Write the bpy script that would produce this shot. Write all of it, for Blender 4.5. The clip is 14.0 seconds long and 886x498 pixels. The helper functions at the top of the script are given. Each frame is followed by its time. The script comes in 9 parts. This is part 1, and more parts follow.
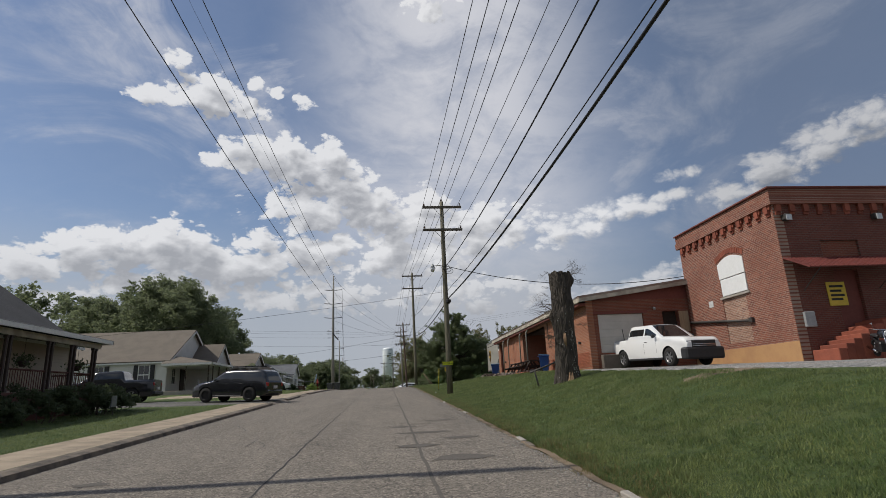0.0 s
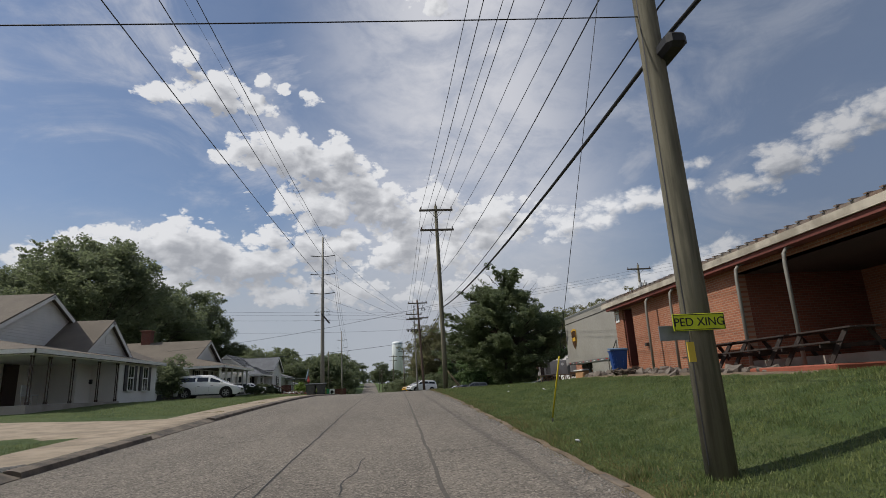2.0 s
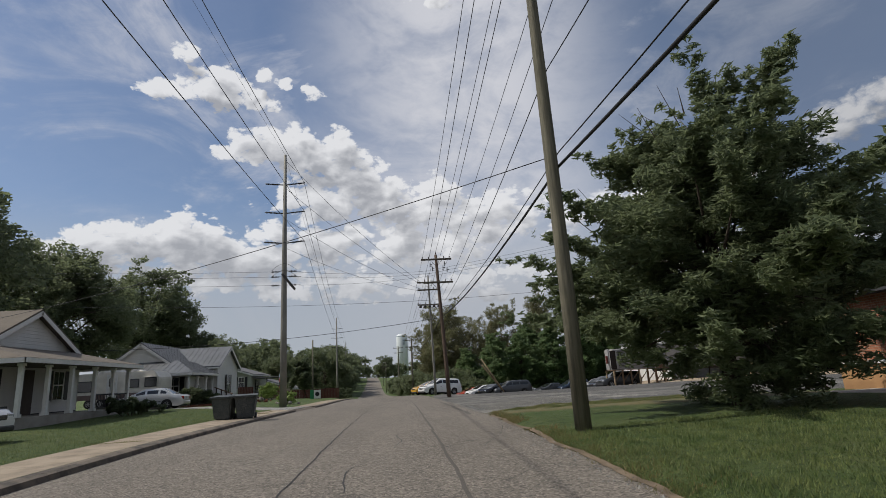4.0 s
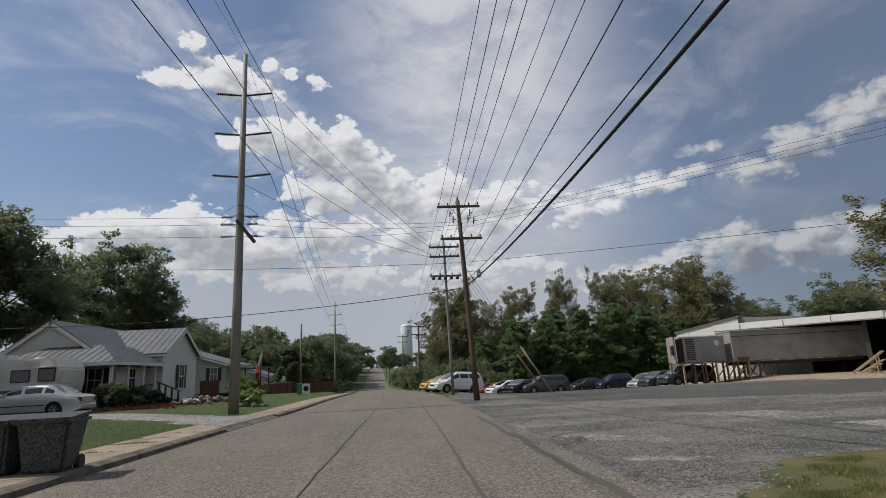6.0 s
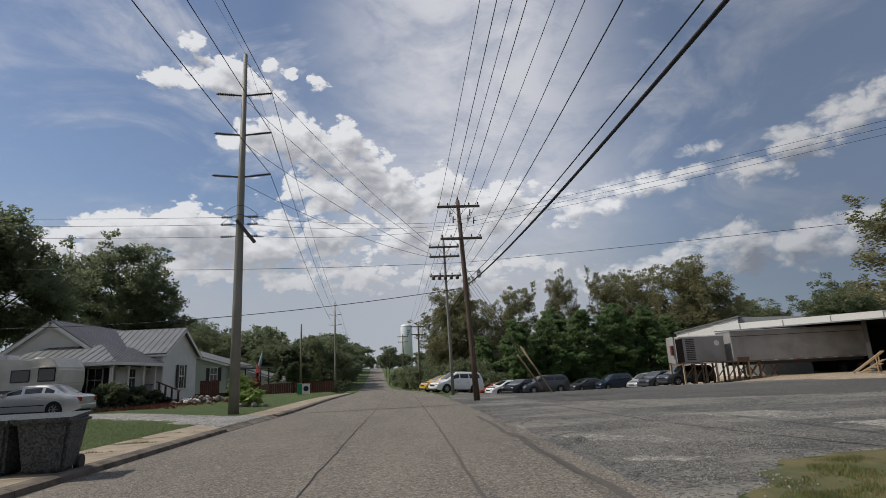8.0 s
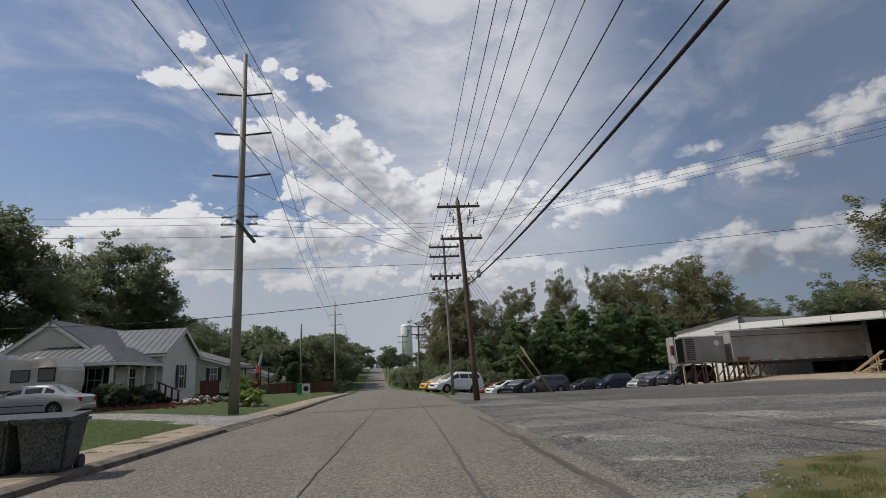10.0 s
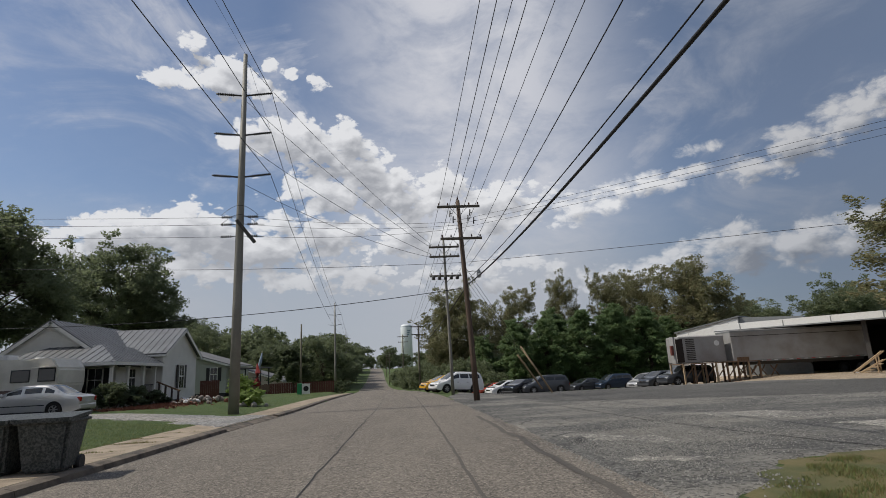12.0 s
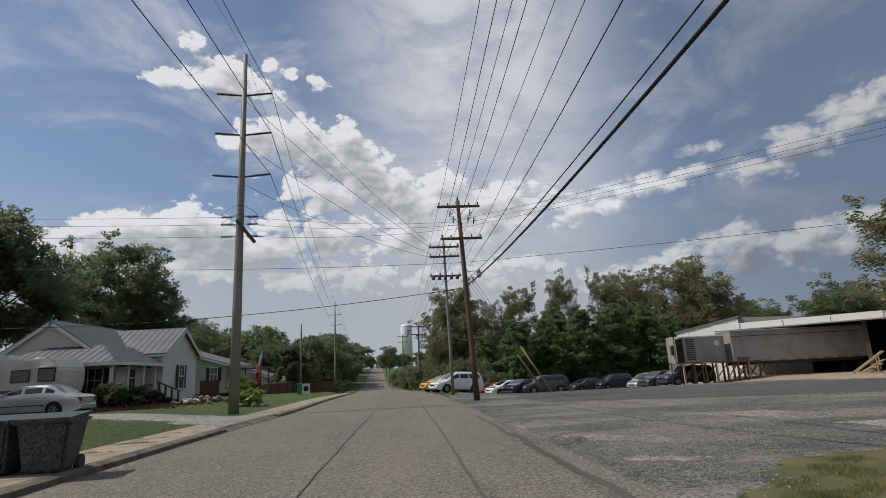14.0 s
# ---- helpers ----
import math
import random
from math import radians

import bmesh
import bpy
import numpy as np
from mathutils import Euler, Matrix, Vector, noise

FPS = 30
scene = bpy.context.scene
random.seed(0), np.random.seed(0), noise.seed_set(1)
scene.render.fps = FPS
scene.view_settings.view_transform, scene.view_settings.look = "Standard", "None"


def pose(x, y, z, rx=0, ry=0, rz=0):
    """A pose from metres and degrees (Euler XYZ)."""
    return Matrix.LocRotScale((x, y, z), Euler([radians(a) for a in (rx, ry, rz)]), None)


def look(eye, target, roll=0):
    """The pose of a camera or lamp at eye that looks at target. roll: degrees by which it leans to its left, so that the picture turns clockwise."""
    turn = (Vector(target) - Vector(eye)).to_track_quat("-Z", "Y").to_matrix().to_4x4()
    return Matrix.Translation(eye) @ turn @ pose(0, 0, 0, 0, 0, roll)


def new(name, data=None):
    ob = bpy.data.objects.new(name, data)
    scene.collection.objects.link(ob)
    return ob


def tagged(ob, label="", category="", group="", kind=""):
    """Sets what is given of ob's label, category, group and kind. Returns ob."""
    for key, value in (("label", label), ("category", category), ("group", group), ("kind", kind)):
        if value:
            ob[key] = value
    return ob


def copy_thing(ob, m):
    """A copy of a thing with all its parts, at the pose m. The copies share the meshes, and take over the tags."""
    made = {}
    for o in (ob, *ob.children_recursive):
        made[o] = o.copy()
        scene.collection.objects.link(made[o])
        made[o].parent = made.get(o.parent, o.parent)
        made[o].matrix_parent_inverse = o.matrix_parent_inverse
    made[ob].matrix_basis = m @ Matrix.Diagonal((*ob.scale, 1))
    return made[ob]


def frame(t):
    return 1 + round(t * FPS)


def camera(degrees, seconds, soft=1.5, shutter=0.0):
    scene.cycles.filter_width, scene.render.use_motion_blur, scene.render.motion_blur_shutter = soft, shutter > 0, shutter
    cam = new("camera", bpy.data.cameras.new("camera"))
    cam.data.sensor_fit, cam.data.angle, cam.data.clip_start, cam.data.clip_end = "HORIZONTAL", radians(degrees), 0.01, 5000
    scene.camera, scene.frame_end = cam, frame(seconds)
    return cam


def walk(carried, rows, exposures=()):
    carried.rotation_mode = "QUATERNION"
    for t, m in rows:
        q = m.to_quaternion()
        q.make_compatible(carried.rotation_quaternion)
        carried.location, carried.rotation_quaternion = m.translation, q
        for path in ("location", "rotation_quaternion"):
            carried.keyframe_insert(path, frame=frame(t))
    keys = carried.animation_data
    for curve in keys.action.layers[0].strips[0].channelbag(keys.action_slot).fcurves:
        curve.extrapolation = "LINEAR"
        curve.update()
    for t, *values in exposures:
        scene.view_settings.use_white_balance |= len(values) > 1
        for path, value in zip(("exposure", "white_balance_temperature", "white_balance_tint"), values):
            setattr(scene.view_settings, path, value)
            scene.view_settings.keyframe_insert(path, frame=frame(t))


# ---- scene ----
# ---- camera and its drive ----
cam = camera(78.47, 14.0, soft=0.8)
PATH = [
    (0.00, pose(-0.000, -0.000, 1.450, 104.777, 2.604, -5.819)),
    (0.50, pose(0.054, 6.381, 1.722, 104.648, 2.964, -5.432)),
    (1.00, pose(0.098, 12.718, 1.967, 104.404, 3.226, -5.096)),
    (1.50, pose(0.069, 18.978, 2.205, 104.440, 2.934, -4.925)),
    (2.00, pose(0.074, 25.381, 2.455, 104.238, 2.943, -4.830)),
    (2.50, pose(0.024, 31.895, 2.707, 104.192, 3.451, -4.773)),
    (3.00, pose(0.005, 38.426, 2.949, 104.216, 3.685, -4.713)),
    (3.20, pose(0.000, 41.040, 3.044, 104.200, 3.794, -4.622)),
    (3.60, pose(-0.062, 46.322, 3.228, 104.012, 3.674, -4.539)),
    (4.00, pose(-0.123, 51.604, 3.391, 103.578, 3.398, -4.348)),
    (4.40, pose(-0.185, 56.886, 3.530, 103.096, 3.091, -4.135)),
    (4.80, pose(-0.247, 62.168, 3.647, 102.760, 2.877, -3.987)),
    (4.95, pose(-0.270, 64.149, 3.686, 102.712, 2.847, -3.966)),
    (5.00, pose(-0.278, 64.809, 3.698, 102.709, 2.845, -3.965)),
    (5.30, pose(-0.278, 64.809, 3.698, 102.709, 2.845, -3.965)),
    (9.00, pose(-0.278, 64.809, 3.698, 102.709, 2.845, -3.965)),
    (14.00, pose(-0.278, 64.809, 3.698, 102.709, 2.845, -3.965)),
]
walk(cam, PATH, exposures=[(0.0, 0.0), (14.0, 0.0)])

# ---- light ----
SUN_TO = Vector((-1.0, 0.04, 1.22)).normalized()
sun = new("sun", bpy.data.lights.new("sun", "SUN"))
sun.data.energy, sun.data.angle, sun.data.color = 3.4, radians(0.6), (1.0, 0.95, 0.86)
sun.matrix_world = look(SUN_TO * 300, (0, 0, 0))
# ---- sky: clear blue with banks of cumulus and a thin veil ----
def node(tree, kind, *links, **props):
    nd = tree.nodes.new(kind)
    for key, value in props.items():
        if key == "op":
            nd.operation = value
        elif key == "clamp":
            nd.use_clamp = value
        elif key == "blend":
            nd.blend_type = value
    for i, src in enumerate(links):
        if src is None:
            continue
        if isinstance(src, bpy.types.NodeSocket):
            tree.links.new(src, nd.inputs[i])
        else:
            nd.inputs[i].default_value = src
    return nd


def calc(tree, op, a, b=0.0, c=None, clamp=False):
    links = (a, b) if c is None else (a, b, c)
    return node(tree, "ShaderNodeMath", *links, op=op, clamp=clamp).outputs[0]


def ramp(tree, x, lo, hi, a=0.0, b=1.0):
    nd = tree.nodes.new("ShaderNodeMapRange")
    nd.interpolation_type = "SMOOTHSTEP"
    tree.links.new(x, nd.inputs[0])
    for i, v in enumerate((lo, hi, a, b)):
        nd.inputs[i + 1].default_value = v
    return nd.outputs[0]


def mix(tree, fac, a, b, blend="MIX"):
    nd = tree.nodes.new("ShaderNodeMix")
    nd.data_type, nd.blend_type = "RGBA", blend
    for i, v in ((0, fac), (6, a), (7, b)):
        if isinstance(v, bpy.types.NodeSocket):
            tree.links.new(v, nd.inputs[i])
        else:
            nd.inputs[i].default_value = v if i == 0 else (*v, 1.0)[:4]
    return nd.outputs[2]


def noise_tex(tree, vec, scale, detail=4.0, rough=0.55, distort=0.0):
    nd = tree.nodes.new("ShaderNodeTexNoise")
    if vec is not None:
        tree.links.new(vec, nd.inputs["Vector"])
    nd.inputs["Scale"].default_value, nd.inputs["Detail"].default_value = scale, detail
    nd.inputs["Roughness"].default_value, nd.inputs["Distortion"].default_value = rough, distort
    return nd.outputs[0]


# cloud banks: azimuth from the road's line, height, half width, half height (degrees), weight
TUFT = [(-18.6, 29.2, 3.0, 1.8, 0.95), (-21.5, 31.6, 1.2, 0.9, 0.85), (-23.6, 28.2, 2.2, 0.85, 0.85), (-14.2, 28.4, 1.8, 1.1, 0.8), (-14.0, 30.7, 0.9, 0.7, 0.7), (-12.1, 30.3, 0.8, 0.6, 0.65), (-8.8, 29.6, 1.1, 0.8, 0.7)]
TOWER = [(-13.0, 24.2, 3.4, 1.9, 1.0), (-9.0, 23.4, 3.4, 2.5, 1.0), (-6.2, 24.4, 2.0, 1.9, 0.9), (-4.2, 21.4, 3.4, 2.3, 1.0), (-16.8, 23.0, 1.8, 0.7, 0.6), (-1.6, 19.6, 3.2, 1.8, 0.95)]
MIDDLE = [(-8.0, 18.6, 5.0, 2.0, 0.85), (5.2, 19.6, 2.3, 1.8, 0.95), (1.0, 17.6, 4.5, 1.8, 0.9), (10.5, 17.0, 6.0, 2.2, 0.78), (-9.0, 14.6, 6.0, 2.2, 0.85), (3.0, 14.2, 7.0, 2.0, 0.75), (6.5, 39.2, 3.0, 1.5, 0.7)]
WEST = [(-31.8, 12.2, 2.8, 1.2, 0.9), (-28.4, 13.2, 2.6, 1.7, 1.0), (-25.4, 13.8, 2.4, 2.0, 1.05), (-21.3, 14.5, 2.6, 2.6, 1.1), (-18.4, 13.6, 2.4, 2.5, 1.0), (-14.0, 13.2, 4.0, 2.1, 0.9), (-20.0, 10.8, 8.0, 1.3, 0.7)]
EAST = [(36.4, 16.9, 2.6, 1.2, 0.9), (40.0, 18.2, 3.2, 1.4, 0.95), (44.2, 19.4, 3.2, 1.4, 0.9), (49.0, 20.2, 4.0, 1.7, 0.85), (26.3, 17.0, 4.2, 1.1, 0.82), (30.6, 17.4, 2.0, 0.7, 0.7), (31.6, 19.7, 1.6, 0.6, 0.5), (20.5, 15.8, 4.0, 1.5, 0.6)]
SHELF = [(21.8, 8.2, 3.6, 1.2, 0.82), (26.0, 8.6, 3.0, 1.3, 0.92), (29.6, 9.3, 2.5, 1.5, 1.0), (34.0, 9.8, 3.0, 2.0, 1.05), (38.8, 9.5, 3.2, 1.8, 1.0), (44.0, 9.5, 4.0, 1.7, 1.0), (50.5, 10.0, 5.0, 1.8, 1.0)]
LOW = [(9.0, 9.8, 8.0, 1.6, 0.6), (-7.0, 10.2, 8.0, 1.5, 0.62), (-33.0, 9.6, 6.0, 1.3, 0.65)]
BANKS = TUFT + TOWER + MIDDLE + WEST + EAST + SHELF + LOW
group = bpy.data.node_groups.new("cloud_density", "ShaderNodeTree")
group.interface.new_socket("Azimuth", in_out="INPUT", socket_type="NodeSocketFloat")
group.interface.new_socket("Height", in_out="INPUT", socket_type="NodeSocketFloat")
group.interface.new_socket("Density", in_out="OUTPUT", socket_type="NodeSocketFloat")
group.interface.new_socket("Body", in_out="OUTPUT", socket_type="NodeSocketFloat")
g_in, g_out = group.nodes.new("NodeGroupInput"), group.nodes.new("NodeGroupOutput")
az0, el0 = g_in.outputs[0], g_in.outputs[1]
vec = node(group, "ShaderNodeCombineXYZ", az0, calc(group, "MULTIPLY", el0, 1.5), 0.0).outputs[0]
big = calc(group, "SUBTRACT", noise_tex(group, vec, 0.075, 2.0), 0.5)
fray = noise_tex(group, vec, 0.34, 9.0, 0.60, 0.35)
# rounded heads: cells within cells, their outlines shaken by a finer noise
shake = calc(group, "MULTIPLY_ADD", fray, 2.4, 0.0)
head_vec = node(group, "ShaderNodeVectorMath", vec, node(group, "ShaderNodeCombineXYZ", shake, calc(group, "MULTIPLY", big, 4.0), 0.0).outputs[0], op="ADD").outputs[0]
heads = group.nodes.new("ShaderNodeTexVoronoi")
heads.feature, heads.voronoi_dimensions = "SMOOTH_F1", "2D"
group.links.new(head_vec, heads.inputs["Vector"])
for key, value in (("Scale", 0.42), ("Detail", 4.0), ("Roughness", 0.52), ("Lacunarity", 2.2), ("Smoothness", 0.35)):
    heads.inputs[key].default_value = value
puff = calc(group, "SUBTRACT", calc(group, "MULTIPLY", calc(group, "SUBTRACT", fray, 0.5), 1.9), calc(group, "MULTIPLY", calc(group, "SUBTRACT", heads.outputs["Distance"], 0.86), 1.15))
az = calc(group, "MULTIPLY_ADD", big, 2.4, az0)
el = calc(group, "MULTIPLY_ADD", big, -1.4, el0)
total = None
for a, e, sa, se, w in BANKS:
    p = calc(group, "MULTIPLY", calc(group, "SUBTRACT", az, a), 1 / sa)
    q = calc(group, "MULTIPLY", calc(group, "SUBTRACT", el, e), 1 / se)
    r2 = calc(group, "MULTIPLY_ADD", p, p, calc(group, "MULTIPLY", q, q))
    fall = calc(group, "MULTIPLY", calc(group, "SUBTRACT", 1.25, calc(group, "MULTIPLY", r2, 0.8)), w)
    total = fall if total is None else calc(group, "SMOOTH_MAX", total, fall, 0.25)
# the sky beyond the banks carries clouds of the same kind
side = ramp(group, calc(group, "ABSOLUTE", az0), 52.0, 75.0)
wide = calc(group, "MULTIPLY", side, ramp(group, el0, 55.0, 25.0, 0.9, 2.2))
wide = calc(group, "SUBTRACT", wide, 1.6)
total = calc(group, "MAXIMUM", calc(group, "MAXIMUM", total, -1.6), wide)
dens = calc(group, "ADD", calc(group, "MULTIPLY", total, 0.85), puff)
group.links.new(dens, g_out.inputs[0])
body_n = calc(group, "MULTIPLY", calc(group, "SUBTRACT", noise_tex(group, vec, 0.34, 2.5, 0.5, 0.35), 0.5), 2.6)
group.links.new(calc(group, "MULTIPLY_ADD", total, 0.85, body_n), g_out.inputs[1])

world = bpy.data.worlds.new("sky")
scene.world = world
world.use_nodes = True
wt = world.node_tree
wt.nodes.clear()
geo = wt.nodes.new("ShaderNodeTexCoord")
sep = node(wt, "ShaderNodeSeparateXYZ", geo.outputs["Generated"])
azimuth = calc(wt, "MULTIPLY", calc(wt, "ARCTAN2", sep.outputs[0], sep.outputs[1]), 57.2958)
height = calc(wt, "MULTIPLY", calc(wt, "ARCSINE", sep.outputs[2]), 57.2958)


def density(a, h):
    nd = wt.nodes.new("ShaderNodeGroup")
    nd.node_tree = group
    wt.links.new(a, nd.inputs[0])
    wt.links.new(h, nd.inputs[1])
    return nd.outputs


sky = wt.nodes.new("ShaderNodeTexSky")
sky.sky_type, sky.sun_disc = "NISHITA", False
sky.sun_elevation = math.asin(SUN_TO.z)
sky.sun_rotation = math.atan2(SUN_TO.x, SUN_TO.y)
sky.air_density, sky.dust_density, sky.ozone_density = 1.0, 0.6, 1.6
SKY = 0.098
blue = mix(wt, 0.08, mix(wt, 1.0, sky.outputs[0], (SKY * 0.92, SKY * 0.92, SKY * 0.96), "MULTIPLY"), (0.24, 0.28, 0.34))
d1 = density(azimuth, height)[0]
d2 = density(calc(wt, "SUBTRACT", azimuth, 0.8), calc(wt, "ADD", height, 1.5))[1]
d3 = density(calc(wt, "SUBTRACT", azimuth, 0.3), calc(wt, "ADD", height, 0.5))[0]
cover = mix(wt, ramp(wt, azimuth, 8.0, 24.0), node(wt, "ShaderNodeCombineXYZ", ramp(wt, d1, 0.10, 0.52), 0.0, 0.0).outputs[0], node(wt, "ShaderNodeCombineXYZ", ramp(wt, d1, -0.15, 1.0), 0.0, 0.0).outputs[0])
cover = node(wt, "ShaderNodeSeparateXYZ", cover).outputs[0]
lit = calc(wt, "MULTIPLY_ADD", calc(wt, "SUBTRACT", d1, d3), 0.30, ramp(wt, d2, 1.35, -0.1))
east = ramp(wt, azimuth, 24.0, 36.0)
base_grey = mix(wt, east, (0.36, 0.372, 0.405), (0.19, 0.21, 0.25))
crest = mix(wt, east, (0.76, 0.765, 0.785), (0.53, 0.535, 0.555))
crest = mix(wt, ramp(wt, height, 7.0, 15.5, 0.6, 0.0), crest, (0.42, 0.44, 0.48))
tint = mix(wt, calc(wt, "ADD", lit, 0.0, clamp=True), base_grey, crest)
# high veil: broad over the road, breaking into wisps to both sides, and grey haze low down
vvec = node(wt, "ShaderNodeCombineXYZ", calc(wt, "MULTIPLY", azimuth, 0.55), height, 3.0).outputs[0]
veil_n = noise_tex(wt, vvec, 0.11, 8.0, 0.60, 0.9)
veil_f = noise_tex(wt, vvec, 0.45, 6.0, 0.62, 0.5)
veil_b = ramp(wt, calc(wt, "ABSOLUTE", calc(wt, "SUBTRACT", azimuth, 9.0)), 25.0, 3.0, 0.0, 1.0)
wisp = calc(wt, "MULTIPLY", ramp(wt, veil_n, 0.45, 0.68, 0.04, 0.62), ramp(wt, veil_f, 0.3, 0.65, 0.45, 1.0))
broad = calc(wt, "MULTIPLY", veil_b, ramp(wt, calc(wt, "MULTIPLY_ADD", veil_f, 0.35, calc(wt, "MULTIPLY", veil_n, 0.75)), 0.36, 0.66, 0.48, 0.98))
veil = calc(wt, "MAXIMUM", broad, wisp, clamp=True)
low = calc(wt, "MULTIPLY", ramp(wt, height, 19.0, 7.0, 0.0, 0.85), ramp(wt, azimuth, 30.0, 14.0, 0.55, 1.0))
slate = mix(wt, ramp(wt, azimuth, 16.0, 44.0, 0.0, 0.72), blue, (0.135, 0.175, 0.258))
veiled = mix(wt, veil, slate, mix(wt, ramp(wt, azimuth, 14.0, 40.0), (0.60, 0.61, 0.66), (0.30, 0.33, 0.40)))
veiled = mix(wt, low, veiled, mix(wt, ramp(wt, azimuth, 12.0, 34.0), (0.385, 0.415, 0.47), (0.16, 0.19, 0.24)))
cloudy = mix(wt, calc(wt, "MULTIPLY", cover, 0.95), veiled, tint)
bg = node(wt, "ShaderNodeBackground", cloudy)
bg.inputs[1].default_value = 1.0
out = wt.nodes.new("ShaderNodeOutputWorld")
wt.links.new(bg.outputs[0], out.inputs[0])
# ---- materials ----
def mat(name, base, rough=0.7, metal=0.0, dark=None, scale=8.0, fine=90.0, bump=0.0, amount=0.55, spec=0.4, island=0.0, coat=0.0, space="Object", stretch=(1, 1, 1)):
    """A surface with variation at two scales: blotches between base and dark, and a fine grain with relief."""
    m = bpy.data.materials.new(name)
    m.use_nodes = True
    t = m.node_tree
    b = t.nodes["Principled BSDF"]
    b.inputs["Roughness"].default_value, b.inputs["Metallic"].default_value = rough, metal
    b.inputs["Specular IOR Level"].default_value = spec
    b.inputs["Coat Weight"].default_value = coat
    co = t.nodes.new("ShaderNodeTexCoord").outputs[space]
    mp = node(t, "ShaderNodeMapping", co)
    mp.inputs["Scale"].default_value = stretch
    dark = dark or tuple(c * 0.7 for c in base)
    n1 = ramp(t, noise_tex(t, mp.outputs[0], scale, 5.0), 0.35, 0.68)
    n2 = noise_tex(t, mp.outputs[0], fine, 3.0, 0.7)
    col = mix(t, calc(t, "MULTIPLY", n1, amount), base, dark)
    col = mix(t, calc(t, "MULTIPLY", n2, 0.04 if coat else 0.35), col, tuple(c * 0.62 for c in base))
    if island:
        rnd = t.nodes.new("ShaderNodeObjectInfo").outputs["Random"]
        isl = t.nodes.new("ShaderNodeNewGeometry").outputs["Random Per Island"]
        v = calc(t, "FRACT", calc(t, "ADD", rnd, isl))
        col = mix(t, calc(t, "MULTIPLY", v, island), col, tuple(c * 0.45 for c in dark))
    t.links.new(col, b.inputs["Base Color"])
    if bump:
        bp = t.nodes.new("ShaderNodeBump")
        bp.inputs["Strength"].default_value, bp.inputs["Distance"].default_value = bump, 0.02
        t.links.new(n2, bp.inputs["Height"])
        t.links.new(bp.outputs[0], b.inputs["Normal"])
    if not coat:
        t.links.new(ramp(t, n2, 0.3, 0.7, max(rough - 0.08, 0.02), min(rough + 0.08, 1.0)), b.inputs["Roughness"])
    return m


def brick_mat(name, c1, c2, mortar, along="y"):
    m = mat(name, c1, 0.85, bump=0.3)
    t = m.node_tree
    b = t.nodes["Principled BSDF"]
    co = t.nodes.new("ShaderNodeTexCoord").outputs["Object"]
    s = node(t, "ShaderNodeSeparateXYZ", co)
    v = node(t, "ShaderNodeCombineXYZ", s.outputs[1 if along == "y" else 0], s.outputs[2], 0.0).outputs[0]
    br = t.nodes.new("ShaderNodeTexBrick")
    t.links.new(v, br.inputs["Vector"])
    for key, value in (("Color1", (*c1, 1)), ("Color2", (*c2, 1)), ("Mortar", (*mortar, 1)), ("Scale", 1.0), ("Mortar Size", 0.0105),
                       ("Mortar Smooth", 0.25), ("Bias", -0.1), ("Brick Width", 0.215), ("Row Height", 0.075)):
        br.inputs[key].default_value = value
    stain = ramp(t, noise_tex(t, co, 0.55, 6.0, 0.6), 0.38, 0.72)
    grain = noise_tex(t, co, 22.0, 4.0, 0.7)
    col = mix(t, calc(t, "MULTIPLY", stain, 0.42), br.outputs[0], tuple(c * 0.55 for c in c1))
    pale = ramp(t, noise_tex(t, co, 1.7, 5.0, 0.65), 0.6, 0.78)
    col = mix(t, calc(t, "MULTIPLY", pale, 0.22), col, mortar)
    col = mix(t, calc(t, "MULTIPLY", grain, 0.4), col, tuple(c * 0.6 for c in c2))
    t.links.new(col, b.inputs["Base Color"])
    bp = t.nodes.new("ShaderNodeBump")
    bp.inputs["Strength"].default_value, bp.inputs["Distance"].default_value = 0.6, 0.012
    h = calc(t, "SUBTRACT", calc(t, "MULTIPLY", grain, 0.4), br.outputs[1])
    t.links.new(h, bp.inputs["Height"])
    t.links.new(bp.outputs[0], b.inputs["Normal"])
    return m


def leaf_mat(name, c1, c2, glow=0.35, spot=0.6):
    m = bpy.data.materials.new(name)
    m.use_nodes = True
    t = m.node_tree
    b = t.nodes["Principled BSDF"]
    b.inputs["Roughness"].default_value, b.inputs["Specular IOR Level"].default_value = 0.55, 0.3
    isl = t.nodes.new("ShaderNodeNewGeometry").outputs["Random Per Island"]
    co = t.nodes.new("ShaderNodeTexCoord").outputs["Object"]
    patch = ramp(t, noise_tex(t, co, spot, 4.0, 0.62), 0.36, 0.64)
    col = mix(t, calc(t, "MULTIPLY_ADD", patch, 0.5, calc(t, "MULTIPLY", isl, 0.5)), c1, c2)
    t.links.new(col, b.inputs["Base Color"])
    tr = node(t, "ShaderNodeBsdfTranslucent", mix(t, 0.6, col, (0.30, 0.35, 0.19)))
    mx = node(t, "ShaderNodeMixShader", glow, b.outputs[0], tr.outputs[0])
    t.links.new(mx.outputs[0], t.nodes["Material Output"].inputs[0])
    return m


def glass_mat(name, tint, rough=0.04):
    m = bpy.data.materials.new(name)
    m.use_nodes = True
    b = m.node_tree.nodes["Principled BSDF"]
    b.inputs["Base Color"].default_value = (*tint, 1)
    b.inputs["Roughness"].default_value, b.inputs["Specular IOR Level"].default_value = rough, 0.7
    return m


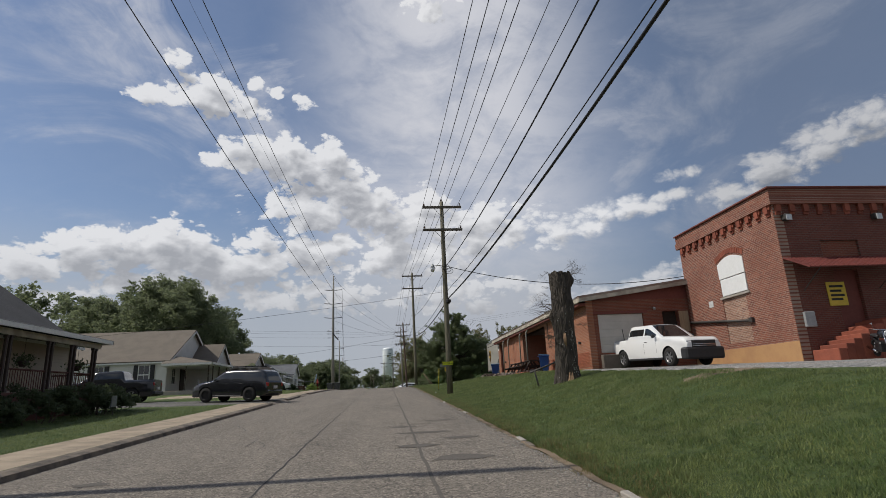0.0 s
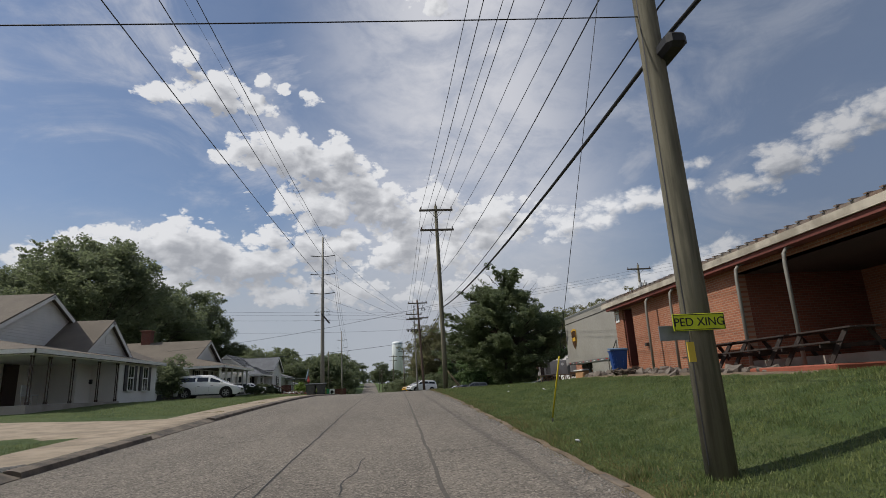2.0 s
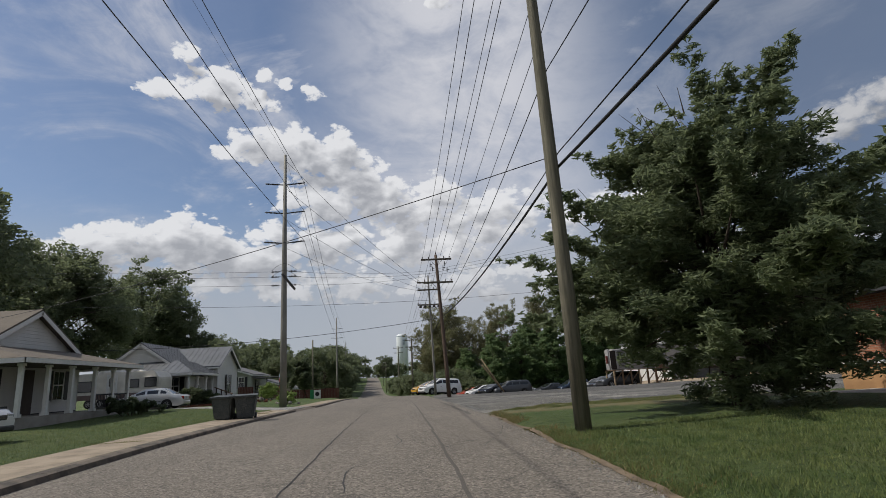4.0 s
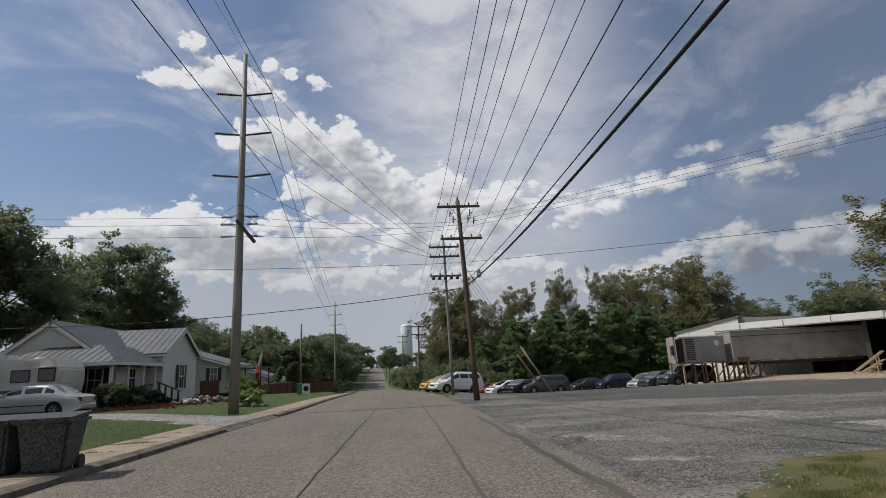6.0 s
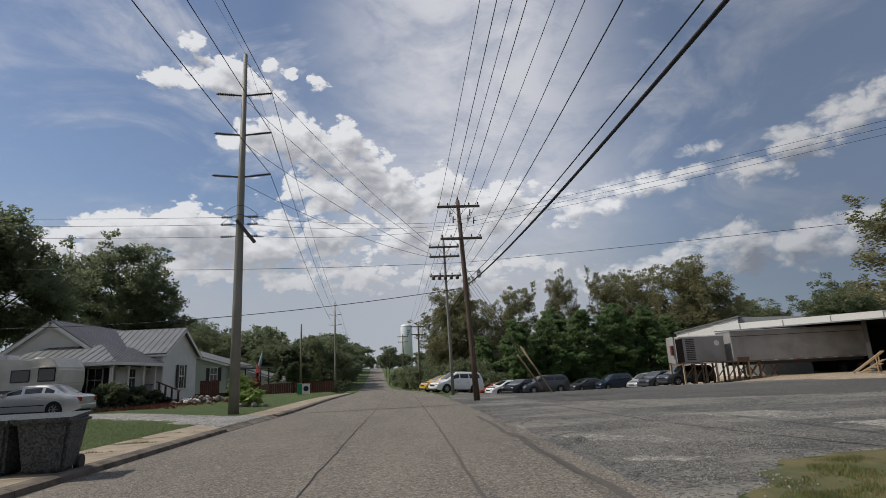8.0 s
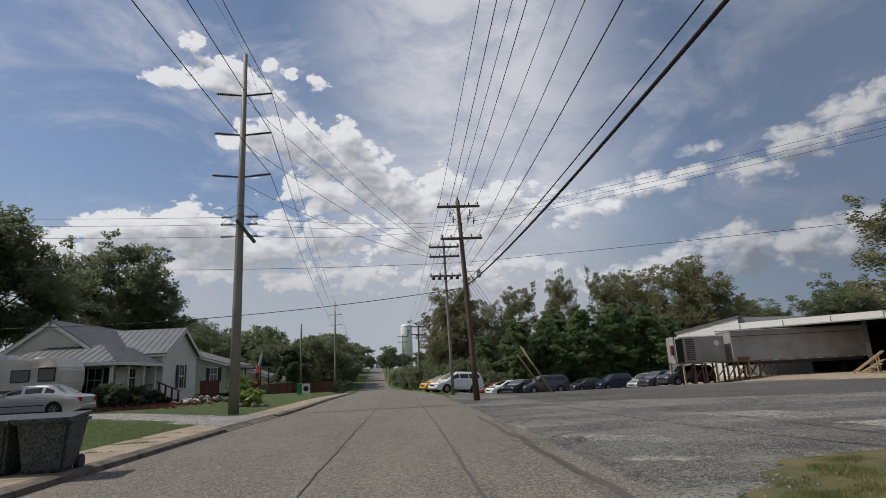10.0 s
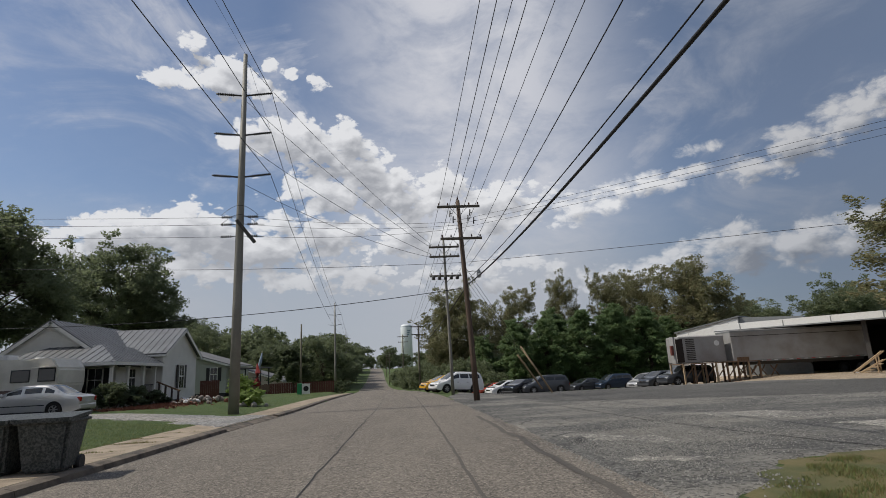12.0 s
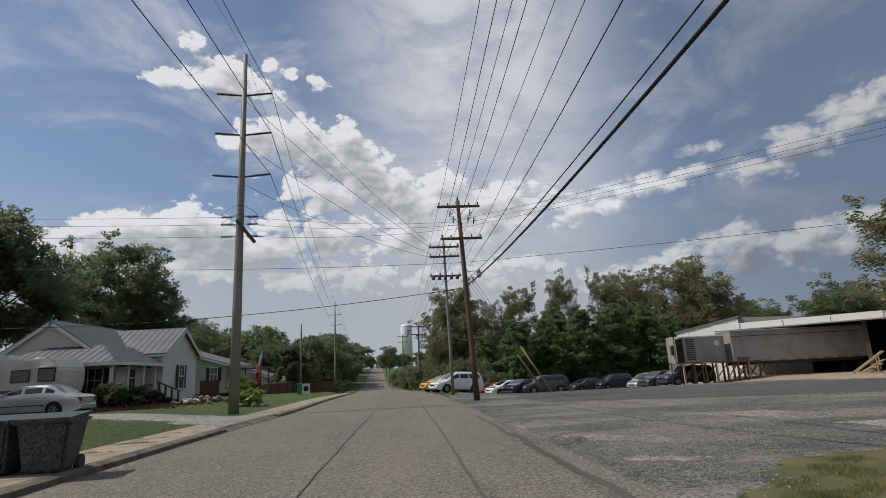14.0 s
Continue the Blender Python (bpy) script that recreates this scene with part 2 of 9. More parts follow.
def ground_mat():
    m = mat("lawn", (0.085, 0.125, 0.028), 0.9)
    t = m.node_tree
    b = t.nodes["Principled BSDF"]
    co = t.nodes.new("ShaderNodeTexCoord").outputs["Object"]
    n1 = ramp(t, noise_tex(t, co, 0.35, 5.0, 0.6), 0.35, 0.7)
    n2 = noise_tex(t, co, 5.0, 5.0, 0.7)
    n3 = noise_tex(t, co, 45.0, 3.0, 0.8)
    col = mix(t, n1, (0.080, 0.128, 0.026), (0.125, 0.150, 0.042))
    col = mix(t, ramp(t, n2, 0.46, 0.66), col, (0.040, 0.072, 0.015))
    bare = ramp(t, noise_tex(t, co, 0.9, 6.0, 0.7), 0.62, 0.74)
    col = mix(t, calc(t, "MULTIPLY", bare, 0.55), col, (0.21, 0.17, 0.085))
    col = mix(t, calc(t, "MULTIPLY", n3, 0.6), col, (0.03, 0.05, 0.012))
    t.links.new(col, b.inputs["Base Color"])
    bp = t.nodes.new("ShaderNodeBump")
    bp.inputs["Strength"].default_value, bp.inputs["Distance"].default_value = 0.9, 0.06
    t.links.new(calc(t, "ADD", n3, n2), bp.inputs["Height"])
    t.links.new(bp.outputs[0], b.inputs["Normal"])
    return m


def asphalt_mat(name, pale, dark, crack=0.5, patch_col=None, grit=60.0):
    m = mat(name, pale, 0.88)
    t = m.node_tree
    b = t.nodes["Principled BSDF"]
    co = t.nodes.new("ShaderNodeTexCoord").outputs["Object"]
    wide = node(t, "ShaderNodeMapping", co)
    wide.inputs["Scale"].default_value = (1.0, 0.25, 1.0)
    drift = node(t, "ShaderNodeMapping", co)
    drift.inputs["Scale"].default_value, drift.inputs["Rotation"].default_value = (0.55, 1.3, 1.0), (0, 0, -0.35)
    n1 = ramp(t, noise_tex(t, wide.outputs[0], 0.8, 6.0, 0.6), 0.3, 0.72)
    n2 = noise_tex(t, co, grit, 4.0, 0.75)
    n3 = ramp(t, noise_tex(t, wide.outputs[0] if not patch_col else drift.outputs[0], 0.34, 6.0, 0.62), 0.44, 0.60)
    col = mix(t, calc(t, "MULTIPLY", n1, 0.7), pale, dark)
    if patch_col:
        col = mix(t, calc(t, "MULTIPLY", n3, 0.75), col, patch_col)
    n4 = noise_tex(t, co, grit * 0.2, 6.0, 0.8)
    stone_v = t.nodes.new("ShaderNodeTexVoronoi")
    stone_v.inputs["Scale"].default_value = grit * 0.75
    t.links.new(co, stone_v.inputs["Vector"])
    sv = node(t, "ShaderNodeSeparateXYZ", stone_v.outputs["Color"]).outputs[0]
    speck = calc(t, "MULTIPLY", ramp(t, sv, 0.55, 0.95), ramp(t, n4, 0.35, 0.6, 0.35, 1.0))
    col = mix(t, calc(t, "MULTIPLY", speck, 0.72), col, tuple(min(1, c * 1.9) for c in pale))
    col = mix(t, calc(t, "MULTIPLY", ramp(t, sv, 0.4, 0.05), 0.72), col, tuple(c * 0.4 for c in dark))
    col = mix(t, calc(t, "MULTIPLY", ramp(t, n4, 0.5, 0.34), 0.55), col, tuple(c * 0.6 for c in dark))
    vo = t.nodes.new("ShaderNodeTexVoronoi")
    vo.feature = "DISTANCE_TO_EDGE"
    wob = noise_tex(t, co, 1.3, 4.0, 0.7)
    wv = node(t, "ShaderNodeVectorMath", co, None, op="ADD")
    sc = node(t, "ShaderNodeCombineXYZ", wob, wob, 0.0)
    t.links.new(sc.outputs[0], wv.inputs[1])
    t.links.new(wv.outputs[0], vo.inputs["Vector"])
    vo.inputs["Scale"].default_value = 0.62
    line = ramp(t, vo.outputs["Distance"], 0.016, 0.002)
    some = ramp(t, noise_tex(t, co, 0.4, 3.0), 0.40, 0.56)
    line = calc(t, "MULTIPLY", calc(t, "MULTIPLY", line, some), crack)
    col = mix(t, line, col, (0.03, 0.028, 0.026))
    t.links.new(col, b.inputs["Base Color"])
    bp = t.nodes.new("ShaderNodeBump")
    bp.inputs["Strength"].default_value, bp.inputs["Distance"].default_value = 0.8, 0.014
    t.links.new(calc(t, "SUBTRACT", calc(t, "ADD", n2, calc(t, "MULTIPLY", sv, 0.6)), line), bp.inputs["Height"])
    t.links.new(bp.outputs[0], b.inputs["Normal"])
    return m


def wood_mat(name, base, dark):
    m = mat(name, base, 0.85, dark=dark, scale=3.0, fine=55.0, bump=0.5, amount=0.8, stretch=(5, 5, 0.35))
    return m


def siding_mat(name, base):
    """Painted clapboard: faint dirt and weathering; the boards are geometry."""
    return mat(name, base, 0.6, dark=tuple(c * 0.8 for c in base), scale=1.2, fine=40.0, amount=0.45)


M = {
    "lawn": ground_mat(),
    "drive": asphalt_mat("dark_driveway_gravel", (0.105, 0.100, 0.092), (0.06, 0.057, 0.052), 0.0, (0.15, 0.14, 0.125), 20.0),
    "road": asphalt_mat("road_asphalt", (0.200, 0.174, 0.143), (0.122, 0.106, 0.088), 0.45, None, 58.0),
    "lot": asphalt_mat("lot_asphalt", (0.112, 0.108, 0.099), (0.058, 0.057, 0.053), 0.9, (0.27, 0.252, 0.215), 34.0),
    "lot_dark": asphalt_mat("dark_lot_asphalt", (0.092, 0.087, 0.079), (0.053, 0.050, 0.046), 0.5, (0.12, 0.115, 0.105), 30.0),
    "soil": mat("bare_brown_soil", (0.215, 0.160, 0.105), 0.95, dark=(0.10, 0.075, 0.05), scale=2.2, fine=30, bump=0.9, amount=0.9),
    "straw": mat("dry_turf", (0.150, 0.125, 0.055), 0.95, dark=(0.070, 0.085, 0.030), scale=1.6, fine=40, bump=0.8, amount=0.9),
    "gravel_bit": mat("pale_gravel_bits", (0.34, 0.33, 0.30), 0.9, dark=(0.20, 0.19, 0.175), scale=6, fine=30, island=0.6),
    "spill": asphalt_mat("pale_spilt_gravel", (0.30, 0.282, 0.245), (0.15, 0.142, 0.128), 0.0, (0.12, 0.115, 0.106), 30.0),
    "gravel": asphalt_mat("grey_gravel", (0.24, 0.235, 0.225), (0.15, 0.145, 0.14), 0.0, (0.30, 0.27, 0.23), 18.0),
    "dirt": asphalt_mat("tan_dirt", (0.33, 0.25, 0.17), (0.22, 0.165, 0.11), 0.0, (0.36, 0.30, 0.22), 20.0),
    "walk": mat("weathered_concrete", (0.37, 0.30, 0.22), 0.9, dark=(0.20, 0.16, 0.115), scale=1.6, fine=60, bump=0.4, amount=0.8),
    "kerb": mat("stained_kerb", (0.19, 0.155, 0.12), 0.9, dark=(0.05, 0.045, 0.04), scale=2.2, fine=50, bump=0.5, amount=0.9),
    "concrete": mat("grey_concrete", (0.36, 0.33, 0.29), 0.9, dark=(0.20, 0.18, 0.15), scale=1.5, fine=50, bump=0.5),
    "tar": mat("crack_tar", (0.035, 0.033, 0.031), 0.75, fine=30, bump=0.3),
    "tarfade": mat("worn_tar", (0.105, 0.092, 0.078), 0.85, fine=30, bump=0.3),
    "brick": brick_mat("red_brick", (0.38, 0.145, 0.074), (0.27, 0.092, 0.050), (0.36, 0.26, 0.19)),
    # same red brick, its colour darkened for the shade on the end faces
    "brick_x_shaded": brick_mat("red_brick_end_shaded", (0.24, 0.07, 0.04), (0.17, 0.05, 0.03), (0.20, 0.135, 0.10), "x"),
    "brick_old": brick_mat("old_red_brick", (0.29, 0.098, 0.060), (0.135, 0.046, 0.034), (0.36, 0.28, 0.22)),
    # old brick again, with the shade of the mill's front put into its colour
    "brick_old_x_shaded": brick_mat("old_red_brick_end_shaded", (0.175, 0.052, 0.036), (0.12, 0.036, 0.027), (0.15, 0.105, 0.08), "x"),
    "brick_pale": brick_mat("patched_brick", (0.40, 0.22, 0.15), (0.18, 0.085, 0.06), (0.46, 0.40, 0.33)),
    "plaster": mat("tan_plaster", (0.45, 0.26, 0.12), 0.9, dark=(0.33, 0.17, 0.09), scale=1.4, fine=40, bump=0.4),
    "corbel": mat("brick_corbel", (0.30, 0.088, 0.052), 0.88, dark=(0.20, 0.06, 0.04), scale=4, fine=30, bump=0.5, island=0.4),
    "fascia": mat("weathered_fascia", (0.50, 0.45, 0.37), 0.85, dark=(0.22, 0.19, 0.15), scale=1.5, fine=30, amount=0.85),
    "fascia_red": mat("dark_red_fascia", (0.17, 0.05, 0.038), 0.7, fine=30),
    "metal_roof": mat("grey_metal_roof", (0.19, 0.195, 0.20), 0.5, 0.35, dark=(0.12, 0.122, 0.125), scale=1.0, fine=20),
    "rust_roof": mat("rusty_tin_roof", (0.30, 0.27, 0.24), 0.6, 0.4, dark=(0.24, 0.10, 0.05), scale=1.3, fine=25),
    "shingle": mat("brown_shingles", (0.165, 0.140, 0.112), 0.95, dark=(0.11, 0.094, 0.077), scale=1.0, fine=14, bump=0.7),
    "shingle_dark": mat("dark_shingles", (0.050, 0.050, 0.054), 0.95, dark=(0.03, 0.03, 0.032), scale=1.0, fine=14, bump=0.7),
    "shingle_grey": mat("grey_shingles", (0.16, 0.16, 0.165), 0.95, dark=(0.10, 0.10, 0.105), scale=1.0, fine=14, bump=0.7),
    "white": siding_mat("white_siding", (0.70, 0.69, 0.66)),
    "grey_side": siding_mat("grey_green_siding", (0.38, 0.40, 0.35)),
    "tan_side": siding_mat("tan_siding", (0.44, 0.38, 0.30)),
    "trim": mat("white_trim", (0.74, 0.73, 0.70), 0.5, fine=20, amount=0.3),
    "shutter": mat("black_shutter", (0.02, 0.02, 0.022), 0.5, fine=30),
    "porch_dark": mat("dark_porch_wood", (0.060, 0.040, 0.034), 0.6, fine=30),
    "red_brown": mat("red_brown_porch_board", (0.11, 0.035, 0.024), 0.6, fine=30),
    "pole": wood_mat("weathered_pole", (0.18, 0.165, 0.118), (0.070, 0.066, 0.046)),
    "pole_brown": wood_mat("brown_pole", (0.125, 0.085, 0.062), (0.062, 0.045, 0.034)),
    "arm": wood_mat("weathered_crossarm", (0.13, 0.11, 0.085), (0.07, 0.06, 0.045)),
    "steel": mat("galvanised_steel", (0.25, 0.24, 0.21), 0.65, 0.2, dark=(0.16, 0.15, 0.13), scale=1.2, fine=30),
    "steel_dark": mat("dark_steel", (0.07, 0.065, 0.06), 0.6, 0.3, fine=30),
    "ceramic": mat("brown_insulator", (0.10, 0.055, 0.04), 0.25, fine=20),
    "grey_can": mat("grey_transformer", (0.36, 0.37, 0.37), 0.45, 0.2, fine=20),
    "wire": mat("black_cable", (0.018, 0.018, 0.02), 0.6, fine=20),
    "wire_thin": mat("bare_conductor", (0.06, 0.06, 0.065), 0.5, 0.6, fine=20),
    "bark": mat("grey_bark", (0.082, 0.069, 0.056), 0.95, dark=(0.030, 0.026, 0.022), scale=5, fine=26, bump=1.0, amount=0.9, stretch=(2.2, 2.2, 0.5)),
    "cut_wood": mat("pale_cut_wood", (0.34, 0.22, 0.13), 0.9, fine=30, bump=0.5),
    "lichen": mat("grey_lichen", (0.34, 0.35, 0.31), 0.95, fine=60),
    "trunk": mat("brown_bark", (0.11, 0.085, 0.065), 0.95, dark=(0.055, 0.045, 0.035), scale=5, fine=25, bump=0.9, stretch=(1.6, 1.6, 0.4)),
    "leaf_dark": leaf_mat("oak_leaves", (0.105, 0.130, 0.075), (0.170, 0.190, 0.105), 0.5),
    "leaf_cedar": leaf_mat("shrubby_leaves", (0.092, 0.125, 0.064), (0.160, 0.190, 0.098), 0.5),
    "leaf_light": leaf_mat("pale_leaves", (0.150, 0.142, 0.070), (0.235, 0.195, 0.105), 0.45),
    "leaf_pine": leaf_mat("pine_needles", (0.080, 0.150, 0.056), (0.145, 0.215, 0.082), 0.5),
    "leaf_bush": leaf_mat("hedge_leaves", (0.034, 0.050, 0.024), (0.060, 0.080, 0.036)),
    "leaf_yellow": leaf_mat("bright_leaves", (0.14, 0.22, 0.03), (0.22, 0.30, 0.05)),
    "blade": leaf_mat("grass_blades", (0.046, 0.092, 0.018), (0.215, 0.240, 0.080), 0.4, 1.7),
    "blade_dry": leaf_mat("dry_grass_blades", (0.22, 0.15, 0.06), (0.13, 0.13, 0.04), 0.3),
    "paint_white": mat("white_car_paint", (0.72, 0.72, 0.71), 0.25, coat=0.6, fine=10, amount=0.04),
    "paint_black": mat("black_car_paint", (0.012, 0.013, 0.016), 0.22, coat=0.7, fine=10, amount=0.04),
    "paint_silver": mat("silver_car_paint", (0.50, 0.50, 0.49), 0.3, 0.5, coat=0.5, fine=10, amount=0.04),
    "paint_grey": mat("grey_car_paint", (0.055, 0.06, 0.068), 0.28, 0.3, coat=0.6, fine=10, amount=0.04),
    "paint_blue": mat("blue_car_paint", (0.028, 0.045, 0.075), 0.28, 0.3, coat=0.6, fine=10, amount=0.04),
    "paint_red": mat("red_car_paint", (0.42, 0.05, 0.02), 0.28, coat=0.6, fine=10, amount=0.04),
    "paint_yellow": mat("yellow_car_paint", (0.62, 0.33, 0.02), 0.28, coat=0.6, fine=10, amount=0.04),
    "tyre": mat("black_rubber", (0.022, 0.021, 0.02), 0.9, fine=30, bump=0.3),
    "rim": mat("alloy_rim", (0.36, 0.36, 0.36), 0.35, 0.7, fine=20),
    "rim_dark": mat("dark_rim", (0.03, 0.03, 0.032), 0.4, 0.4, fine=20),
    "plastic": mat("black_plastic", (0.028, 0.028, 0.03), 0.6, fine=40),
    # black plastic scattered with pale specks
    "cart": mat("specked_cart_plastic", (0.022, 0.030, 0.032), 0.6, dark=(0.20, 0.205, 0.20), scale=24, fine=90, amount=0.55),
    "bin_blue": mat("blue_bin_plastic", (0.012, 0.055, 0.24), 0.5, dark=(0.02, 0.07, 0.20), fine=20),
    "bin_lid": mat("faded_blue_lid", (0.10, 0.20, 0.34), 0.55, fine=20),
    "car_glass": glass_mat("tinted_glass", (0.012, 0.015, 0.017)),
    "house_glass": glass_mat("window_glass", (0.018, 0.020, 0.022), 0.12),
    "lamp_red": mat("red_lens", (0.32, 0.015, 0.01), 0.2, fine=10),
    "lamp_amber": mat("amber_lens", (0.55, 0.20, 0.03), 0.2, fine=10),
    "lamp_clear": mat("clear_lens", (0.55, 0.57, 0.58), 0.12, 0.4, fine=10),
    "chrome": mat("chrome", (0.55, 0.55, 0.55), 0.15, 1.0, fine=10),
    "plate": mat("white_plate", (0.6, 0.6, 0.6), 0.5, fine=10),
    "sign_green": mat("fluorescent_sign", (0.56, 0.62, 0.015), 0.45, fine=10, amount=0.1),
    "sign_black": mat("sign_black", (0.012, 0.012, 0.012), 0.6, fine=10),
    "sign_back": mat("sign_back", (0.24, 0.25, 0.25), 0.5, 0.4, fine=20),
    "sign_white": mat("sign_white", (0.72, 0.72, 0.70), 0.5, fine=10, amount=0.3),
    "sign_yellow": mat("sign_yellow", (0.62, 0.45, 0.05), 0.5, fine=10),
    "yellow_guard": mat("yellow_plastic_guard", (0.66, 0.52, 0.02), 0.5, fine=20),
    "board": mat("white_board", (0.76, 0.76, 0.75), 0.5, fine=6, amount=0.15),
    "door_grey": mat("roller_door", (0.52, 0.50, 0.46), 0.6, dark=(0.36, 0.34, 0.31), scale=1.0, fine=20),
    # near-black: the shade inside openings and the loading bay, put into the colour
    "interior_shade": mat("painted_interior_shade", (0.030, 0.022, 0.018), 0.9, fine=10),
    "trailer": mat("grey_trailer_panel", (0.34, 0.325, 0.295), 0.55, 0.1, dark=(0.27, 0.255, 0.23), scale=0.5, fine=8, amount=0.6),
    "trailer_old": mat("stained_trailer_panel", (0.33, 0.325, 0.315), 0.6, 0.1, dark=(0.22, 0.20, 0.18), scale=0.7, fine=10, amount=0.8),
    "gold": mat("gold_vinyl", (0.60, 0.36, 0.05), 0.45, fine=10),
    "brown_vinyl": mat("brown_vinyl", (0.070, 0.035, 0.018), 0.5, fine=10),
    "tape_red": mat("red_tape", (0.45, 0.03, 0.02), 0.4, fine=10),
    "timber": wood_mat("brown_timber", (0.18, 0.11, 0.065), (0.09, 0.055, 0.035)),
    "timber_pale": wood_mat("pale_timber", (0.42, 0.31, 0.19), (0.27, 0.19, 0.12)),
    "picnic": wood_mat("dark_picnic_wood", (0.045, 0.032, 0.027), (0.025, 0.02, 0.017)),
    "awning": mat("dark_red_awning", (0.20, 0.055, 0.045), 0.6, 0.2, dark=(0.12, 0.04, 0.035), scale=1.5, fine=20),
    "camper": mat("cream_camper", (0.78, 0.74, 0.66), 0.45, dark=(0.48, 0.44, 0.37), scale=1.0, fine=10),
    "camper_dark": mat("camper_skirt", (0.16, 0.11, 0.10), 0.5, fine=10),
    "tank": mat("white_tank_paint", (0.74, 0.78, 0.80), 0.5, fine=4, amount=0.3),
    "tank_mark": mat("blue_tank_marks", (0.22, 0.30, 0.36), 0.5, fine=10),
    "mulch": mat("red_mulch", (0.20, 0.075, 0.045), 0.95, dark=(0.10, 0.045, 0.03), scale=6, fine=30, bump=0.8),
    "stone": mat("pale_field_stone", (0.42, 0.36, 0.31), 0.9, dark=(0.24, 0.17, 0.14), scale=3, fine=25, bump=0.6, island=0.5),
    "rubble": mat("rubble_stone", (0.22, 0.19, 0.16), 0.95, dark=(0.13, 0.10, 0.08), scale=3, fine=25, bump=0.8, island=0.5),
    "red_cloth": mat("dark_red_cloth", (0.18, 0.02, 0.018), 0.9, fine=30),
    "graffiti": mat("black_spray_paint", (0.03, 0.03, 0.03), 0.7, fine=20),
    "green_box": mat("green_plastic", (0.02, 0.22, 0.08), 0.5, fine=10),
    "flag": mat("blue_white_cloth", (0.26, 0.33, 0.42), 0.8, fine=10),
    "litter": mat("white_litter", (0.7, 0.7, 0.7), 0.6, fine=10),
}
# ---- building blocks ----
import collections

RNG = random.Random(7)


def link_mesh(name, bm, material, parent=None, label=""):
    me = bpy.data.meshes.new(name)
    bm.normal_update()
    bm.to_mesh(me)
    bm.free()
    me.materials.append(M[material])
    ob = new(name, me)
    if parent is not None:
        ob.parent = parent
    if label:
        ob["label"] = label
    return ob


def part(name, bm, material, parent, label=""):
    return link_mesh(name, bm, material, parent, label)


def thing(name, m, label, category, group="", kind=""):
    ob = new(name)
    ob.matrix_world = m
    ob.empty_display_size = 0.2
    return tagged(ob, label, category, group, kind)


def quads(name, verts, faces, material, parent=None, label="", smooth=False):
    me = bpy.data.meshes.new(name)
    if isinstance(faces, np.ndarray):
        count, sides = faces.shape
        me.vertices.add(len(verts))
        me.vertices.foreach_set("co", np.asarray(verts, dtype=np.float32).ravel())
        me.loops.add(count * sides)
        me.loops.foreach_set("vertex_index", faces.astype(np.int32).ravel())
        me.polygons.add(count)
        me.polygons.foreach_set("loop_start", np.arange(0, count * sides, sides, dtype=np.int32))
        me.polygons.foreach_set("loop_total", np.full(count, sides, dtype=np.int32))
        me.update(calc_edges=True)
    else:
        me.from_pydata([tuple(v) for v in verts], [], [tuple(f) for f in faces])
        me.update()
    me.polygons.foreach_set("use_smooth", [smooth] * len(me.polygons))
    me.materials.append(M[material])
    ob = new(name, me)
    if parent is not None:
        ob.parent = parent
    if label:
        ob["label"] = label
    return ob


def box(lo, hi, bm=None, bevel=0.0, m=None):
    bm = bm or bmesh.new()
    lo, hi = Vector(lo), Vector(hi)
    r = bmesh.ops.create_cube(bm, size=1.0, matrix=Matrix.LocRotScale((lo + hi) / 2, None, hi - lo))
    if bevel:
        es = list({e for v in r["verts"] for e in v.link_edges})
        out = bmesh.ops.bevel(bm, geom=es, offset=bevel, segments=1, affect="EDGES", profile=0.5)
        if m is not None:
            bmesh.ops.transform(bm, matrix=m, verts=out["verts"])
    elif m is not None:
        bmesh.ops.transform(bm, matrix=m, verts=r["verts"])
    return bm


def rod(a, b, r0, r1=None, n=8, bm=None, caps=True):
    """A round bar from a to b, tapering from r0 to r1."""
    bm = bm or bmesh.new()
    a, b = Vector(a), Vector(b)
    r1 = r0 if r1 is None else r1
    q = (b - a).to_track_quat("Z", "Y")
    rings = []
    for p, r in ((a, r0), (b, r1)):
        rings.append([bm.verts.new(p + q @ Vector((r * math.cos(k * math.tau / n), r * math.sin(k * math.tau / n), 0))) for k in range(n)])
    for k in range(n):
        f = bm.faces.new((rings[0][k], rings[0][(k + 1) % n], rings[1][(k + 1) % n], rings[1][k]))
        f.smooth = n > 5
    if caps:
        bm.faces.new(rings[0][::-1])
        bm.faces.new(rings[1])
    return bm


def sweep(points, radii, n=6, bm=None, caps=True):
    """A tube along a line of points."""
    bm = bm or bmesh.new()
    pts = [Vector(p) for p in points]
    radii = radii if isinstance(radii, (list, tuple)) else [radii] * len(pts)
    rings = []
    for i, p in enumerate(pts):
        d = pts[min(i + 1, len(pts) - 1)] - pts[max(i - 1, 0)]
        q = d.to_track_quat("Z", "Y")
        rings.append([bm.verts.new(p + q @ Vector((radii[i] * math.cos(k * math.tau / n), radii[i] * math.sin(k * math.tau / n), 0))) for k in range(n)])
    for r0, r1 in zip(rings, rings[1:]):
        for k in range(n):
            f = bm.faces.new((r0[k], r0[(k + 1) % n], r1[(k + 1) % n], r1[k]))
            f.smooth = n > 4
    if caps:
        bm.faces.new(rings[0][::-1])
        bm.faces.new(rings[-1])
    return bm


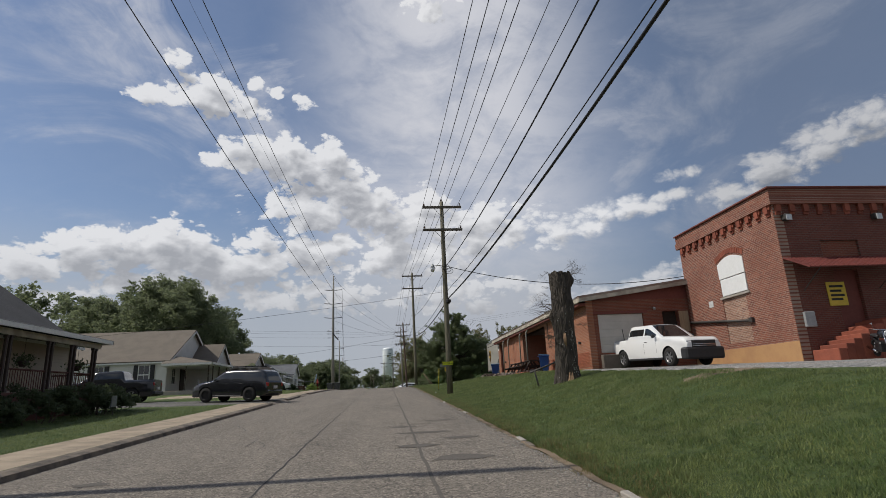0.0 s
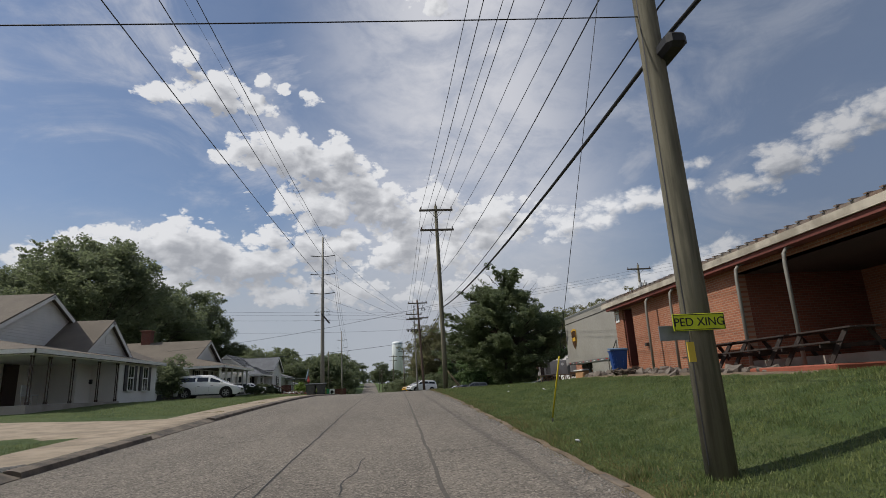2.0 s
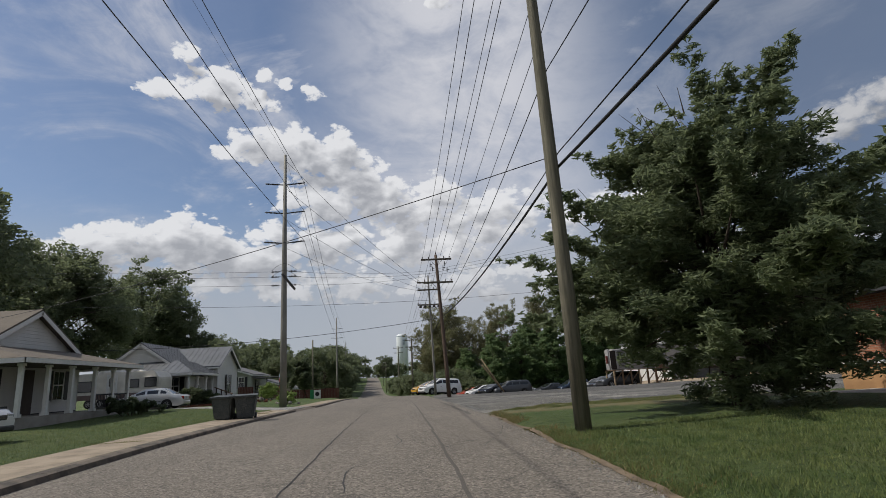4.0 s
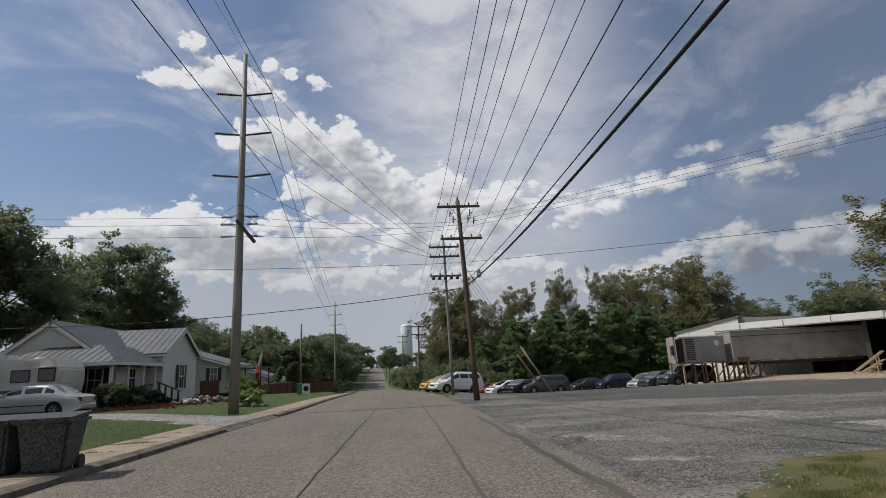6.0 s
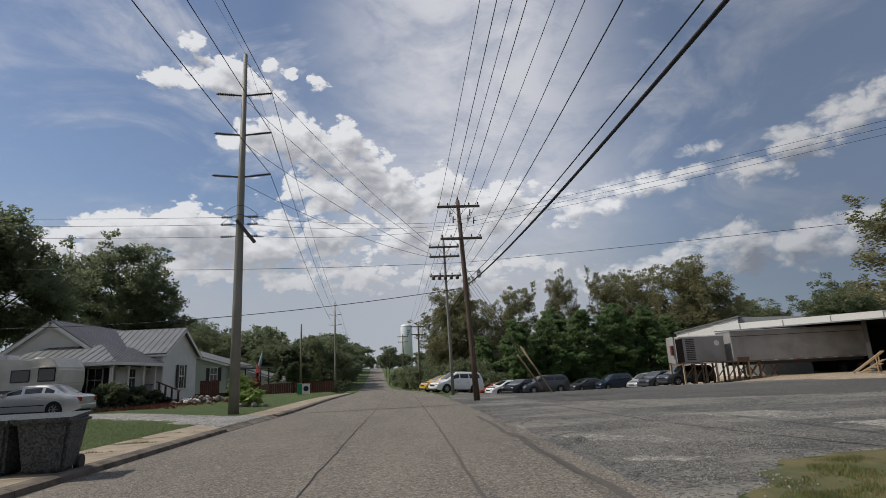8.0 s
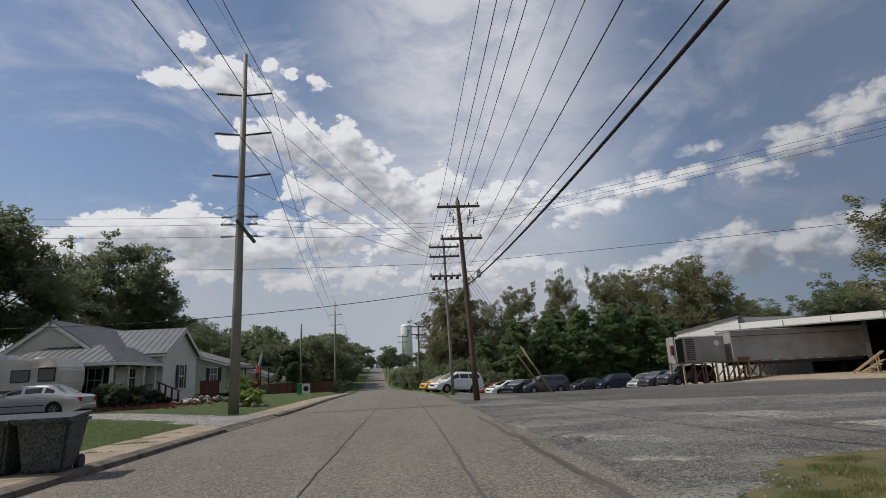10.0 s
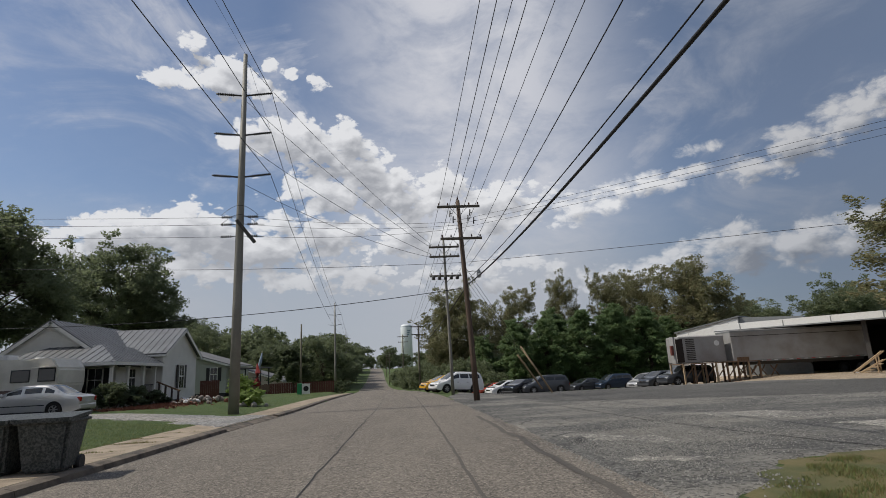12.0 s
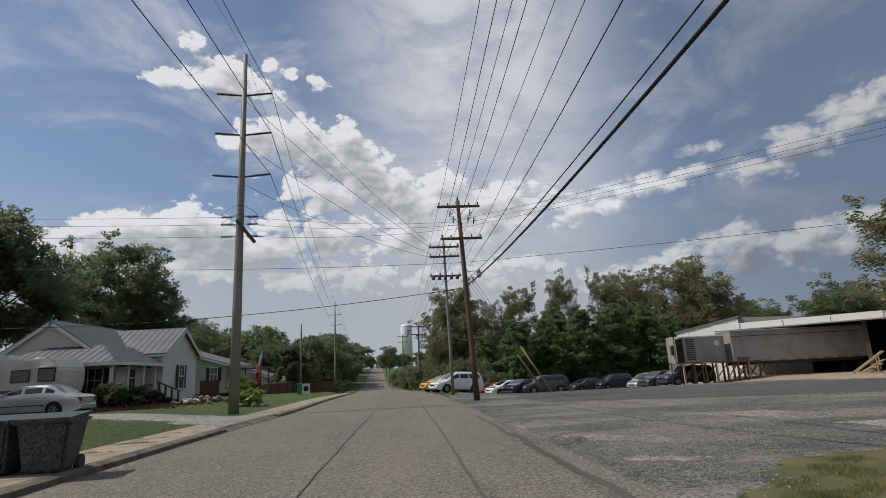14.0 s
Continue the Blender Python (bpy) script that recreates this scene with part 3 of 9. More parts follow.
def prism(poly, a, b, axis="x", bm=None):
    """A polygon in the two other axes, drawn out along axis from a to b. The polygon is given as (y, z), (x, z) or (x, y)."""
    bm = bm or bmesh.new()

    def at(p, s):
        return {"x": (s, p[0], p[1]), "y": (p[0], s, p[1]), "z": (p[0], p[1], s)}[axis]
    v0, v1 = [bm.verts.new(at(p, a)) for p in poly], [bm.verts.new(at(p, b)) for p in poly]
    n = len(poly)
    fs = [bm.faces.new(v0), bm.faces.new(v1[::-1])]
    for k in range(n):
        fs.append(bm.faces.new((v0[k], v1[k], v1[(k + 1) % n], v0[(k + 1) % n])))
    bmesh.ops.recalc_face_normals(bm, faces=fs)
    return bm


def slab(corners, thick, bm=None):
    """A flat plate with the given upper corners and a thickness below them."""
    bm = bm or bmesh.new()
    c = [Vector(p) for p in corners]
    nrm = (c[1] - c[0]).cross(c[2] - c[0]).normalized()
    if nrm.z < 0:
        nrm = -nrm
    top, low = [bm.verts.new(p) for p in c], [bm.verts.new(p - nrm * thick) for p in c]
    fs = [bm.faces.new(top), bm.faces.new(low[::-1])]
    n = len(c)
    for k in range(n):
        fs.append(bm.faces.new((top[k], low[k], low[(k + 1) % n], top[(k + 1) % n])))
    bmesh.ops.recalc_face_normals(bm, faces=fs)
    return bm


def text_mesh(name, words, size, material, parent, m, label=""):
    cu = bpy.data.curves.new(name, "FONT")
    cu.body, cu.size, cu.extrude, cu.align_x, cu.align_y = words, size, 0.002, "CENTER", "CENTER"
    tmp = new(name, cu)
    me = bpy.data.meshes.new_from_object(tmp.evaluated_get(bpy.context.evaluated_depsgraph_get()))
    bpy.data.objects.remove(tmp)
    me.materials.clear()
    me.materials.append(M[material])
    ob = new(name, me)
    ob.parent = parent
    ob.matrix_local = m
    if label:
        ob["label"] = label
    return ob


# ---- lie of the land ----
ROAD_Y = [-120, -12, 0, 12.7, 25.4, 38.4, 50, 65, 80, 93, 108, 130, 160, 207, 250, 294, 350, 424, 520, 650, 900]
ROAD_Z = [-4.8, -0.49, 0, 0.52, 1.0, 1.5, 1.9, 2.22, 2.2, 2.05, 1.95, 1.55, 0.85, 0.03, 0.0, 0.68, 2.5, 5.3, 8.6, 8.0, 4.0]
MID_Y = [-200, -100, 60, 80, 93, 108, 130, 160, 207, 294, 424, 900]
MID_X = [-1.68, -1.68, -1.68, -1.68, -1.7, -1.9, -2.8, -4.4, -7.6, -12.1, -18.1, -42]


def smooth_interp(x, xs, ys):
    k = max(1, min(len(xs) - 1, int(np.searchsorted(xs, x))))
    h = xs[k] - xs[k - 1]
    s = min(max((x - xs[k - 1]) / h, 0.0), 1.0)

    def slope(i):
        if i == 0 or i == len(xs) - 1:
            return 0.0 if i else (ys[1] - ys[0]) / (xs[1] - xs[0])
        a, b = (ys[i] - ys[i - 1]) / (xs[i] - xs[i - 1]), (ys[i + 1] - ys[i]) / (xs[i + 1] - xs[i])
        return 0.5 * (a + b)
    m0, m1 = slope(k - 1) * h, slope(k) * h
    return (2 * s**3 - 3 * s**2 + 1) * ys[k - 1] + (s**3 - 2 * s**2 + s) * m0 + (-2 * s**3 + 3 * s**2) * ys[k] + (s**3 - s**2) * m1


def road_z(y):
    return smooth_interp(y, ROAD_Y, ROAD_Z)


def mid_x(y):
    return smooth_interp(y, MID_Y, MID_X)


def step(a, b, x):
    s = min(max((x - a) / (b - a), 0.0), 1.0)
    return s * s * (3 - 2 * s)


HALF = 4.28


def land(x, y):
    """Height of the ground at a place."""
    z = road_z(y)
    u = x - mid_x(y)
    if u > HALF:
        rise = float(np.interp(y, [-40, 19.7, 27, 33, 37, 44, 49, 53.5, 58, 68, 90], [1.05, 1.08, 1.06, 0.98, 0.84, 0.74, 0.60, 0.34, 0.22, 0.02, 0.0]))
        z += rise * step(HALF + 0.5, HALF + 6.4, u)
        z += 0.07 * step(HALF, HALF + 0.6, u) * step(74, 66, y)
        z -= 0.95 * step(96, 130, y) * step(5.5, 11, u) * (1 - step(25, 30, x) * step(150, 125, y))
        z += step(160, 230, y) * step(8, 40, u) * 1.5
    elif u < -HALF:
        w = -u - HALF
        rise = float(np.interp(y, [-40, 35, 57, 63, 70, 76, 84, 93, 130], [0.08, 0.10, 0.30, 0.22, 0.08, 0.2, 0.46, 0.38, 0.5]))
        z += 0.10 * step(0.0, 0.1, w) + rise * step(1.5, 8.5, w)
        z += step(150, 220, y) * step(10, 50, w) * 2.0
    else:
        z -= 0.06
    return z


def land_many(x, y):
    """Heights of many places near the road at once, read off a fine lattice."""
    x0, x1, y0, y1 = x.min() - 0.5, x.max() + 0.5, y.min() - 0.5, y.max() + 0.5
    cx, cy = np.arange(x0, x1 + 0.3, 0.3), np.arange(y0, y1 + 0.8, 0.8)
    grid = np.array([[land(a, b) for a in cx] for b in cy])
    i, j = (x - x0) / 0.3, (y - y0) / 0.8
    ix, jy = np.minimum(i.astype(int), len(cx) - 2), np.minimum(j.astype(int), len(cy) - 2)
    u, v = i - ix, j - jy
    return (grid[jy, ix] * (1 - u) + grid[jy, ix + 1] * u) * (1 - v) + (grid[jy + 1, ix] * (1 - u) + grid[jy + 1, ix + 1] * u) * v


def grid_lines(stops):
    out = []
    for a, b, s in stops:
        n = max(1, round((b - a) / s))
        out += [a + (b - a) * k / n for k in range(n)]
    return out + [stops[-1][1]]


def sheet(name, xs, ys, height, material, label, keep=None, kind="structure"):
    verts = [(x, y, height(x, y)) for y in ys for x in xs]
    nx = len(xs)
    faces = []
    for j in range(len(ys) - 1):
        for i in range(nx - 1):
            if keep is None or keep(0.5 * (xs[i] + xs[i + 1]), 0.5 * (ys[j] + ys[j + 1])):
                faces.append((j * nx + i, j * nx + i + 1, (j + 1) * nx + i + 1, (j + 1) * nx + i))
    ob = quads(name, verts, faces, material, smooth=True)
    return tagged(ob, label, name.replace("_", " "), kind=kind)


def ribbon(name, y0, y1, u0, u1, lift, material, label, ds=1.0, category="", parent=None, wobble=0.0, cols=1):
    """A strip that follows the road between two offsets from its middle."""
    n = max(2, int((y1 - y0) / ds))
    verts, faces = [], []
    for k in range(n + 1):
        y = y0 + (y1 - y0) * k / n
        j0 = wobble * (noise.noise((y * 0.9, u0, 3.1)) + 0.5 * noise.noise((y * 3.1, u0, 1.1))) if wobble else 0
        for c in range(cols + 1):
            u = u0 + (u1 - u0) * c / cols + j0
            x = mid_x(y) + u
            z = (road_z(y) if abs(u) <= HALF + 0.01 else land(x, y)) + lift
            verts.append((x, y, z))
    w = cols + 1
    for k in range(n):
        for c in range(cols):
            faces.append((k * w + c, k * w + c + 1, (k + 1) * w + c + 1, (k + 1) * w + c))
    ob = quads(name, verts, faces, material, parent, smooth=True)
    if parent is None:
        tagged(ob, label, category or name.replace("_", " "), kind="structure")
    return ob


gx = grid_lines([(-700, -120, 40), (-120, -40, 8), (-40, -12, 1.2), (-12, -5.9, 0.3), (-5.9, 2.6, 1.0), (2.6, 12, 0.35), (12, 40, 1.2), (40, 120, 8), (120, 700, 40)])
gy = grid_lines([(-120, -10, 8), (-10, 120, 0.8), (120, 250, 4), (250, 500, 10), (500, 900, 25), (900, 2500, 200)])
sheet("ground", gx, gy, lambda x, y: land(x, y) + 0.02 * noise.noise((x * 0.7, y * 0.7, 0.0)) - 0.0, "lawn", "mown green lawn with dry tan patches")
ribbon("road", -100, 520, -HALF, HALF, 0.0, "road", "worn grey two-lane asphalt road with cracks", 1.0, "road", cols=6)


# ---- road surface: sealed joints, cracks, wheel marks ----
road_ob = bpy.data.objects["road"]
ribbon("joint", -20, 180, -0.016, 0.012, 0.005, "tar", "", 0.4, parent=road_ob, wobble=0.05)
ribbon("wheel_mark", -20, 170, 2.26, 2.315, 0.005, "tarfade", "", 0.35, parent=road_ob, wobble=0.035)
for k in range(34):
    y = -8 + RNG.random() * 105
    u = RNG.uniform(-3.6, 3.6)
    pts = [(u, y)]
    ang = RNG.choice((0.15, 1.5, 1.65, 1.4, -0.2))
    for s in range(RNG.randint(5, 12)):
        ang += RNG.uniform(-0.22, 0.22)
        pts.append((pts[-1][0] + 0.3 * math.cos(ang), pts[-1][1] + 0.3 * math.sin(ang)))
    pts = [p for p in pts if abs(p[0]) < 4.1]
    vs, fs = [], []
    for i, (a, b) in enumerate(pts):
        w = 0.006 + 0.006 * RNG.random()
        for s in (-1, 1):
            vs.append((mid_x(b) + a + s * w, b + s * w * 0.6, road_z(b) + 0.004))
        if i:
            fs.append((2 * i - 2, 2 * i - 1, 2 * i + 1, 2 * i))
    if fs:
        quads("crack", vs, fs, "tar", road_ob)
# kerb and pavement on the left, broken by driveway aprons
APRONS = [(30.6, 35.6), (40.2, 45.5), (83.0, 90.2)]
ribbon("pavement", -30, 150, -HALF - 1.75, -HALF - 0.28, 0.02, "walk", "tan weathered concrete pavement with grassy joints", 0.6, "pavement", cols=2)
walk_ob = bpy.data.objects["pavement"]
kerb_ob = thing("kerb", Matrix.Identity(4), "stained dark concrete kerb along the road", "kerb", kind="structure")
y = -20.0
while y < 150:
    low = any(a <= y + 1.2 <= b for a, b in APRONS)
    n = 3
    bm = bmesh.new()
    prof = [(-0.30, 0.125), (-0.16, 0.125), (-0.03, 0.09), (0.0, 0.0), (0.0, -0.1), (-0.30, -0.1)]
    if low:
        prof = [(-0.30, 0.105), (-0.2, 0.07), (-0.06, 0.03), (0.0, 0.012), (0.0, -0.1), (-0.30, -0.1)]
    rows = []
    for k in range(n + 1):
        yy = y + 2.385 * k / n
        rows.append([bm.verts.new((mid_x(yy) - HALF + 0.06 + p, yy, road_z(yy) + q)) for p, q in prof])
    for r0, r1 in zip(rows, rows[1:]):
        for k in range(len(prof)):
            bm.faces.new((r0[k], r0[(k + 1) % len(prof)], r1[(k + 1) % len(prof)], r1[k]))
    bm.faces.new(rows[0])
    bm.faces.new(rows[-1][::-1])
    bmesh.ops.recalc_face_normals(bm, faces=bm.faces)
    part("kerb_stone", bm, "kerb", kerb_ob)
    y += 2.4
# joints across the pavement
for k in range(110):
    yy = -20 + 1.5 * k
    zs = [land(mid_x(yy) - HALF - d, yy) + 0.026 for d in (1.72, 0.3)]
    xs = [mid_x(yy) - HALF - d for d in (1.72, 0.3)]
    quads("joint", [(xs[0], yy, zs[0]), (xs[1], yy, zs[1]), (xs[1], yy + 0.02, zs[1]), (xs[0], yy + 0.02, zs[0])], [(0, 1, 2, 3)], "kerb", walk_ob)


def patch(name, poly, material, label, lift=0.03, category="", cell=0.7):
    """A paved area with an irregular outline, laid on the land."""
    xs, ys = [p[0] for p in poly], [p[1] for p in poly]

    def inside(x, y):
        x += 0.4 * noise.noise((x * 1.1, y * 1.1, 5.0)) + 0.25 * noise.noise((x * 3.1, y * 3.1, 1.0))
        y += 0.4 * noise.noise((x * 1.1, y * 1.1, 9.0)) + 0.25 * noise.noise((x * 3.1, y * 3.1, 2.0))
        odd = False
        for (ax, ay), (bx, by) in zip(poly, poly[1:] + poly[:1]):
            if (ay > y) != (by > y) and x < (bx - ax) * (y - ay) / (by - ay) + ax:
                odd = not odd
        return odd
    nx, ny = int((max(xs) - min(xs)) / cell) + 1, int((max(ys) - min(ys)) / cell) + 1
    lx = [min(xs) + (max(xs) - min(xs)) * k / nx for k in range(nx + 1)]
    ly = [min(ys) + (max(ys) - min(ys)) * k / ny for k in range(ny + 1)]
    ob = sheet(name, lx, ly, lambda x, y: land(x, y) + lift, material, label, inside)
    ob["category"] = category or name.replace("_", " ")
    # the rim dips into the soil
    rim = collections.Counter(tuple(sorted(e)) for pl in ob.data.polygons for e in pl.edge_keys)
    for i in {v for e, c in rim.items() if c == 1 for v in e}:
        ob.data.vertices[i].co.z -= lift + 0.05
    return ob


patch("driveway", [(-20, 30.8), (-7.3, 30.6), (-5.95, 30.2), (-5.95, 36.0), (-7.3, 35.4), (-20, 36.4)], "drive", "dark gravel driveway", 0.035, "driveway", 0.3)
patch("driveway", [(-16.5, 41.0), (-7.3, 40.2), (-5.95, 39.8), (-5.95, 46), (-7.3, 45.4), (-16.5, 45.6)], "walk", "cracked tan concrete driveway", 0.035, "driveway", 0.3)
patch("driveway", [(-30, 88.2), (-9.5, 87.4), (-7.4, 84.6), (-5.95, 83), (-5.95, 90.4), (-7.4, 91.2), (-9.5, 91.8), (-30, 91.6)], "gravel", "pale gravel driveway", 0.035, "driveway", 0.35)
patch("parking_lot", [(2.1, 69.4), (3.2, 69.9), (4.1, 71.0), (5.0, 72.1), (6.4, 72.5), (8, 72.3), (12, 70.6), (30, 64), (60, 62), (60, 100), (30, 133), (9, 128), (4.5, 113), (2.1, 101)], "lot", "patched grey asphalt parking lot with gravel", 0.03, "parking lot", 0.3)
patch("asphalt_strip", [(5.5, 90), (14, 84.5), (28, 80), (45, 76), (45, 84), (28, 95), (10, 106), (5.5, 104)], "lot_dark", "smooth dark asphalt strip across the lot", 0.045, "parking lot", 0.4)
patch("bare_soil", [(8.5, 36.2), (9.2, 35.8), (9.35, 50.3), (8.2, 50), (7.7, 47), (7.9, 43), (8.2, 39)], "soil", "bare brown soil and rubble below the porch", 0.025, "soil", 0.2)
patch("dry_verge", [(2.62, 68.6), (2.7, 70.0), (3.4, 71.3), (4.6, 72.6), (6.4, 73.2), (8.2, 73.1), (12.5, 71.6), (14, 68), (8, 67.8)], "straw", "dry yellow-brown turf at the lot's edge", 0.02, "verge", 0.25)
patch("gravel_yard", [(9.6, -10), (40, -10), (40, 27), (9.4, 27), (8.5, 23.5), (8.3, 18), (8.8, 12)], "gravel", "grey gravel yard beside the brick building", 0.03, "yard", 0.5)
patch("dirt_yard", [(25.5, 97), (34, 84), (60, 76), (60, 130), (31, 128), (24.5, 112)], "dirt", "tan dirt yard by the loading docks", 0.05, "yard", 0.6)
patch("loading_apron", [(10.6, 50.2), (26, 50.2), (30, 64), (13, 68.6), (11.5, 60)], "concrete", "stained concrete loading apron", 0.035, "apron", 0.4)
# strip of soil and thatch where the lawn meets the asphalt
ribbon("verge_soil", 1, 69, HALF - 0.03, HALF + 0.09, 0.012, "soil", "narrow strip of brown soil beside the asphalt", 0.25, "verge", wobble=0.10, cols=2)
# broken edging stones along the right of the road
edge_ob = thing("edging", Matrix.Identity(4), "broken pale concrete edging half buried in grass", "kerb", kind="structure")
y = 1.0
while y < 34:
    ln = RNG.uniform(0.5, 1.1)
    if RNG.random() < 0.38:
        x0 = mid_x(y) + HALF + RNG.uniform(-0.02, 0.06)
        bm = box((-0.06, 0, -0.1), (0.04, ln * 0.7, 0.012 + 0.02 * RNG.random()), bevel=0.012)
        ob = part("edging_stone", bm, "kerb" if RNG.random() < 0.6 else "concrete", edge_ob)
        ob.matrix_local = pose(x0, y, road_z(y) + 0.01, RNG.uniform(1, 4), RNG.uniform(-6, 6), RNG.uniform(-3, 3))
    y += ln + RNG.uniform(0.0, 0.5)
# gravel spilt over the lot, and its long cracks
for poly in ([(2.9, 77.0), (3.5, 76.9), (4.5, 75.9), (5.3, 74.9), (5.0, 74.3), (3.9, 75.0), (2.9, 76.3)], [(7.2, 80.4), (9.3, 79.4), (10.8, 77.2), (9.2, 76.9), (7.6, 78.4)], [(8.2, 76.2), (10.4, 75.8), (10.8, 74.3), (8.8, 74.5)], [(3.0, 73.9), (3.9, 73.3), (4.6, 72.7), (3.6, 72.6), (2.9, 73.2)]):
    patch("gravel_spill", poly, "spill", "pale gravel worn out of the lot's asphalt", 0.036, "gravel", 0.11)
lot_ob = bpy.data.objects["parking_lot"]


def crack(pts, w, material="tar"):
    """A ragged open crack along a line of places on the lot."""
    vs, fs = [], []
    for (ax, ay), (bx, by) in zip(pts, pts[1:]):
        n = max(2, int(math.hypot(bx - ax, by - ay) / 0.18))
        d = Vector((bx - ax, by - ay)).normalized()
        for k in range(n):
            x, y = ax + (bx - ax) * k / n + 0.05 * noise.noise((ax, k * 0.6, 1.0)), ay + (by - ay) * k / n + 0.05 * noise.noise((ay, k * 0.6, 7.0))
            h = w * (0.6 + 0.6 * abs(noise.noise((x * 3, y * 3, 2.0))))
            for s in (-h, h):
                vs.append((x - d.y * s, y + d.x * s, land(x, y) + 0.036))
    fs = [(2 * k, 2 * k + 1, 2 * k + 3, 2 * k + 2) for k in range(len(vs) // 2 - 1)]
    return quads("crack", vs, fs, material, lot_ob)


crack([(5.7, 86.4), (5.74, 82.0), (5.8, 78.6), (6.2, 75.7), (6.6, 73.6), (7.2, 71.6)], 0.035)
crack([(2.75, 76.5), (3.2, 77.0), (3.4, 77.0)], 0.03)
crack([(6.2, 79.6), (6.6, 79.9), (7.1, 80.4)], 0.03)
crack([(9.5, 85.2), (14.0, 83.8), (20.0, 81.6)], 0.03)
ribbon("wheel_mark", 70.2, 84, 3.72, 3.86, 0.005, "tarfade", "", 0.35, parent=road_ob, wobble=0.09)
# darker repairs and worn flecks in the asphalt
for u, yy, w, l in ((2.9, 9.5, 0.5, 0.3), (2.3, 11.2, 0.45, 0.25), (3.3, 12.2, 0.4, 0.2), (2.6, 13.5, 0.7, 0.22), (2.1, 15.0, 0.35, 0.2), (-2.6, 9.0, 0.3, 0.16), (3.2, 16.5, 0.5, 0.15)):
    pts = [(mid_x(yy) + u + w * math.cos(a) * (0.7 + 0.5 * RNG.random()), yy + l * math.sin(a) * (0.7 + 0.5 * RNG.random())) for a in [k * math.tau / 14 for k in range(14)]]
    quads("asphalt_repair", [(a, b, road_z(b) + 0.006) for a, b in pts], [tuple(range(14))], "tarfade", road_ob)
# ---- poles and lines ----
def insulator(parent, x, y, z, h=0.2):
    bm = rod((x, y, z), (x, y, z + h), 0.018, n=6)
    for k in range(3):
        rod((x, y, z + h * (0.35 + 0.22 * k)), (x, y, z + h * (0.48 + 0.22 * k)), 0.062 - 0.010 * k, 0.045 - 0.01 * k, 8, bm)
    return part("insulator", bm, "ceramic", parent)


def wood_pole(x, y, h, arms, lean=(0, 0), wood="pole", label="weathered wooden utility pole with two crossarms", r=0.17, pins=(-1.1, 0.0, 1.1)):
    z0 = land(x, y) - 0.15
    p = thing("utility_pole", pose(x, y, z0, 0, 0, 0), label, "utility pole", "poles along the road")
    pts = [(lean[0] * s, lean[1] * s, (h + 0.15) * s) for s in (0, 0.25, 0.5, 0.75, 1)]
    part("shaft", sweep(pts, [r, r * 0.92, r * 0.84, r * 0.75, r * 0.66], 12), wood, p)
    for az, half in arms:
        s = az / h
        cx, cy = lean[0] * s, lean[1] * s - r * 0.85
        arm = part("crossarm", box((cx - half, cy - 0.06, az - 0.07 + 0.15), (cx + half, cy + 0.06, az + 0.07 + 0.15), bevel=0.012), "arm", p)
        for sgn in (-1, 1):
            part("brace", rod((cx + sgn * half * 0.42, cy + 0.07, az + 0.12), (cx, cy + 0.09, az - 0.42), 0.014, n=5), "steel_dark", arm)
        for u in pins:
            if abs(u) > 0.2:
                insulator(arm, cx + u * half / 1.2, cy, az + 0.2)
    insulator(p, lean[0], lean[1], h + 0.13, 0.24)
    return p


def steel_pole(x, y, h, arm_z, r=0.26, zoff=0.0, reach=1.45):
    z0 = land(x, y) - 0.1 + zoff
    p = thing("transmission_pole", pose(x, y, z0), "tall tapered grey steel transmission pole", "utility pole", "tall poles along the pavement")
    part("shaft", sweep([(0, 0, (h + 0.1) * s) for s in (0, 0.3, 0.6, 1)], [r, r * 0.86, r * 0.7, r * 0.42], 14), "steel", p)
    for az in arm_z:
        for sgn in (-1, 1):
            bm = rod((sgn * 0.08, 0, az - 0.12), (sgn * (reach - 0.1), 0, az + 0.02), 0.05, 0.04, 8)
            for k in range(9):
                s = 0.35 + 0.07 * k
                c = Vector((sgn * 0.08, 0, az - 0.12)).lerp(Vector((sgn * (reach - 0.1), 0, az + 0.02)), s)
                rod(c, c + Vector((sgn * 0.035, 0, 0.004)), 0.085, 0.06, 8, bm)
            part("post_insulator", bm, "steel_dark", p)
    return p


P1, P2, P3, P4, P0 = (3.62, 31.5), (3.42, 62.55), (3.63, 95.3), (3.2, 105.4), (3.8, 0.0)


def off(p, h):
    return land(*p) + h


p1 = wood_pole(*P1, 12.82 - land(*P1), [(12.42 - land(*P1), 1.2), (10.98 - land(*P1), 1.2)])
p2 = wood_pole(*P2, 15.15 - land(*P2), [(14.78 - land(*P2), 1.2), (13.3 - land(*P2), 1.2)], (-0.1, 0))
p3 = wood_pole(*P3, 13.5 - land(*P3), [(13.08 - land(*P3), 1.25), (11.15 - land(*P3), 1.2)], (-0.45, 0), "pole_brown",
               "brown wooden utility pole with crossarms, cutouts and a lamp", pins=(-1.1, -0.6, 0.6, 1.1))
p4 = wood_pole(*P4, 13.6 - land(*P4), [(13.0 - land(*P4), 1.15), (12.25 - land(*P4), 1.15), (10.75 - land(*P4), 1.2)], (-0.15, 0), "steel",
               "slim grey utility pole with three crossarms beside the parking lot", 0.12, pins=(-1.1, -0.4, 0.5, 1.1))
wood_pole(-7.9, 8.6, 12.0, [(11.4, 1.2)], label="weathered wooden utility pole beside the pavement")
p0 = wood_pole(*P0, 12.3 - land(*P0) + 0.0, [(11.7 - land(*P0), 1.2), (10.2 - land(*P0), 1.2)])
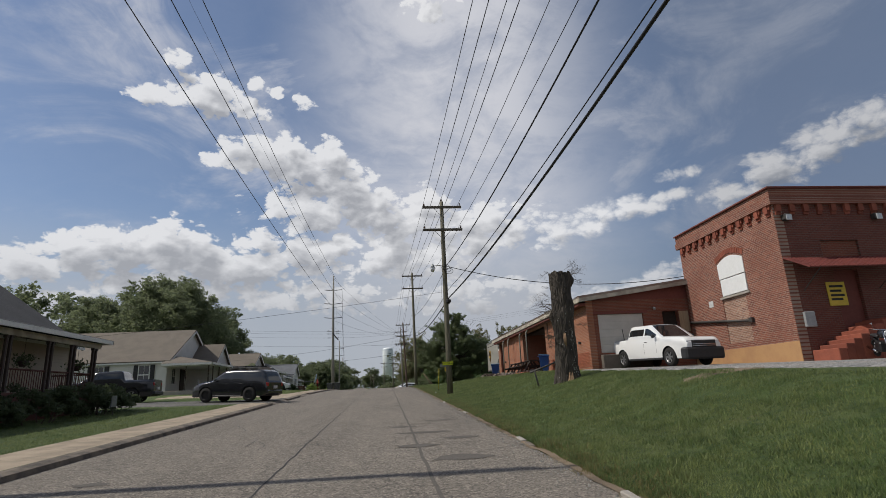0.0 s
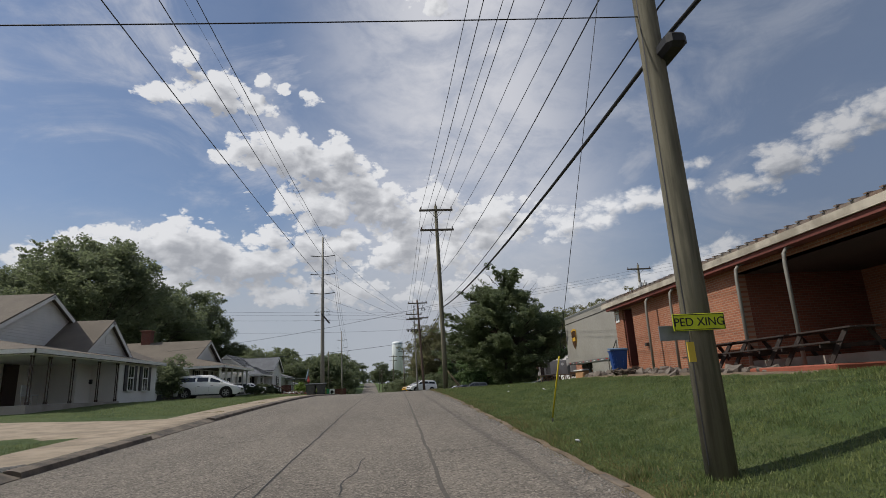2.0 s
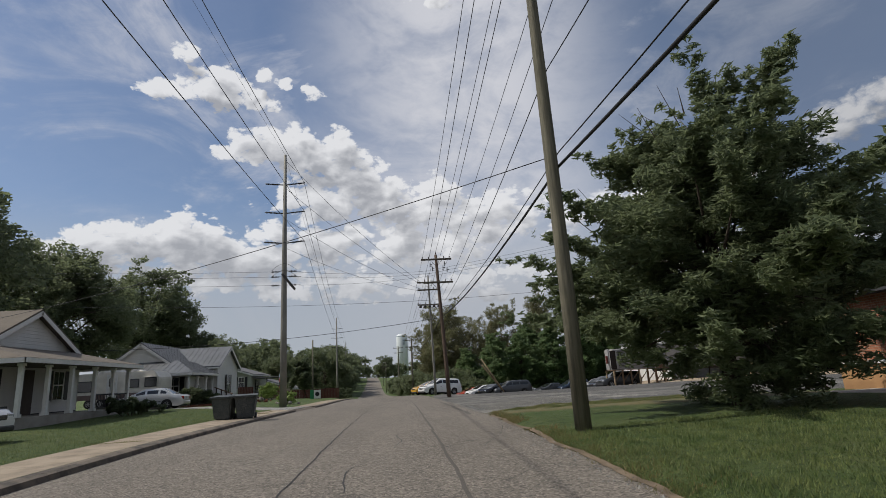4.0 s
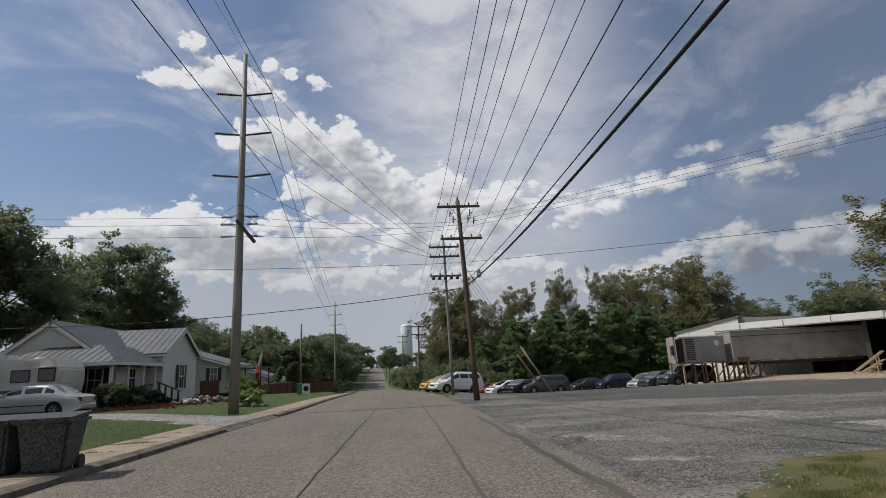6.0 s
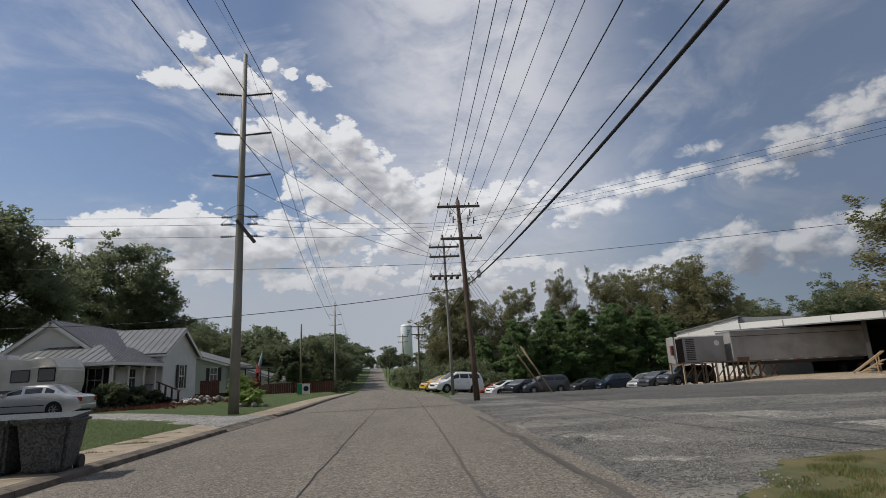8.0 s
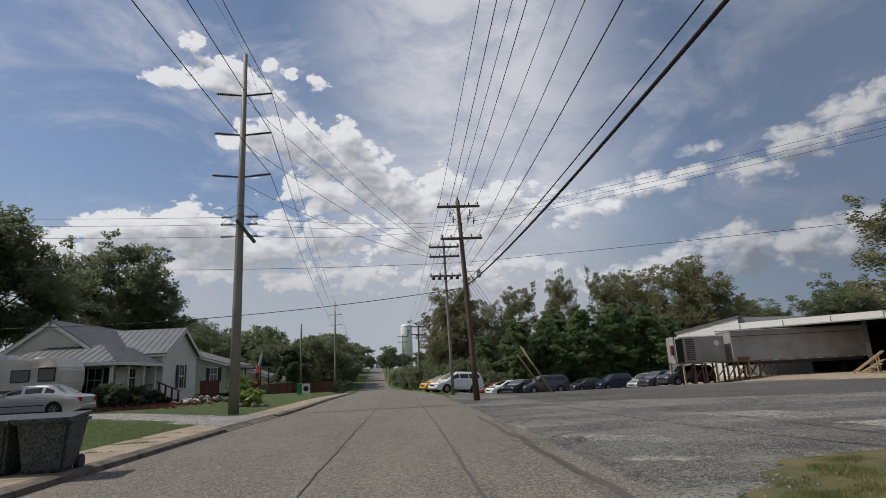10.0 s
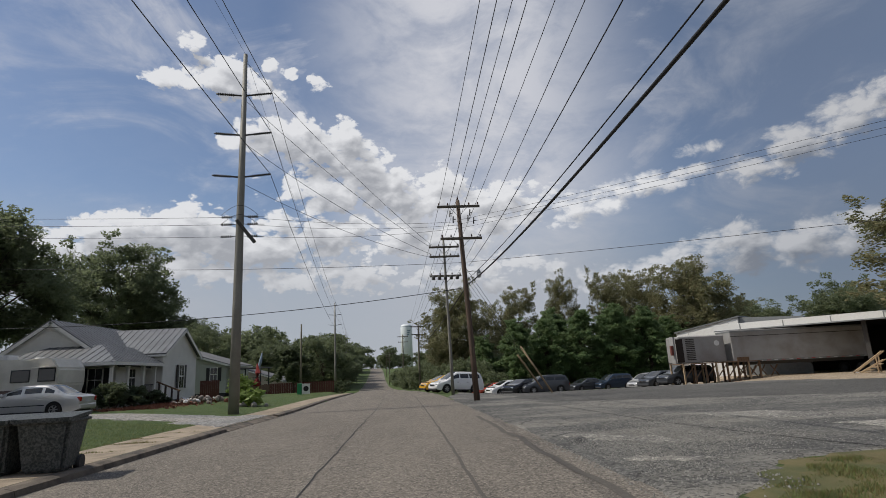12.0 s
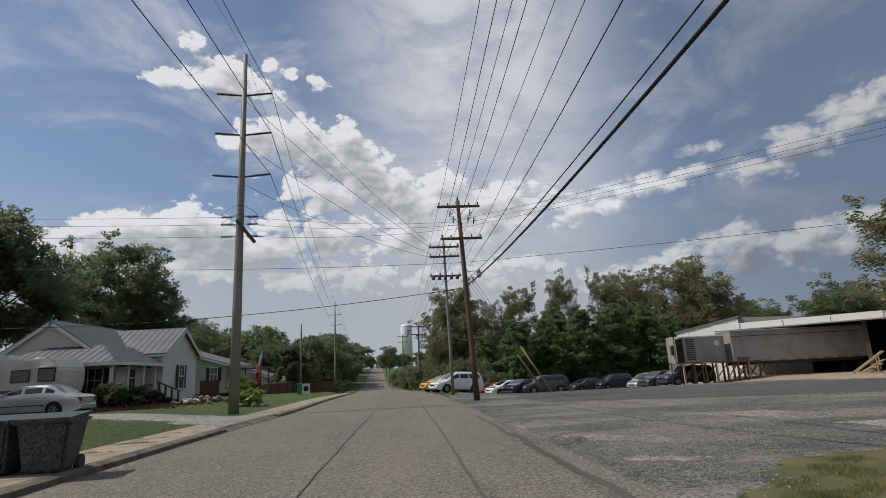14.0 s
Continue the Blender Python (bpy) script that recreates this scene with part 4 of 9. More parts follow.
# fuse cutouts, bank of switches and a lamp on the poles by the lot
for k, (dx, dz) in enumerate(((-0.62, 10.55), (-0.45, 10.2), (0.55, 10.6), (0.42, 10.25), (0.75, 10.1))):
    bm = rod((dx - 0.35, -0.2, dz), (dx - 0.33, -0.22, dz + 0.38), 0.035, n=6)
    rod((dx - 0.35, -0.2, dz + 0.2), (dx - 0.18, -0.1, dz + 0.24), 0.025, n=5, bm=bm)
    part("fuse_cutout", bm, "steel_dark", p3)
for k in range(5):
    part("switch_can", rod((-1.05 + 0.45 * k, -0.25, 8.62), (-1.05 + 0.45 * k, -0.25, 8.92), 0.13, 0.12, 8), "steel_dark", p4)


def street_lamp(parent, x0, z, side):
    a = part("lamp_arm", sweep([(x0, -0.1, z), (x0 + side * 0.35, -0.15, z + 0.06), (x0 + side * 0.66, -0.18, z + 0.02)], 0.022, 6), "steel", parent)
    part("lamp_head", sweep([(x0 + side * 0.72, -0.18, z + 0.14), (x0 + side * 0.72, -0.18, z + 0.02), (x0 + side * 0.72, -0.18, z - 0.1)], [0.05, 0.11, 0.13], 10), "grey_can", a)
    part("lamp_bowl", sweep([(x0 + side * 0.72, -0.18, z - 0.1), (x0 + side * 0.72, -0.18, z - 0.22), (x0 + side * 0.72, -0.18, z - 0.34)], [0.135, 0.125, 0.07], 10), "lamp_clear", a)


street_lamp(p1, 0.0, 8.75 - land(*P1) + 0.1, -1)
street_lamp(p3, -0.2, 9.3 - land(*P3), 1)
# loops of slack cable on the near pole
for k in range(3):
    c = (0.05 + 0.1 * k, -0.2, 7.45 - 0.12 * k)
    pts = [(c[0] + 0.24 * math.cos(a), c[1], c[2] + 0.17 * math.sin(a)) for a in [j * math.tau / 12 for j in range(13)]]
    part("cable_loop", sweep(pts, 0.012, 4), "wire", p1)
part("splice_case", box((-0.02, -0.45, 5.28), (0.26, 0.25, 5.5), bevel=0.06), "wire", p1)
part("ground_wire", sweep([(-0.16, -0.05, 0.3), (-0.13, -0.05, 6), (-0.1, -0.05, 11.0)], 0.008, 4), "wire_thin", p1)
part("pole_tag", box((-0.28, -0.22, 1.4), (-0.2, -0.2, 1.62)), "sign_yellow", p1)

sign = thing("ped_crossing_sign", pose(3.53, 31.3, 0), "fluorescent yellow-green pedestrian crossing plate on the pole", "sign")
sz = 3.02
part("plate", box((-0.31, -0.006, sz - 0.095), (0.31, 0.006, sz + 0.095), bevel=0.003), "sign_green", sign)
bm = bmesh.new()
for a, b in (((-0.3, sz - 0.087), (0.3, sz - 0.080)), ((-0.3, sz + 0.080), (0.3, sz + 0.087)), ((-0.302, sz - 0.087), (-0.295, sz + 0.087)), ((0.295, sz - 0.087), (0.302, sz + 0.087))):
    box((a[0], -0.010, a[1]), (b[0], -0.0075, b[1]), bm)
part("border", bm, "sign_black", sign)
text_mesh("lettering", "PED XING", 0.135, "sign_black", sign, pose(0.0, -0.010, sz - 0.003, 90, 0, 0))
back = thing("sign_plate", pose(3.33, 31.42, 0), "grey back of a second sign plate on the pole", "sign")
part("plate", box((-0.23, -0.006, sz - 0.19), (0.12, 0.006, sz - 0.02), bevel=0.003), "sign_back", back)

PL, PM, PK = (-8.58, 92.8), (-15.0, 185.0), (-8.45, -20.0)
ARMS = (19.2, 16.85, 14.45)
steel_pole(*PL, 21.6 - land(*PL), [z + 0.08 - land(*PL) for z in ARMS], reach=1.62)
bracket = thing("cable_bracket", pose(PL[0], PL[1], 11.6), "dark cable bracket with insulator strings on the steel pole", "bracket")
part("arm", box((-0.12, -0.34, -0.95), (0.06, -0.22, 0.62), bevel=0.02, m=pose(0.3, 0, -0.2, 0, -38, 0)), "steel_dark", bracket)
for k, z in enumerate((0.5, 0.1, -0.55)):
    for sg in (-1, 1):
        reach = 0.95 if sg < 0 else 1.25
        bm = rod((sg * 0.2, -0.05, z), (sg * reach, -0.05, z - 0.04), 0.016, n=5)
        for j in range(5):
            xx = sg * (0.42 + 0.11 * j)
            rod((xx, -0.05, z - 0.01), (xx + sg * 0.045, -0.05, z - 0.012), 0.085, 0.055, 8, bm)
        part("insulator_string", bm, "steel_dark", bracket)
for k in range(2):
    pts = [(-0.9 + 1.9 * j / 8, -0.3, 0.5 + 0.55 * math.sin(math.pi * j / 8) - 0.5 * k) for j in range(9)]
    part("jumper", sweep(pts, 0.012, 4), "wire", bracket)
steel_pole(*PM, 18.9, (16.4, 14.2, 12.0))
steel_pole(*PK, 22.4, (20.0, 17.8, 15.6))
# further poles down the road
for x, y, h in ((-17.5, 232, 17), (-20.5, 280, 15), (-25, 360, 15)):
    steel_pole(x, y, h, (h - 2.4, h - 4.4, h - 6.4), 0.22)
for x, y, h in ((2.0, 150, 10), (-0.5, 190, 12), (-5.5, 260, 11), (-9.0, 340, 11)):
    wood_pole(x, y, h, [(h - 0.4, 1.2), (h - 1.6, 1.1)], (0.1, 0), label="weathered wooden utility pole far down the road")
for x, y, h, lx in ((22, 170, 13, 0.2), (25.9, 80, 11.8, 0.3), (32.2, 80, 12.1, -0.3)):
    wood_pole(x, y, h, [(h - 0.5, 1.3)], (lx, 0), label="weathered wooden utility pole with one crossarm")
for k, (x, y) in enumerate(((26.3, 80), (26.9, 80.1))):
    can = thing("transformer", pose(x - 0.3, y - 0.3, land(x, y) + 8.9), "grey pole-mounted transformer can", "transformer")
    part("can", rod((0, 0, 0), (0, 0, 0.9), 0.24, 0.24, 10), "grey_can", can)
    part("bushing", rod((0, 0, 0.9), (0.05, 0, 1.2), 0.05, 0.03, 6), "ceramic", can)


# ---- overhead lines ----
def line(name, a, b, sag, r, material="wire_thin", label="thin bare overhead wire between poles", n=22):
    a, b = Vector(a), Vector(b)
    pts = []
    for k in range(n + 1):
        s = k / n
        p = a.lerp(b, s)
        p.z -= 4 * sag * s * (1 - s)
        pts.append(p)
    return tagged(link_mesh(name, sweep(pts, r, 5), material), label, "cable", "overhead lines")


def run(stations, sag, r, material="wire_thin", name="overhead_wire", label="thin bare overhead wire between poles"):
    for a, b in zip(stations, stations[1:]):
        line(name, a, b, sag, r, material, label)


B0, B1, B2, B3 = (P0[0], P0[1] - 62), P1, P2, P3
for u, dz in ((-1.1, 0.38), (1.1, 0.38)):
    run([(P0[0] + u, -30, 11.3), (P0[0] + u, P0[1], 11.7 + dz), (P1[0] + u, P1[1], 12.42 + dz), (P2[0] + u, P2[1], 14.78 + dz), (P3[0] + u - 0.4, P3[1], 13.08 + dz), (2.0 + u, 150, 11.6)], 0.32, 0.0115)
run([(P0[0], -30, 12.0), (P0[0], 0, 12.55), (P1[0], P1[1], 13.05), (P2[0] - 0.1, P2[1], 15.4), (P3[0] - 0.45, P3[1], 13.7), (2.0, 150, 12)], 0.32, 0.0115)
for u in (-1.1, -0.35, 1.1):
    run([(P0[0] + u, -30, 9.8), (P0[0] + u, P0[1], 10.2 + 0.38), (P1[0] + u, P1[1], 10.98 + 0.38), (P2[0] + u, P2[1], 13.3 + 0.38), (P3[0] + u - 0.35, P3[1], 11.15 + 0.38), (2.0 + u, 150, 10.3)], 0.35, 0.012)
run([(P0[0] + 0.2, -30, 6.6), (P0[0] + 0.2, 0, 6.8), (P1[0] + 0.18, P1[1], 6.82), (P2[0] + 0.1, P2[1], 7.8), (P3[0] - 0.15, P3[1], 8.45), (2.1, 150, 7.5)], 0.42, 0.034, "wire", "communication_cable", "thick black communication cable between poles")
run([(P0[0] + 0.2, -30, 6.9), (P0[0] + 0.25, 0, 7.0), (P1[0] + 0.2, P1[1], 7.35), (P2[0] + 0.15, P2[1], 8.15), (P3[0] - 0.15, P3[1], 8.75)], 0.4, 0.014, "wire", "communication_cable", "black communication cable between poles")
run([(P0[0] + 0.2, 0, 8.5), (P1[0] + 0.15, P1[1], 8.8)], 0.55, 0.022, "wire", "service_cable", "twisted black service cable between poles")
run([(P1[0] + 0.15, P1[1], 8.8), (P2[0] + 0.1, P2[1], 10.2), (P3[0], P3[1], 9.55)], 0.5, 0.013, "wire_thin", "neutral_wire", "thin bare neutral wire between poles")
line("service_cable", (P1[0] + 0.1, P1[1], 8.75), (17.6, 27.0, 7.1), 0.9, 0.020, "wire", "twisted black service cable to the brick building")
line("service_cable", (P1[0], P1[1], 7.2), (-15.7, 28.6, 4.75), 0.12, 0.008, "wire", "black service cable to a house")
line("service_cable", (P2[0], P2[1], 8.05), (-24, 79.5, 6.9), 0.5, 0.011, "wire", "black service cable to a house")
# lines on the steel poles
for k, z in enumerate(ARMS):
    line("overhead_wire", (PK[0] + 1.5, PK[1], z - 1.1), (PL[0] + 1.5, PL[1], z), 1.6, 0.018, n=40)
    run([(PL[0] + 1.5, PL[1], z), (PM[0] + 1.4, PM[1], 17.0 - 2.2 * k), (-17.5 + 1.4, 232, 15.6 - 2.0 * k)], 1.6, 0.016)
line("overhead_wire", (PK[0], PK[1], 20.5), (PL[0], PL[1], 21.6), 2.0, 0.007, n=40)
run([(PL[0], PL[1], 21.6), (PM[0], PM[1], 19.2), (-17.5, 232, 17.5)], 1.2, 0.007)
# taps from the steel pole over the road to the slim pole
for z, ze in ((21.0, 13.1), (18.7, 12.9), (16.2, 12.4), (13.9, 12.2)):
    line("overhead_wire", (PL[0] + 0.15, PL[1], z), (P4[0] - 0.95, P4[1], ze), 0.5, 0.013)
# lines across the road at the lot
for k in range(3):
    z = (12.1, 11.7, 11.05)[k]
    line("overhead_wire", (-40, 96, z + 2.2), (PL[0] - 0.3, PL[1], z), 0.25, 0.010)
    line("overhead_wire", (PL[0] + 0.3, PL[1], z), (P3[0] - 0.4, P3[1], 12.2 - 0.2 * k), 0.25, 0.009)
    line("overhead_wire", (P3[0] - 0.4, P3[1], 12.3 - 0.25 * k), (73, 54, 19.2 - 0.5 * k), 1.0, 0.009)
line("overhead_wire", (-40, 96.5, 11.9), (P3[0] - 0.4, P3[1], 9.75), 0.6, 0.012)
line("overhead_wire", (P3[0] - 0.4, P3[1], 9.75), (73, 54, 9.6), 1.0, 0.012)
line("communication_cable", (-40, 96, 8.4), (P3[0] - 0.2, P3[1], 8.3), 1.3, 0.019, "wire", "black communication cable across the road")
for k in range(4):
    gt, gb = Vector((P3[0] - 0.3, P3[1], 9.6 - 0.35 * k)), Vector((P3[0] + 4.6 + 0.35 * k, P3[1] + 1.5 + 2.2 * k, 2.2))
    gw_ob = thing("guy_wire", Matrix.Identity(4), "steel guy wire with a pale yellow guard in the parking lot" if k in (0, 3) else "steel guy wire in the parking lot", "guy wire")
    part("strand", sweep([gt, gt.lerp(gb, 0.5) - Vector((0, 0, 0.02)), gb], 0.010, 5), "wire_thin", gw_ob)
    if k in (0, 3):
        part("guard", rod(gb, gb.lerp(gt, 0.36), 0.055, n=8), "timber_pale", gw_ob, "faded yellow guard")
guy = thing("guy_wire", Matrix.Identity(4), "steel guy wire with a yellow plastic guard", "guy wire")
ga, gb = Vector((3.55, 37.9, land(3.55, 37.9))), Vector((P1[0], P1[1] + 0.15, 10.2))
part("strand", sweep([ga, ga.lerp(gb, 0.5), gb], 0.006, 5), "wire_thin", guy)
part("guard", rod(ga + (gb - ga) * 0.01, ga + (gb - ga) * 0.16, 0.019, n=8), "yellow_guard", guy, "yellow plastic guard")
part("anchor_eye", sweep([ga - Vector((0, 0, 0.1)), ga + (gb - ga) * 0.012], 0.018, 6), "steel_dark", guy)

stub = thing("utility_pole", pose(-12.4, 131, land(-12.4, 131) - 0.1), "plain weathered wooden pole beside the lawn", "utility pole", "poles along the road")
part("shaft", rod((0, 0, 0), (0.05, 0, 8.2), 0.13, 0.09, 10), "pole", stub)
# ---- brick works: main block, long shed ----
def wall_with_holes(u0, u1, z0, z1, holes, at, thick, axis, bm=None):
    """An upright wall in rectangles around its openings. axis 'y': runs along y at x = at; 'x': along x at y = at."""
    bm = bm or bmesh.new()
    us = sorted({u0, u1, *[h[0] for h in holes], *[h[1] for h in holes]})
    zs = sorted({z0, z1, *[h[2] for h in holes], *[h[3] for h in holes]})
    for a, b in zip(us, us[1:]):
        run0 = None
        for c, d in zip(zs, zs[1:]):
            mu, mz = (a + b) / 2, (c + d) / 2
            if any(h[0] < mu < h[1] and h[2] < mz < h[3] for h in holes):
                continue
            if axis == "y":
                box((at, a, c), (at + thick, b, d), bm)
            else:
                box((a, at, c), (b, at + thick, d), bm)
    bmesh.ops.remove_doubles(bm, verts=bm.verts, dist=0.0005)
    return bm


X0, X1, Y0, Y1, ZT = 15.95, 29.0, 19.68, 26.95, 8.95
mill = thing("brick_mill", Matrix.Identity(4), "two-storey red brick mill block with a corbelled cornice", "building")
zb = 1.8
part("side_wall", wall_with_holes(Y0, Y1, zb, ZT, [(22.04, 23.95, 5.15, 6.75), (22.3, 24.0, 3.0, 5.12)], X0, 0.4, "y"), "brick_old", mill)
part("window_infill", box((X0 + 0.03, 22.3, 3.0), (X0 + 0.38, 24.0, 5.12)), "brick_pale", mill, "patched paler brick infill")
# front and rear take the brick copy with shade painted in
part("front_wall", wall_with_holes(X0 + 0.4, X1, zb, ZT, [(17.75, 19.45, 5.9, 6.75), (18.0, 19.1, 3.1, 5.5)], Y0, 0.4, "x"), "brick_old_x_shaded", mill)
part("window_infill", box((17.75, Y0 + 0.1, 5.9), (19.45, Y0 + 0.3, 6.75)), "brick_x_shaded", mill, "bricked-up arched window")
part("back_wall", box((X1 - 0.4, Y0 + 0.4, zb), (X1, Y1, ZT)), "brick_old", mill)
part("rear_wall", box((X0 + 0.4, Y1 - 0.4, zb), (X1 - 0.4, Y1, ZT)), "brick_old_x_shaded", mill)
part("roof", box((X0 + 0.4, Y0 + 0.4, ZT - 0.5), (X1 - 0.4, Y1 - 0.4, ZT - 0.4)), "shingle_dark", mill)
# arched head of the boarded window
bm = bmesh.new()
n = 9
pts = [(22.04 + 1.91 * k / n, 6.72 + 0.26 * math.sin(math.pi * k / n)) for k in range(n + 1)]
prism([(22.04, 6.4)] + pts + [(23.95, 6.4)], X0 - 0.012, X0 + 0.05, "x", bm)
w = part("boarded_window", prism([(22.06, 6.02)] + pts[:] + [(23.93, 6.02)], X0 - 0.02, X0 + 0.06, "x"), "board", mill, "white boarded arched window")
bm.free()
part("lower_board", box((X0 - 0.02, 22.08, 5.2), (X0 + 0.06, 23.9, 5.98), bevel=0.01), "board", w)
part("sill", box((X0 - 0.08, 21.95, 5.06), (X0 + 0.2, 24.05, 5.16), bevel=0.01), "concrete", w)
bm = bmesh.new()
for k in range(18):
    s = (k + 0.5) / 18
    yy, zz = 21.95 + 2.1 * s, 6.80 + 0.28 * math.sin(math.pi * s)
    box((X0 - 0.03, -0.05, -0.12), (X0 + 0.05, 0.05, 0.12), bm, m=pose(0, yy, zz + 0.12, 22 - 44 * s, 0, 0))
part("arch", bm, "corbel", w, "soldier-brick arch")
# cornice: corbel blocks under a projecting band
for j in range(12):
    yy = Y0 + 0.25 + j * (Y1 - Y0 - 0.3) / 11.5
    bm = box((X0 - 0.13, yy - 0.11, 7.98), (X0, yy + 0.11, 8.3))
    box((X0 - 0.09, yy - 0.20, 8.12), (X0, yy + 0.20, 8.3), bm)
    box((X0 - 0.06, yy - 0.11, 7.86), (X0, yy + 0.11, 7.98), bm)
    part("corbel", bm, "corbel", mill)
for j in range(20):
    xx = X0 + 0.2 + j * 0.62
    bm = box((xx - 0.11, Y0 - 0.13, 7.98), (xx + 0.11, Y0, 8.3))
    box((xx - 0.11, Y0 - 0.06, 7.86), (xx + 0.11, Y0, 7.98), bm)
    part("corbel", bm, "corbel", mill)
bm = box((X0 - 0.16, Y0 - 0.16, 8.3), (X0, Y1 + 0.1, 8.62))
box((X0, Y0 - 0.16, 8.3), (X1, Y0, 8.62), bm)
part("cornice_band", bm, "brick_old", mill)
bm = box((X0 - 0.10, Y0 - 0.10, 8.62), (X0 + 0.002, Y1 + 0.1, 8.98))
box((X0 + 0.002, Y0 - 0.10, 8.62), (X1, Y0 + 0.002, 8.98), bm)
part("parapet", bm, "brick_old", mill)
bm = box((X0 - 0.2, Y0 - 0.2, 8.98), (X0 + 0.45, Y1 + 0.1, 9.05), bevel=0.01)
box((X0 + 0.45, Y0 - 0.2, 8.98), (X1, Y0 + 0.45, 9.05), bm, bevel=0.01)
part("coping", bm, "fascia_red", mill)
part("plaster_base", box((X0 - 0.03, Y0 - 0.02, zb), (X0, Y1, 2.75), bevel=0.008), "plaster", mill, "flaking tan plaster base")
part("wall_pipe", rod((X0 - 0.1, 22.1, 3.85), (X0 - 0.1, 26.8, 4.35), 0.06, n=8), "steel_dark", mill)
part("pipe_bracket", box((X0 - 0.16, 22.0, 3.78), (X0, 22.2, 3.98), bevel=0.01), "steel_dark", mill)
part("wall_plate", box((X0 - 0.02, 24.75, 4.85), (X0, 25.1, 5.15), bevel=0.004), "plate", mill)
part("meter_box", box((16.3, Y0 - 0.12, 3.25), (16.75, Y0, 3.85), bevel=0.02), "grey_can", mill)
for xx in (16.25, 20.3):
    lampb = part("wall_lamp", box((xx, Y0 - 0.25, 7.6), (xx + 0.3, Y0, 7.85), bevel=0.03), "steel_dark", mill)
    part("lens", box((xx + 0.03, Y0 - 0.3, 7.56), (xx + 0.27, Y0 - 0.25, 7.8), bevel=0.01), "lamp_clear", lampb)
aw = part("awning", slab([(15.98, Y0 - 1.25, 5.42), (20.6, Y0 - 1.25, 5.42), (20.6, Y0 - 0.001, 6.05), (15.98, Y0 - 0.001, 6.05)], 0.04), "awning", mill, "dark red sheet awning")
bm = bmesh.new()
for k in range(24):
    xx = 16.0 + k * 0.2
    slab([(xx, Y0 - 1.26, 5.435), (xx + 0.03, Y0 - 1.26, 5.435), (xx + 0.03, Y0 - 0.002, 6.07), (xx, Y0 - 0.002, 6.07)], 0.015, bm)
part("ribs", bm, "awning", aw)
for xx in (16.6, 19.9):
    part("bracket", rod((xx, Y0 - 1.1, 5.45), (xx, Y0, 4.7), 0.02, n=5), "steel_dark", aw)
part("door", box((18.0, Y0 + 0.15, 3.1), (19.1, Y0 + 0.22, 5.5)), "fascia_red", mill, "dark red door under the awning")
nt = thing("notice_board", pose(0, 0, 0), "yellow notice sign with unreadable lines", "sign")
part("plate", box((17.55, Y0 - 0.05, 4.05), (18.35, Y0 - 0.02, 5.0), bevel=0.004), "sign_yellow", nt)
for k, zz in enumerate((4.78, 4.6, 4.42, 4.26)):
    part("bar", box((17.65, Y0 - 0.056, zz), (18.25 - 0.1 * (k % 2), Y0 - 0.051, zz + 0.09)), "sign_black", nt)
# brick steps rising beside the front wall
steps = thing("brick_steps", Matrix.Identity(4), "worn red brick steps with a side wall", "steps")
for k in range(7):
    xx = 16.35 + 0.34 * k
    part("step", box((xx, Y0 - 1.3, 1.9), (xx + 0.34, Y0 - 0.03, 2.35 + 0.165 * k), bevel=0.02), "corbel", steps)
part("landing", box((18.73, Y0 - 1.3, 1.9), (20.9, Y0 - 0.03, 3.42), bevel=0.02), "corbel", steps)

# long shed
LX, LY0, LY1 = 10.4, 27.1, 50.05
zs = 1.5
shed = thing("brick_warehouse", Matrix.Identity(4), "long low red brick warehouse with a recessed porch", "building")
EAVE = 5.45
part("side_wall", wall_with_holes(LY0, LY1, zs, EAVE + 0.25, [(34.8, 40.75, zs, 5.3), (48.15, 49.15, 2.9, 5.4)], LX, 0.35, "y"), "brick", shed)
# end, far and recess walls use the shade-darkened brick copy
part("end_wall", wall_with_holes(LX + 0.35, 24.0, zs, EAVE + 0.25, [(10.98, 13.45, 3.0, 4.98), (14.5, 15.4, 4.25, 5.06)], LY0, 0.35, "x"), "brick_x_shaded", shed)
part("gable_wall", prism([(LX + 0.35, EAVE + 0.25), (17.0, EAVE + 0.25), (17.0, 6.55), (LX + 0.35, 5.72)], LY0 + 0.01, LY0 + 0.34, "y"), "fascia_red", shed)
part("far_wall", box((LX + 0.35, LY1 - 0.35, zs), (24.0, LY1, EAVE + 0.25)), "brick_x_shaded", shed)
part("back_wall", box((23.65, LY0 + 0.35, zs), (24.0, LY1 - 0.35, 7.2)), "brick", shed)
part("recess_side", box((LX + 0.35, 40.75, zs), (15.0, 41.0, EAVE)), "brick_x_shaded", shed)
part("recess_side", box((LX + 0.35, 34.55, zs), (15.0, 34.8, EAVE)), "brick_x_shaded", shed)
part("recess_back", box((14.6, 34.8, zs), (15.0, 40.75, EAVE)), "brick", shed)
part("recess_ceiling", box((LX + 0.01, 34.8, 5.3), (15.0, 40.75, 5.4)), "porch_dark", shed)
part("roof", slab([(9.95, LY0 - 0.35, 5.88), (24.3, LY0 - 0.35, 7.75), (24.3, LY1 + 0.35, 7.75), (9.95, LY1 + 0.35, 5.88)], 0.07), "rust_roof", shed)
bm = bmesh.new()
for k in range(58):
    yy = LY0 - 0.3 + k * 0.4
    slab([(9.9, yy, 5.915), (24.3, yy, 7.79), (24.3, yy + 0.09, 7.79), (9.9, yy + 0.09, 5.915)], 0.03, bm)
part("roof_ribs", bm, "rust_roof", shed)
part("fascia", box((9.93, LY0 - 0.35, 5.60), (9.99, LY1 + 0.35, 5.80)), "fascia", shed, "weathered pale fascia board")
